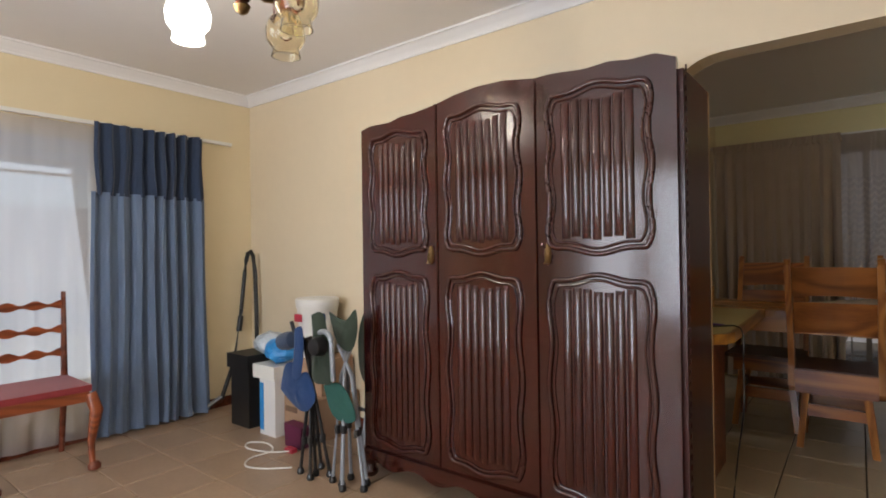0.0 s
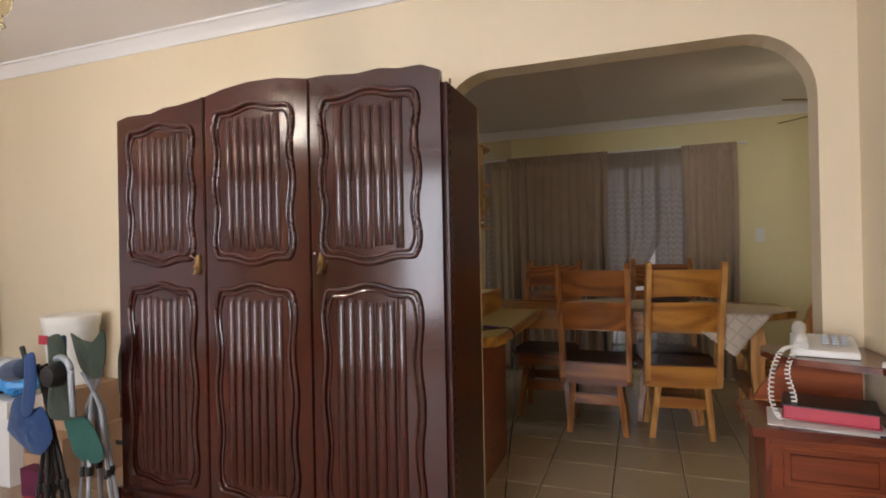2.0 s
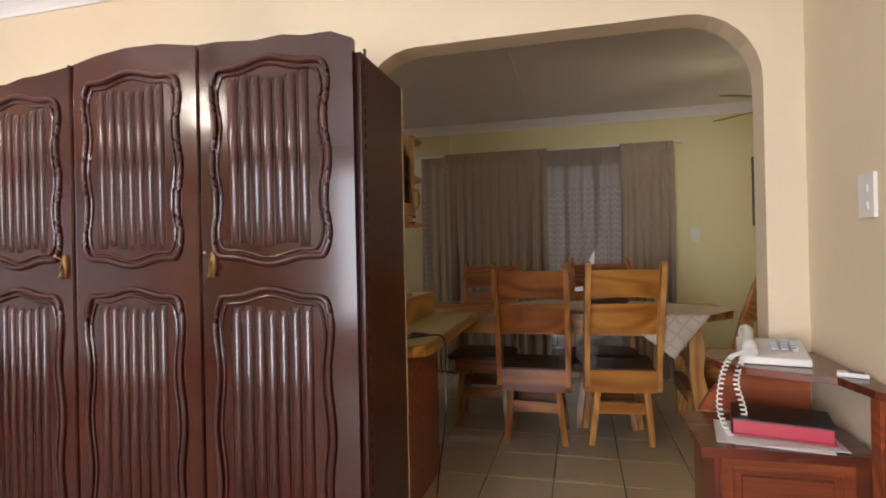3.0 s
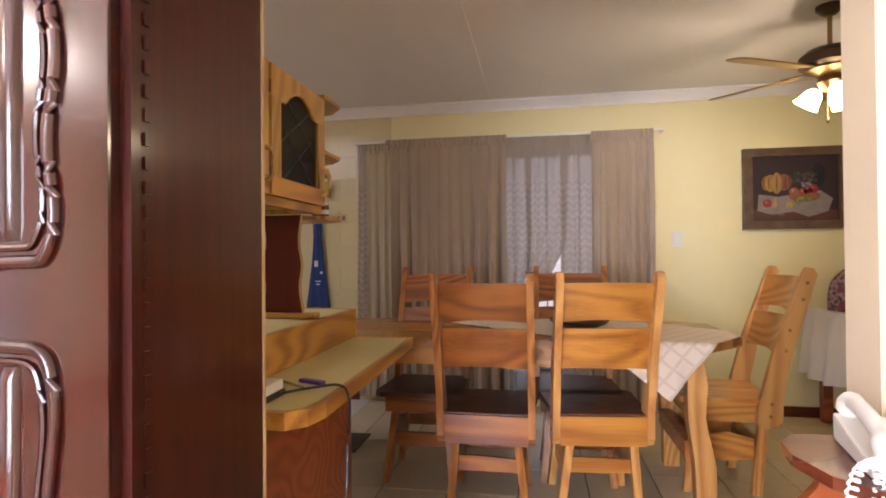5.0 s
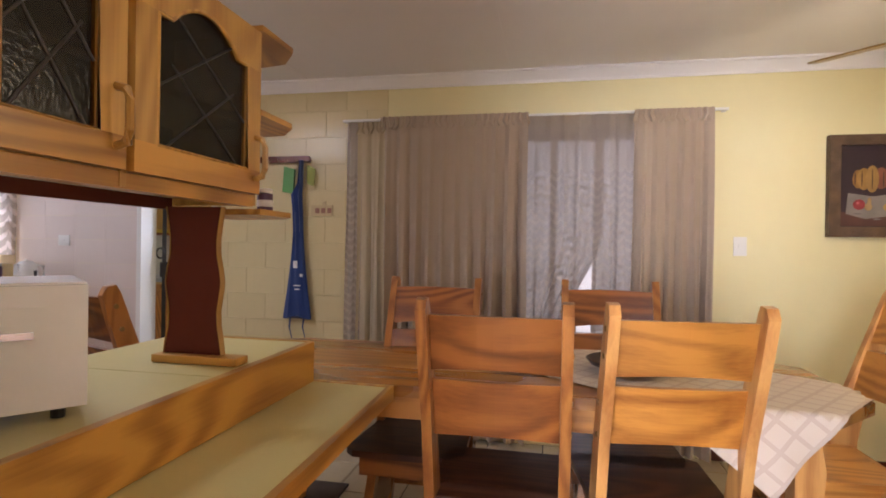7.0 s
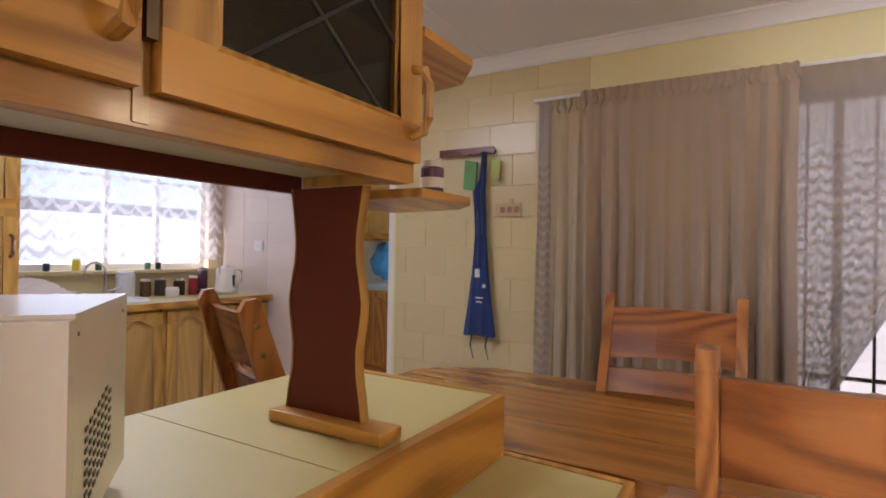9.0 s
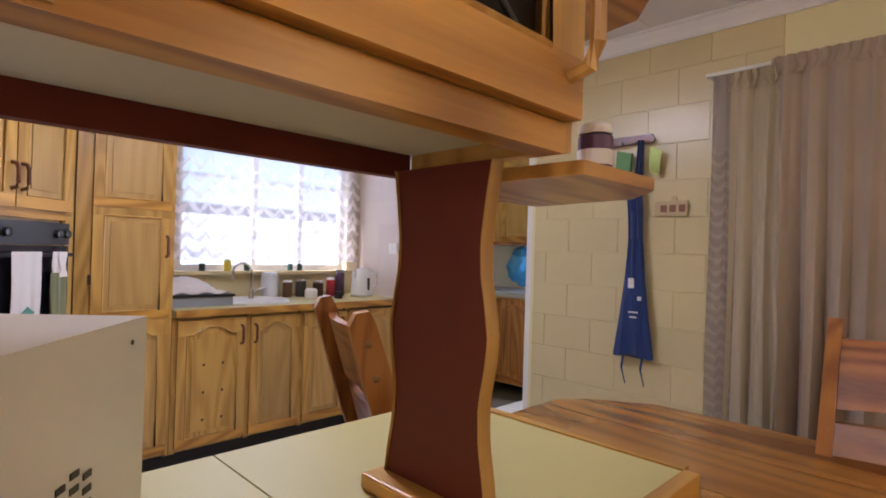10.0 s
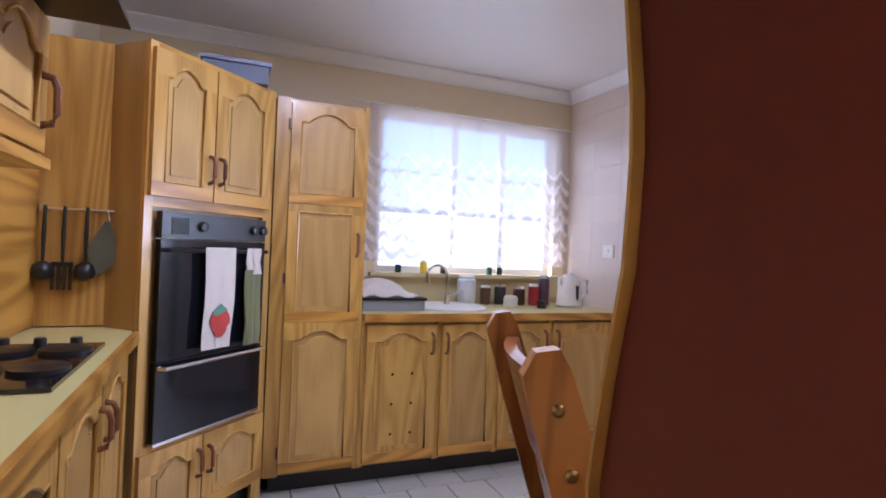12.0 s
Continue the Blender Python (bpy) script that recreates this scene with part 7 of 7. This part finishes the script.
part("seat_frame", cube((1.24, 1.75, 0.34), (1.64, 2.60, 0.39)), REDWOOD, pb, bevel=0.004)
part("seat_cushion", cube((1.25, 1.76, 0.391), (1.62, 2.59, 0.45)), BLUECHAIR, pb, "navy blue cushion", bevel=0.015)
for x, y in ((1.27, 1.79), (1.60, 1.79)):
    part("turned_leg", lathe(B(), [(0.014, 0), (0.02, 0.05), (0.012, 0.09), (0.022, 0.2), (0.022, 0.339)], (x, y, 0), 12), REDWOOD, pb, smooth=True)


def telephone():
    t = thing("telephone", "cream corded desk telephone on the bench shelf", "telephone", (1.52, 2.88, 0.88))
    m = Matrix.Translation((1.485, 2.885, 0.881)) @ Matrix.Rotation(radians(-12), 4, "Z")
    body = prism(B(), [(-0.105, 0.0), (0.095, 0.0), (0.10, 0.05), (-0.10, 0.022)], "x", -0.09, 0.095, m @ Matrix.Rotation(radians(0), 4, "Z"))
    part("body", body, WHITE, t, bevel=0.006)
    for i in range(4):
        for j in range(3):
            u, v = 0.0 + j * 0.026, -0.05 + i * 0.026
            part("key", cube((u, v, 0.030 + 0.14 * (v + 0.1)), (u + 0.016, v + 0.016, 0.037 + 0.14 * (v + 0.1)), m), STEEL, t)
    hs = [(-0.062, -0.10, 0.035), (-0.062, -0.075, 0.052), (-0.062, -0.02, 0.068), (-0.062, 0.04, 0.076), (-0.062, 0.085, 0.072), (-0.062, 0.10, 0.058)]
    part("handset", tube(B(), [m @ Vector(p) for p in smooth_path(hs, 4)], [0.022 if i < 5 or i > 15 else 0.015 for i in range(21)], 12), WHITE, t, smooth=True)
    path = smooth_path([(1.39, 2.80, 0.915), (1.345, 2.78, 0.90), (1.31, 2.74, 0.84), (1.30, 2.72, 0.76), (1.32, 2.70, 0.70), (1.36, 2.71, 0.70), (1.365, 2.73, 0.76), (1.35, 2.74, 0.84), (1.38, 2.79, 0.895)], 40)
    coil = [Vector(p) + Vector((math.cos(i * 0.9), 0.6 * math.sin(i * 0.9), 0.35 * math.sin(i * 0.9))) * 0.0075 for i, p in enumerate(path)]
    part("coiled_cord", tube(B(), coil, 0.0025, 5), WHITE, t, smooth=True)


telephone()
cd = thing("card", "small white printed card leaning on the shelf", "card", (1.6, 2.73, 0.88))
part("card", prism(B(), [(1.575, 2.665), (1.64, 2.64), (1.645, 2.67), (1.59, 2.70)], "z", 0.881, 0.892), PAPER, cd)
part("print", prism(B(), [(1.60, 2.662), (1.635, 2.648), (1.638, 2.665), (1.608, 2.68)], "z", 0.892, 0.8935), BLACK, cd)
bb = thing("book", "thick black leather book with red page edges", "book", (1.5, 2.75, 0.69))
m = Matrix.Translation((1.465, 2.755, 0.692)) @ Matrix.Rotation(radians(-14), 4, "Z")
part("page_block", cube((-0.118, -0.082, 0.004), (0.118, 0.082, 0.040), m), RED, bb)
part("cover", cube((-0.125, -0.088, 0.041), (0.125, 0.088, 0.046), m), BLACK, bb, bevel=0.002)
part("cover", cube((-0.125, -0.088, 0.0), (0.125, 0.088, 0.0035), m), RED, bb)
pp = thing("papers", "loose white papers under the book", "papers", (1.45, 2.72, 0.684))
part("sheet", cube((-0.14, -0.105, 0.0), (0.135, 0.10, 0.002), Matrix.Translation((1.43, 2.725, 0.684)) @ Matrix.Rotation(radians(-10), 4, "Z")), PAPER, pp)
part("sheet", cube((-0.13, -0.10, 0.0023), (0.14, 0.09, 0.004), Matrix.Translation((1.45, 2.72, 0.684)) @ Matrix.Rotation(radians(-3), 4, "Z")), PAPER, pp)

pb.scale.z = 0.96
for ob in list(scene.objects)[bench_from:]:
    if ob.parent is None and ob is not pb:
        ob.location.z *= 0.96

# small things on the lower counter
ch2 = thing("charger_box", "small white and black electric box with a trailing cable", "charger", (0.1, 3.25, 0.812))
part("body", cube((0.0, 3.145, 0.830), (0.155, 3.275, 0.856)), WHITE, ch2, bevel=0.006)
part("base", cube((-0.005, 3.14, 0.8125), (0.16, 3.28, 0.829)), BLACK, ch2, bevel=0.004)
part("cable", tube(B(), smooth_path([(0.16, 3.25, 0.822), (0.23, 3.31, 0.825), (0.29, 3.36, 0.822), (0.315, 3.37, 0.78), (0.315, 3.36, 0.65), (0.32, 3.32, 0.45), (0.30, 3.28, 0.25), (0.28, 3.25, 0.02)], 5), 0.004, 6), BLACK, ch2, smooth=True)
crumpled("tissue", "crumpled pale pink tissue on the charger box", (0.075, 3.22, 0.877), 0.05, material("pink_tissue", (0.60, 0.48, 0.44), 0.9, spot=0.1, scale=20, bump=0.4), 14, 0.4, "tissue")
pn = thing("pen", "brass coloured pen on the laminate counter", "pen", (0.14, 3.37, 0.812))
part("barrel", tube(B(), [(0.095, 3.40, 0.817), (0.185, 3.34, 0.817)], 0.004, 8), BRASS, pn, smooth=True)
pk = thing("packet", "small purple and white packet on the laminate counter", "packet", (0.2, 3.4, 0.812))
part("wrapper", cube((-0.045, -0.012, 0), (0.045, 0.012, 0.012), Matrix.Translation((0.185, 3.405, 0.8125)) @ Matrix.Rotation(radians(-20), 4, "Z")), material("purple_wrapper", (0.10, 0.04, 0.25), 0.4, spot=0.2), pk, bevel=0.003)
mt = thing("floor_mat", "small dark floor mat beside the table", "mat", (-0.3, 5.1, 0))
part("pad", cube((-0.60, 4.98, 0.001), (-0.24, 5.30, 0.012)), material("dark_mat", (0.10, 0.07, 0.05), 0.9, spot=0.3, scale=40), mt, bevel=0.003)

# side table with white cloth and a covered object
st = thing("side_table", "small red-brown wooden side table under a white cloth", "table", (3.2, 5.85, 0))
part("tabletop", cube((2.80, 5.66, 0.755), (3.75, 6.10, 0.785)), REDWOOD, st)
for x, y in ((3.08, 5.98), (3.65, 5.72), (2.86, 6.04), (3.65, 6.04)):
    part("leg", cube((x - 0.03, y - 0.03, 0), (x + 0.03, y + 0.03, 0.754)), REDWOOD, st, bevel=0.003)
wc = thing("white_tablecloth", "long white cloth hanging in folds round the side table", "tablecloth", (3.2, 5.85, 0.8))
bm = B()
path = []
for i in range(121):
    s = i / 120
    if s < 0.25:
        p, nn = (2.76, 6.10 - 0.46 * s / 0.25), (-1, 0)
    else:
        p, nn = (2.76 + 1.03 * (s - 0.25) / 0.75, 5.64), (0, -1)
    path.append((p, nn, s))
rows = []
for k in range(9):
    t = k / 8
    row = []
    for p, nn, s in path:
        w = (0.012 + 0.022 * t) * math.sin(s * 75 + 1.2 * math.sin(s * 20)) * min(1, t * 3) + 0.03 * t
        row.append(bm.verts.new((p[0] + nn[0] * w, p[1] + nn[1] * w, 0.79 - (0.44 + 0.03 * math.sin(s * 11)) * t)))
    rows.append(row)
for p, q in zip(rows, rows[1:]):
    for j in range(120):
        bm.faces.new((p[j], p[j + 1], q[j + 1], q[j]))
part("skirt", bm, WHITECLOTH, wc, smooth=True)
part("top_cloth", cube((2.762, 5.642, 0.787), (3.79, 6.10, 0.792)), WHITECLOTH, wc)
FLORAL = bpy.data.materials.new("plum_paisley_cloth")
FLORAL.use_nodes = True
fn, fl = FLORAL.node_tree.nodes, FLORAL.node_tree.links
v1, r1, t1 = fn.new("ShaderNodeTexVoronoi"), fn.new("ShaderNodeValToRGB"), fn.new("ShaderNodeTexCoord")
n1, mx1 = fn.new("ShaderNodeTexNoise"), fn.new("ShaderNodeMix")
v1.inputs["Scale"].default_value, n1.inputs["Scale"].default_value = 38, 14
mx1.data_type = "RGBA"
r1.color_ramp.elements[0].color, r1.color_ramp.elements[1].color = (0.04, 0.02, 0.03, 1), (0.32, 0.20, 0.19, 1)
r1.color_ramp.elements[0].position, r1.color_ramp.elements[1].position = 0.25, 0.75
mx1.inputs[7].default_value = (0.16, 0.03, 0.05, 1)
fl.new(t1.outputs["Object"], v1.inputs["Vector"]), fl.new(t1.outputs["Object"], n1.inputs["Vector"])
fl.new(v1.outputs["Distance"], r1.inputs[0]), fl.new(r1.outputs[0], mx1.inputs[6])
rr1 = fn.new("ShaderNodeMapRange")
rr1.inputs["From Min"].default_value, rr1.inputs["From Max"].default_value = 0.48, 0.62
fl.new(n1.outputs["Fac"], rr1.inputs[0]), fl.new(rr1.outputs[0], mx1.inputs[0])
fl.new(mx1.outputs[2], fn["Principled BSDF"].inputs["Base Color"])
fn["Principled BSDF"].inputs["Roughness"].default_value = 0.85
cv = thing("cloth_cover", "plum patterned cloth draped over a rounded object", "cloth", (3.15, 5.85, 0.8))
bm = B()
g = []
for i in range(25):
    row = []
    for j in range(25):
        u, v = (i / 24 - 0.5) * 2, (j / 24 - 0.5) * 2
        r = max(abs(u), abs(v)) * 0.55 + 0.45 * math.hypot(u, v)
        a = math.atan2(v, u)
        x = 3.17 + 0.36 * math.sin(min(r, 1.0) * math.pi / 2) * math.cos(a) * (1 + 0.03 * math.sin(a * 9))
        y = 5.86 + 0.20 * math.sin(min(r, 1.0) * math.pi / 2) * math.sin(a) * (1 + 0.03 * math.sin(a * 9))
        z = 0.80 + 0.34 * math.cos(min(r, 1.0) * math.pi / 2) ** 0.55 - 0.0 * r
        row.append(bm.verts.new((x, y, max(z, 0.797))))
    g.append(row)
for i in range(24):
    for j in range(24):
        bm.faces.new((g[i][j], g[i + 1][j], g[i + 1][j + 1], g[i][j + 1]))
part("cloth", bm, FLORAL, cv, smooth=True)
part("hanging_corner", prism(B(), [(2.84, 0.80), (3.16, 0.80), (3.04, 0.62), (3.01, 0.60)], "y", 5.595, 5.600), FLORAL, cv)

# scullery beyond the doorway
sc = thing("base_cabinet", "pale pine base cabinet with a dark worktop in the scullery", "cabinet", (-3.0, 7.5, 0))
part("carcass", cube((-3.54, 7.28, 0.1), (-2.40, 7.84, 0.88)), VENEER_Z, sc)
for x0, x1, g in ((-3.5, -3.14, -3.18), (-3.13, -2.77, -3.09), (-2.76, -2.42, -2.46)):
    framed_door("door", sc, "y", 7.262, x0, x1, 0.12, 0.86, 0.018, -1, (RED_Z, RED_X), RED_Z, 0.05, 0.045, g, 0.75)
part("worktop", cube((-3.54, 7.24, 0.881), (-2.38, 7.84, 0.92)), STEEL, sc)
su = thing("upper_cabinet", "brown upper cabinet with an open shelf in the scullery", "cabinet", (-3.0, 7.6, 1.37))
part("carcass", cube((-3.54, 7.50, 1.372), (-2.05, 7.84, 2.2)), VENEER_Z, su)
for x0, x1, g in ((-2.95, -2.56, -2.60), (-2.55, -2.10, -2.51)):
    framed_door("door", su, "y", 7.482, x0, x1, 1.38, 2.19, 0.018, -1, (OAK_Z, OAK_X), VENEER_Z, 0.05, 0.045, g, 1.5)
part("shelf", cube((-3.54, 7.32, 1.35), (-2.05, 7.84, 1.371)), RED_X, su)
yb = thing("box", "small yellow box on the scullery shelf", "box", (-3.1, 7.4, 1.372))
part("carton", cube((-3.14, 7.36, 1.372), (-2.98, 7.44, 1.405)), material("yellow_card", (0.6, 0.42, 0.05), 0.6, spot=0.1), yb, bevel=0.003)
crumpled("laundry_bag", "crumpled blue plastic bag lying on the scullery worktop", (-2.72, 7.55, 1.15), 0.17, BAG, 21, 1.1)
window("window_scullery", "y", 7.92, -2.0, -1.2, 1.08, 1.75, (-1.6,), (), WHITE)
gate = thing("security_gate", "black steel security gate folded open behind the doorway", "gate", (-2.20, 6.33, 0))
along = Matrix.Translation((-2.20, 6.33, 0)) @ Matrix.Rotation(radians(129), 4, "Z")
for u in (0.0, 0.66):
    part("gate_post", cube((u, -0.015, 0.02), (u + 0.03, 0.015, 2.0), along), BLACK, gate)
for z in (0.05, 1.0, 1.95):
    part("gate_rail", cube((0.031, -0.01, z), (0.659, 0.01, z + 0.03), along), BLACK, gate)
for i in range(5):
    part("gate_bar", cube((0.13 + i * 0.11, -0.006, 0.081), (0.142 + i * 0.11, 0.006, 0.999), along), BLACK, gate)
    part("gate_bar", cube((0.13 + i * 0.11, -0.006, 1.031), (0.142 + i * 0.11, 0.006, 1.949), along), BLACK, gate)
part("lock_box", cube((-0.012, -0.03, 1.0), (0.05, 0.03, 1.12), along), BLACK, gate, bevel=0.004)
part("scroll", tube(B(), [(-2.21 + 0.035 * math.cos(a), 6.30, 1.19 + 0.04 * math.sin(a)) for a in (i * math.tau / 16 for i in range(14))], 0.007, 6), BLACK, gate, smooth=True)
part("door_frame", cube((-2.279, 6.130, 0), (-2.24, 6.29, 2.049)), WHITE, kind="structure")
part("door_frame", cube((-1.66, 6.141, 0), (-1.621, 6.29, 2.049)), WHITE, kind="structure")

# tiles, one by one
def tiles(parent, mat, x0, x1, y0, y1, size, gap, ox, oy, skip=(), brick=False, z=0.0):
    """Floor tiles on a shared mesh; the cut ones at the edges get meshes of their own."""
    shared = {}
    rows = range(math.floor((x0 - ox) / size), math.ceil((x1 - ox) / size))
    for i in rows:
        shift = size / 2 if brick and i % 2 else 0
        for j in range(math.floor((y0 - oy - shift) / size), math.ceil((y1 - oy - shift) / size)):
            a0, a1 = max(ox + i * size + gap, x0), min(ox + (i + 1) * size - gap, x1)
            b0, b1 = max(oy + shift + j * size + gap, y0), min(oy + shift + (j + 1) * size - gap, y1)
            if a1 - a0 < 0.02 or b1 - b0 < 0.02 or any(s[0] <= a0 and a1 <= s[1] and s[2] <= b0 and b1 <= s[3] for s in skip):
                continue
            w, d = round(a1 - a0, 4), round(b1 - b0, 4)
            if (w, d) not in shared:
                bm = cube((0, 0, -0.012), (w, d, z))
                bmesh.ops.bevel(bm, geom=[e for e in bm.edges if all(v.co.z > z - 1e-4 for v in e.verts)], offset=0.003, segments=1, affect="EDGES")
                me = bpy.data.meshes.new("tile")
                bm.to_mesh(me)
                bm.free()
                me.materials.append(mat)
                shared[(w, d)] = me
            ob = new("tile", shared[(w, d)])
            ob.location = (a0, b0, 0)
            ob.parent = parent
            ob.rotation_euler = (0, 0, 0)


floor = bpy.data.objects["floor"]
tiles(floor, TILE, -0.50, 4.1, 3.06, 6.14, 0.35, 0.0028, 1.11, 4.19)
tiles(floor, TILE_L, -3.23, 1.66, -2.0, 3.058, 0.34, 0.002, 0.1, 3.06)
tiles(floor, TILE_K, -2.95, -0.503, 3.5, 6.14, 0.225, 0.003, -2.95, 3.5, brick=True)
tiles(floor, TILE_K, -2.48, -0.62, 6.141, 7.84, 0.30, 0.003, -2.48, 6.14)
wall_n = bpy.data.objects["wall_north"]
shared = {}
for i in range(6):
    for j in range(13):
        x1 = min(-0.315, -0.315 - i * 0.3 + (0.15 if j % 2 else 0))
        x0, z0 = max(-0.315 - (i + 1) * 0.3 + (0.15 if j % 2 else 0) + 0.0014, -1.6), j * 0.184 + 0.001
        z1 = min(z0 + 0.1824, 2.352)
        if x1 - x0 < 0.02 or z1 - z0 < 0.02:
            continue
        key = (round(x1 - x0, 3), round(z1 - z0, 3))
        if key not in shared:
            bm = cube((0, -0.0022, 0), (key[0], 0.003, key[1]))
            bmesh.ops.bevel(bm, geom=[e for e in bm.edges if all(v.co.y < -0.002 for v in e.verts)], offset=0.0018, segments=1, affect="EDGES")
            me = bpy.data.meshes.new("wall_tile")
            bm.to_mesh(me)
            bm.free()
            me.materials.append(WALLTILE)
            shared[key] = me
        ob = new("wall_tile", shared[key])
        ob.location, ob.parent = (x0, 6.138, z0), wall_n
for i in range(4):
    for j in range(13):
        z0, z1 = j * 0.184 + 0.001, min(j * 0.184 + 0.1834, 2.352)
        ob = part("wall_tile", cube((-3.39 + i * 0.277, 6.1365, z0), (-3.39 + i * 0.277 + 0.2755, 6.1395, z1)), PINKTILE, wall_n)
